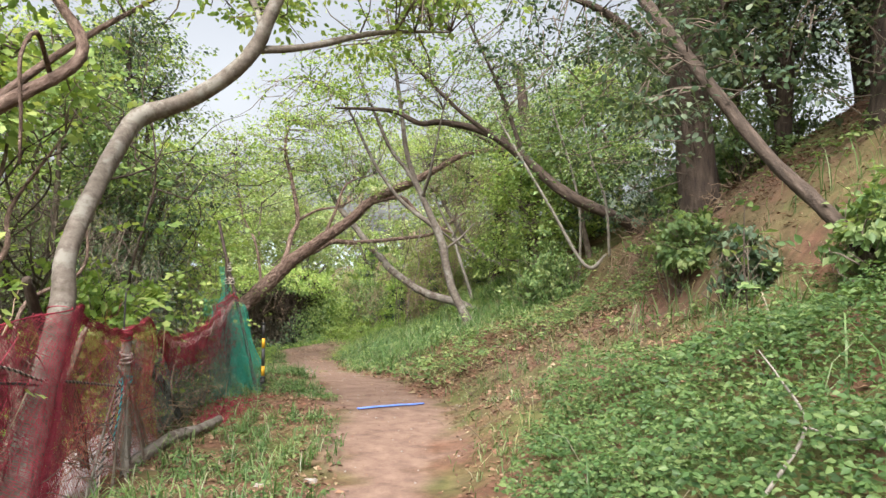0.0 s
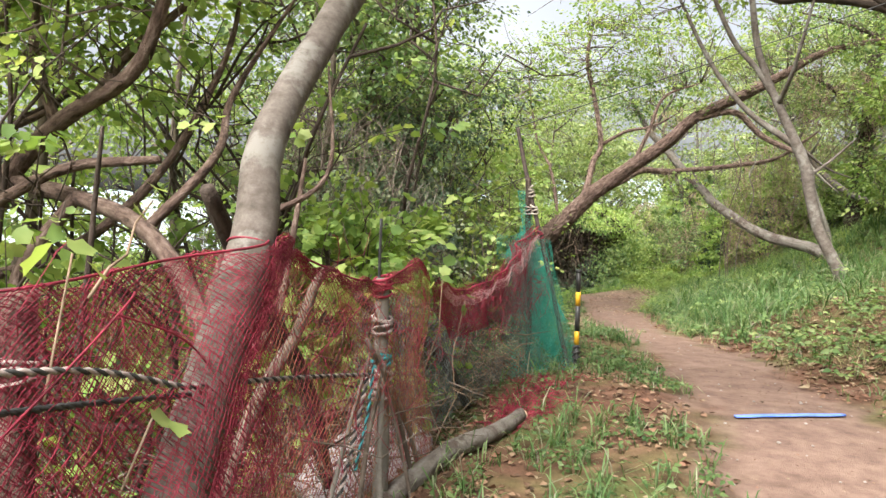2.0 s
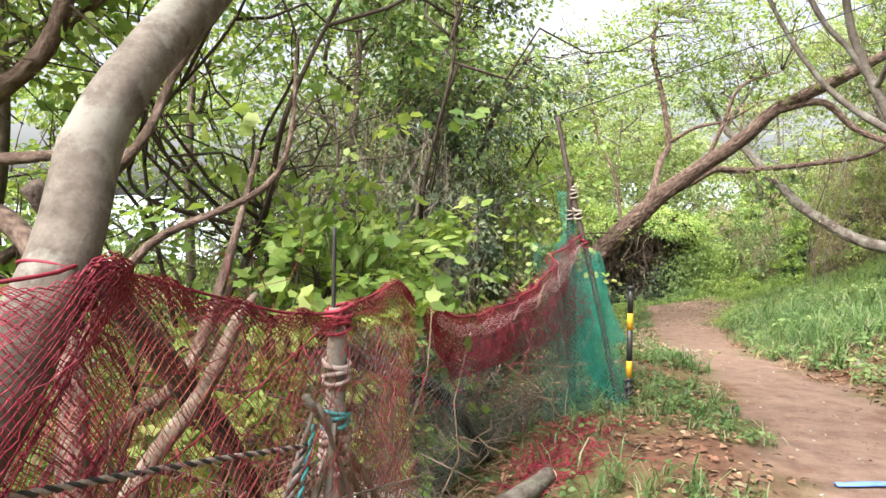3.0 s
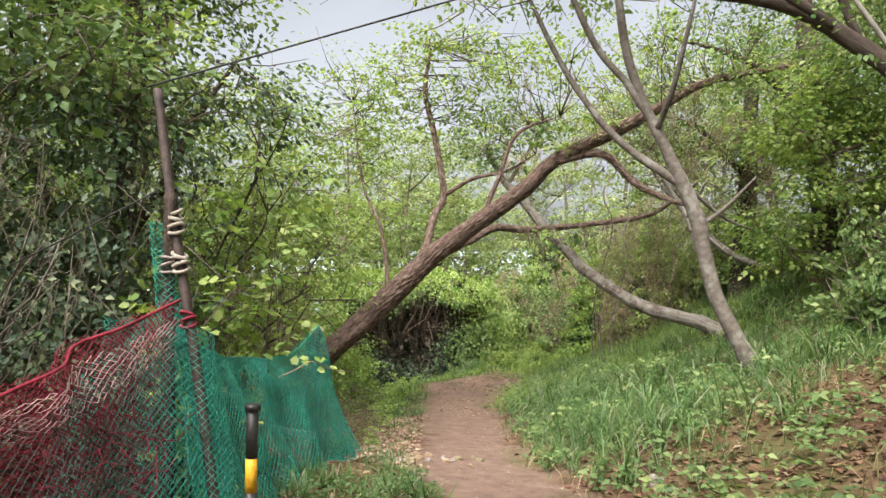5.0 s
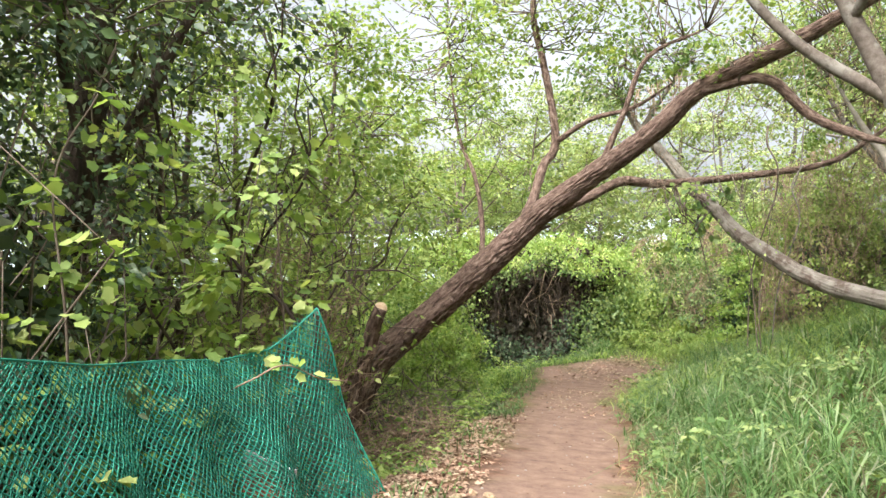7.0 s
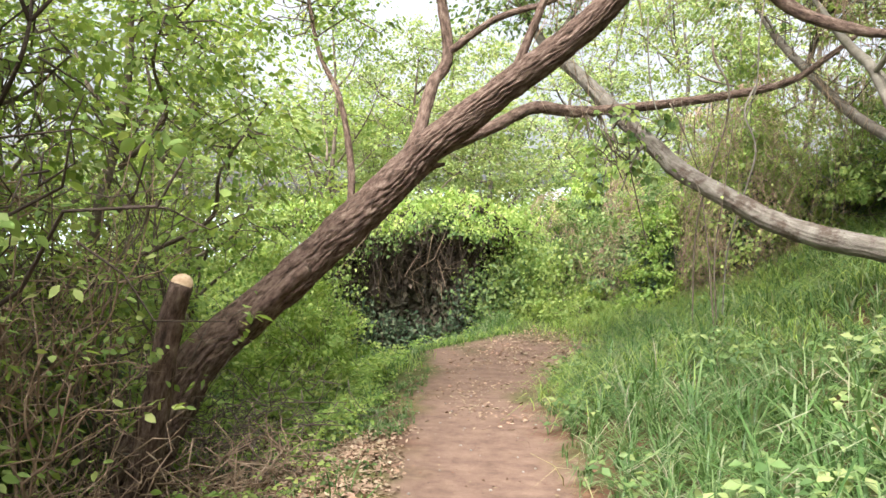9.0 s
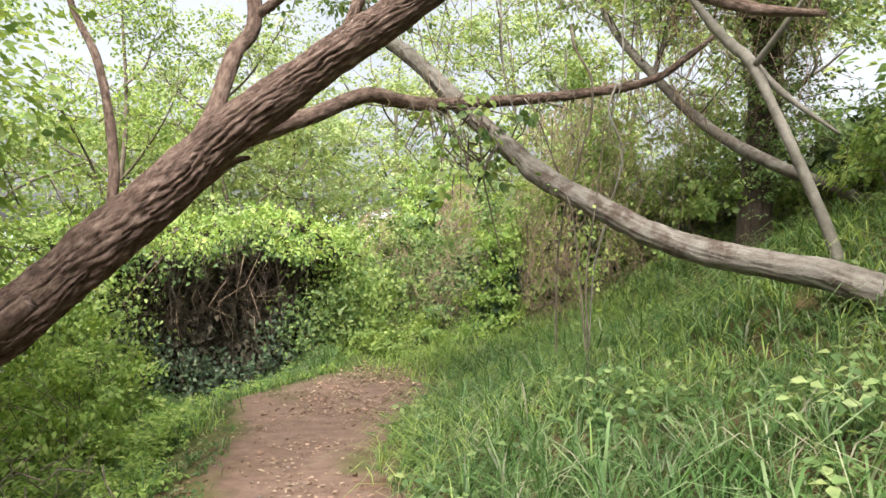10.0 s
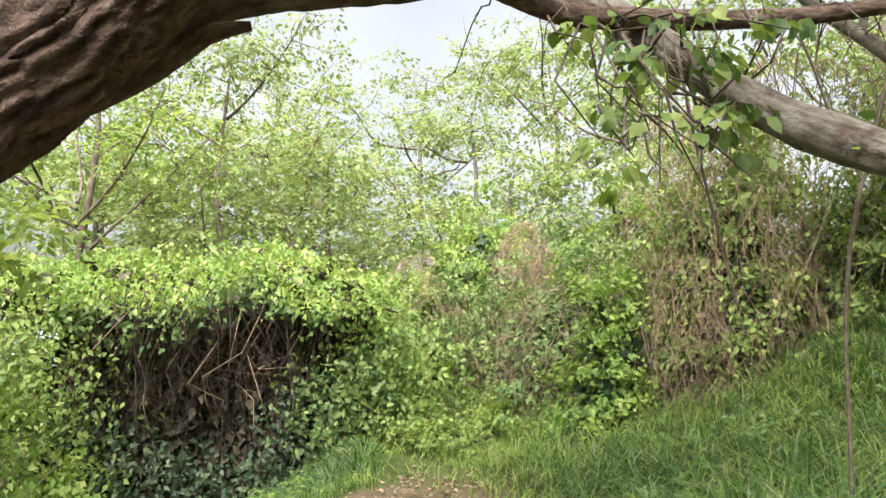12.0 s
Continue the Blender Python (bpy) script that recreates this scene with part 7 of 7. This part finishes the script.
DW = "dark wood above the bank"
for k, (x, y, h, sp) in enumerate([(6.6, 5.4, 5.0, 2.0), (6.4, 9.0, 5.5, 2.2), (8.4, 8.4, 6.5, 2.6), (5.2, 7.9, 5.0, 1.6), (6.2, 10.6, 6.0, 1.8), (4.6, 9.8, 4.5, 1.2), (8.2, 13.0, 6.0, 2.6), (6.8, 11.5, 6.5, 2.5), (7.0, 6.0, 6.5, 2.6), (5.6, 13.8, 5.5, 2.0)]):
    auto_tree("wood_tree", "dense dark green tree above the bank", (x, y), h, sp, (-0.5, 0.0), LEAF_DARK, 640 + k, 125, 72, 0.09, 0.1, BARK_DARK, low=0.2, group=DW)


def dry_mound(name, label, c, r, n, seed):
    """A mat of dry brown vine stems draped over a bush."""
    rng = np.random.default_rng(seed)
    u = unit(rng.normal(size=(n, 3)))
    u[:, 2] = np.abs(u[:, 2])
    u[:, 1] = -np.abs(u[:, 1])
    A = np.array(c) + u * np.array(r)
    v = unit(u + rng.normal(size=(n, 3)) * 0.22 + (0, 0, -0.25))
    B = np.array(c) + v * np.array(r) * 1.02
    B[:, 2] = np.minimum(B[:, 2], A[:, 2] - 0.05)
    return single(name, twigs(A, B, rng, 0.0035, 0.002, 0.25, 5, 3), VINE_DEAD, label, "vine", kind="stuff")


dry_mound("dry_vine_mat", "dry brown vine stems draped over the thicket", (-1.5, 27.4, 0.3), (1.1, 0.9, 1.35), 800, 651)
dry_mound("dry_vine_mat", "dry brown vine stems draped over the thicket", (-1.5, 25.6, -0.6), (1.4, 1.3, 1.7), 500, 652)
dry_mound("dry_vine_mat", "dry brown vine stems hanging over the bush", (-0.2, 23.9, -0.2), (1.02, 0.95, 3.0), 420, 653)
dry_mound("dry_vine_mat", "dry vine stems on the canopy", (-4.6, 26.2, -0.6), (0.9, 1.0, 1.5), 350, 654)
dry_mound("dry_vine_mat", "pinkish-brown dry vine stems heaped on the thicket", (-2.07, 27.2, 0.5), (0.55, 0.6, 1.6), 700, 655)
dry_mound("dry_vine_mat", "dry brown vines over a sunken bush", (-3.7, 27.2, 0.2), (0.7, 0.6, 1.4), 420, 656)
dry_mound("dry_vine_mat", "dark brown vine tangle above the grass", (-0.8, 23.3, -0.1), (0.4, 0.4, 1.4), 200, 657)
bush("bramble_bush", "deep green vine bush in a dip of the thicket", (-3.4, 25.6, -0.8), (0.75, 0.6, 1.5), LEAF_MID, 314, 7000, 0.08, TH, lump=0.5)
bush("bramble_bush", "rounded bright bush topping the thicket", (-2.7, 28.2, 0.6), (0.95, 0.8, 2.1), LEAF_YELLOW, 315, 7000, 0.09, TH, lump=0.4)

bush("bramble_bush", "yellow-green scrub beyond the leaning tree", (-5.7, 18.9, -1.1), (0.8, 0.8, 0.95), LEAF_YELLOW, 316, 5200, 0.065, TH, lump=0.6)
bush("bramble_bush", "yellow-green scrub beyond the leaning tree", (-6.6, 21.3, -1.2), (0.9, 0.9, 1.1), LEAF_YELLOW, 317, 5600, 0.07, TH, lump=0.6)


def liana(points, r, seed):
    top = thing("liana", "thin grey woody vine hanging from the low limb", "vine", "lianas over the path")
    part("stem", tube(points, np.linspace(r, r * 0.6, len(points)), 7, 0.05, 0.12, seed=seed), TWIG_GREY if seed % 2 else TWIG, top)
    return top


for k, (pts, r) in enumerate([
        ([(-1.05, 19.85, 3.0), (-1.05, 19.6, 2.71), (-0.92, 19.5, 2.4), (-0.93, 19.5, 2.03), (-1.02, 19.5, 1.72), (-1.22, 19.5, 0.9), (-1.25, 19.5, -0.2)], 0.014),
        ([(-1.74, 19.6, 3.2), (-1.74, 19.5, 2.92), (-1.72, 19.5, 2.54), (-1.67, 19.5, 2.26), (-1.55, 19.5, 1.95)], 0.01),
        ([(-1.5, 19.85, 2.3), (-1.41, 19.5, 2.06), (-1.26, 19.5, 1.65), (-1.12, 19.5, 1.31)], 0.009),
        ([(-0.6, 19.9, 2.45), (-0.74, 19.6, 2.13), (-0.64, 19.5, 1.72), (-0.76, 19.5, 1.21), (-0.9, 19.5, 0.66), (-0.95, 19.5, -0.1)], 0.012),
        ([(-1.95, 19.65, 2.1), (-1.91, 19.5, 1.55), (-1.84, 19.5, 1.21), (-1.73, 19.5, 0.73)], 0.009),
        ([(-0.55, 19.7, 3.3), (-0.61, 19.6, 2.92), (-0.64, 19.5, 2.41), (-0.74, 19.5, 2.06)], 0.011)]):
    liana(pts, r, 700 + k)


def bough_shrub(name, label, base, height, spread, seed, stems=5, r=0.028, leaf=None, ln=0.07, per=6, lobed=True, bark=None, group="", tip=1.0, clump=0.2):
    """Several crooked stems from one foot, branching twice, with loose leaves at the twig ends."""
    rng = np.random.default_rng(seed)
    top = thing(name, label, "shrub", group)
    foot = np.array([base[0], base[1], float(ground_z(base[0], base[1])) - 0.08])
    starts, ends, tips, r2 = [], [], [], []
    for k in range(stems):
        a = 2 * math.pi * (k + rng.uniform(-0.3, 0.3)) / stems
        reach = spread * rng.uniform(0.4, 1.0)
        e = foot + np.array([math.cos(a) * reach, math.sin(a) * reach, height * rng.uniform(0.7, 1.0)])
        P = bent(foot + np.array([math.cos(a), math.sin(a), 0]) * 0.12, e, rng, 0.1, 6)
        rr = r * rng.uniform(0.6, 1.1)
        part("stem", tube(P, np.linspace(rr, rr * 0.3, 6), 9, 0.07, 0.1, seed=seed + k), bark or TWIG, top)
        C, _ = smooth_line(P, [1] * 6, 0.08)
        for _ in range(7):
            i = int(len(C) * rng.uniform(0.3, 0.98))
            d = unit(unit(C[min(i + 2, len(C) - 1)] - C[max(i - 2, 0)]) + rng.normal(size=3) * 0.7)
            q = C[i] + d * height * rng.uniform(0.15, 0.34)
            starts.append(C[i])
            ends.append(q)
            for _ in range(4):
                m = C[i] + (q - C[i]) * rng.uniform(0.4, 1.0)
                w = m + unit(d + rng.normal(size=3) * 0.8) * height * rng.uniform(0.06, 0.16)
                r2.append((m, w))
                tips.append(w)
    S, E, tips = np.array(starts), np.array(ends), np.array(tips)
    ok = clear_of_walk(E)
    tagged(part("branch_work", twigs(S[ok], E[ok], rng, r * 0.36, r * 0.14, 0.12, 5, 5), bark or TWIG, top), kind="stuff")
    A, B = np.array([q[0] for q in r2]), np.array([q[1] for q in r2])
    ok = clear_of_walk(B)
    tagged(part("twig_work", twigs(A[ok], B[ok], rng, r * 0.16, r * 0.07, 0.15, 4, 4), bark or TWIG, top), kind="stuff")
    keep = clear_of_walk(tips) & (rng.uniform(0, 1, len(tips)) < tip)
    if leaf and keep.any():
        tagged(part("foliage", clumps(tips[keep], clump, per, ln, rng, 0.5, 0.3, lobed), leaf, top), kind="stuff")
    return top


BS = "branchy shrubs below the path"
bough_shrub("twiggy_shrub", "half-bare shrub with grey crooked branches behind the fence", (-5.0, 9.3), 3.0, 1.5, 801, 8, 0.03, LEAF_MID, 0.05, 6, False, TWIG_GREY, BS, 0.5)
bough_shrub("twiggy_shrub", "half-bare shrub with grey crooked branches behind the fence", (-4.5, 7.9), 2.4, 1.1, 802, 7, 0.024, LEAF_MID, 0.05, 6, False, TWIG_GREY, BS, 0.4)
bough_shrub("thin_tree", "slim dark tree with broad spring-green leaves", (-4.3, 6.9), 4.4, 1.6, 803, 4, 0.036, LEAF_BRIGHT, 0.085, 7, True, BARK_DARK, BS, 0.45, 0.24)
bough_shrub("thin_tree", "slim dark tree with broad spring-green leaves", (-4.7, 8.4), 4.6, 1.5, 804, 4, 0.034, LEAF_BRIGHT, 0.085, 7, True, BARK_DARK, BS, 0.45, 0.24)
bough_shrub("thin_tree", "slim dark tree with broad spring-green leaves", (-4.0, 5.4), 3.6, 1.2, 805, 4, 0.03, LEAF_YELLOW, 0.085, 7, True, BARK_DARK, BS, 0.7, 0.24)
bough_shrub("maple_shrub", "bright broad-leaved shrub behind the red net", (-3.4, 7.3), 1.55, 0.7, 806, 8, 0.014, LEAF_YELLOW, 0.072, 12, True, TWIG, BS, 0.7, 0.16)
bough_shrub("maple_shrub", "bright broad-leaved shrub behind the teal net", (-4.35, 11.7), 2.2, 0.65, 808, 6, 0.018, LEAF_YELLOW, 0.075, 9, True, TWIG, BS, 0.9, 0.17)
bough_shrub("brown_thicket", "upright brown stems with sparse leaves by the stump", (-5.35, 14.6), 2.6, 0.9, 809, 12, 0.016, LEAF_BRIGHT, 0.06, 5, False, VINE_DEAD, BS, 0.35)
bough_shrub("brown_thicket", "upright brown stems with sparse leaves by the stump", (-5.7, 15.6), 3.0, 1.1, 810, 12, 0.018, LEAF_BRIGHT, 0.06, 5, False, TWIG, BS, 0.8)
bough_shrub("brown_thicket", "upright brown stems with sparse leaves by the net", (-4.6, 13.6), 1.6, 0.8, 811, 10, 0.013, LEAF_BRIGHT, 0.06, 5, False, VINE_DEAD, BS, 0.35)
bough_shrub("thin_tree", "slim dark tree with dense green leaves below the path", (-5.6, 13.4), 4.6, 1.5, 812, 5, 0.034, LEAF_BRIGHT, 0.075, 9, False, BARK_DARK, BS, 1.0, 0.26)
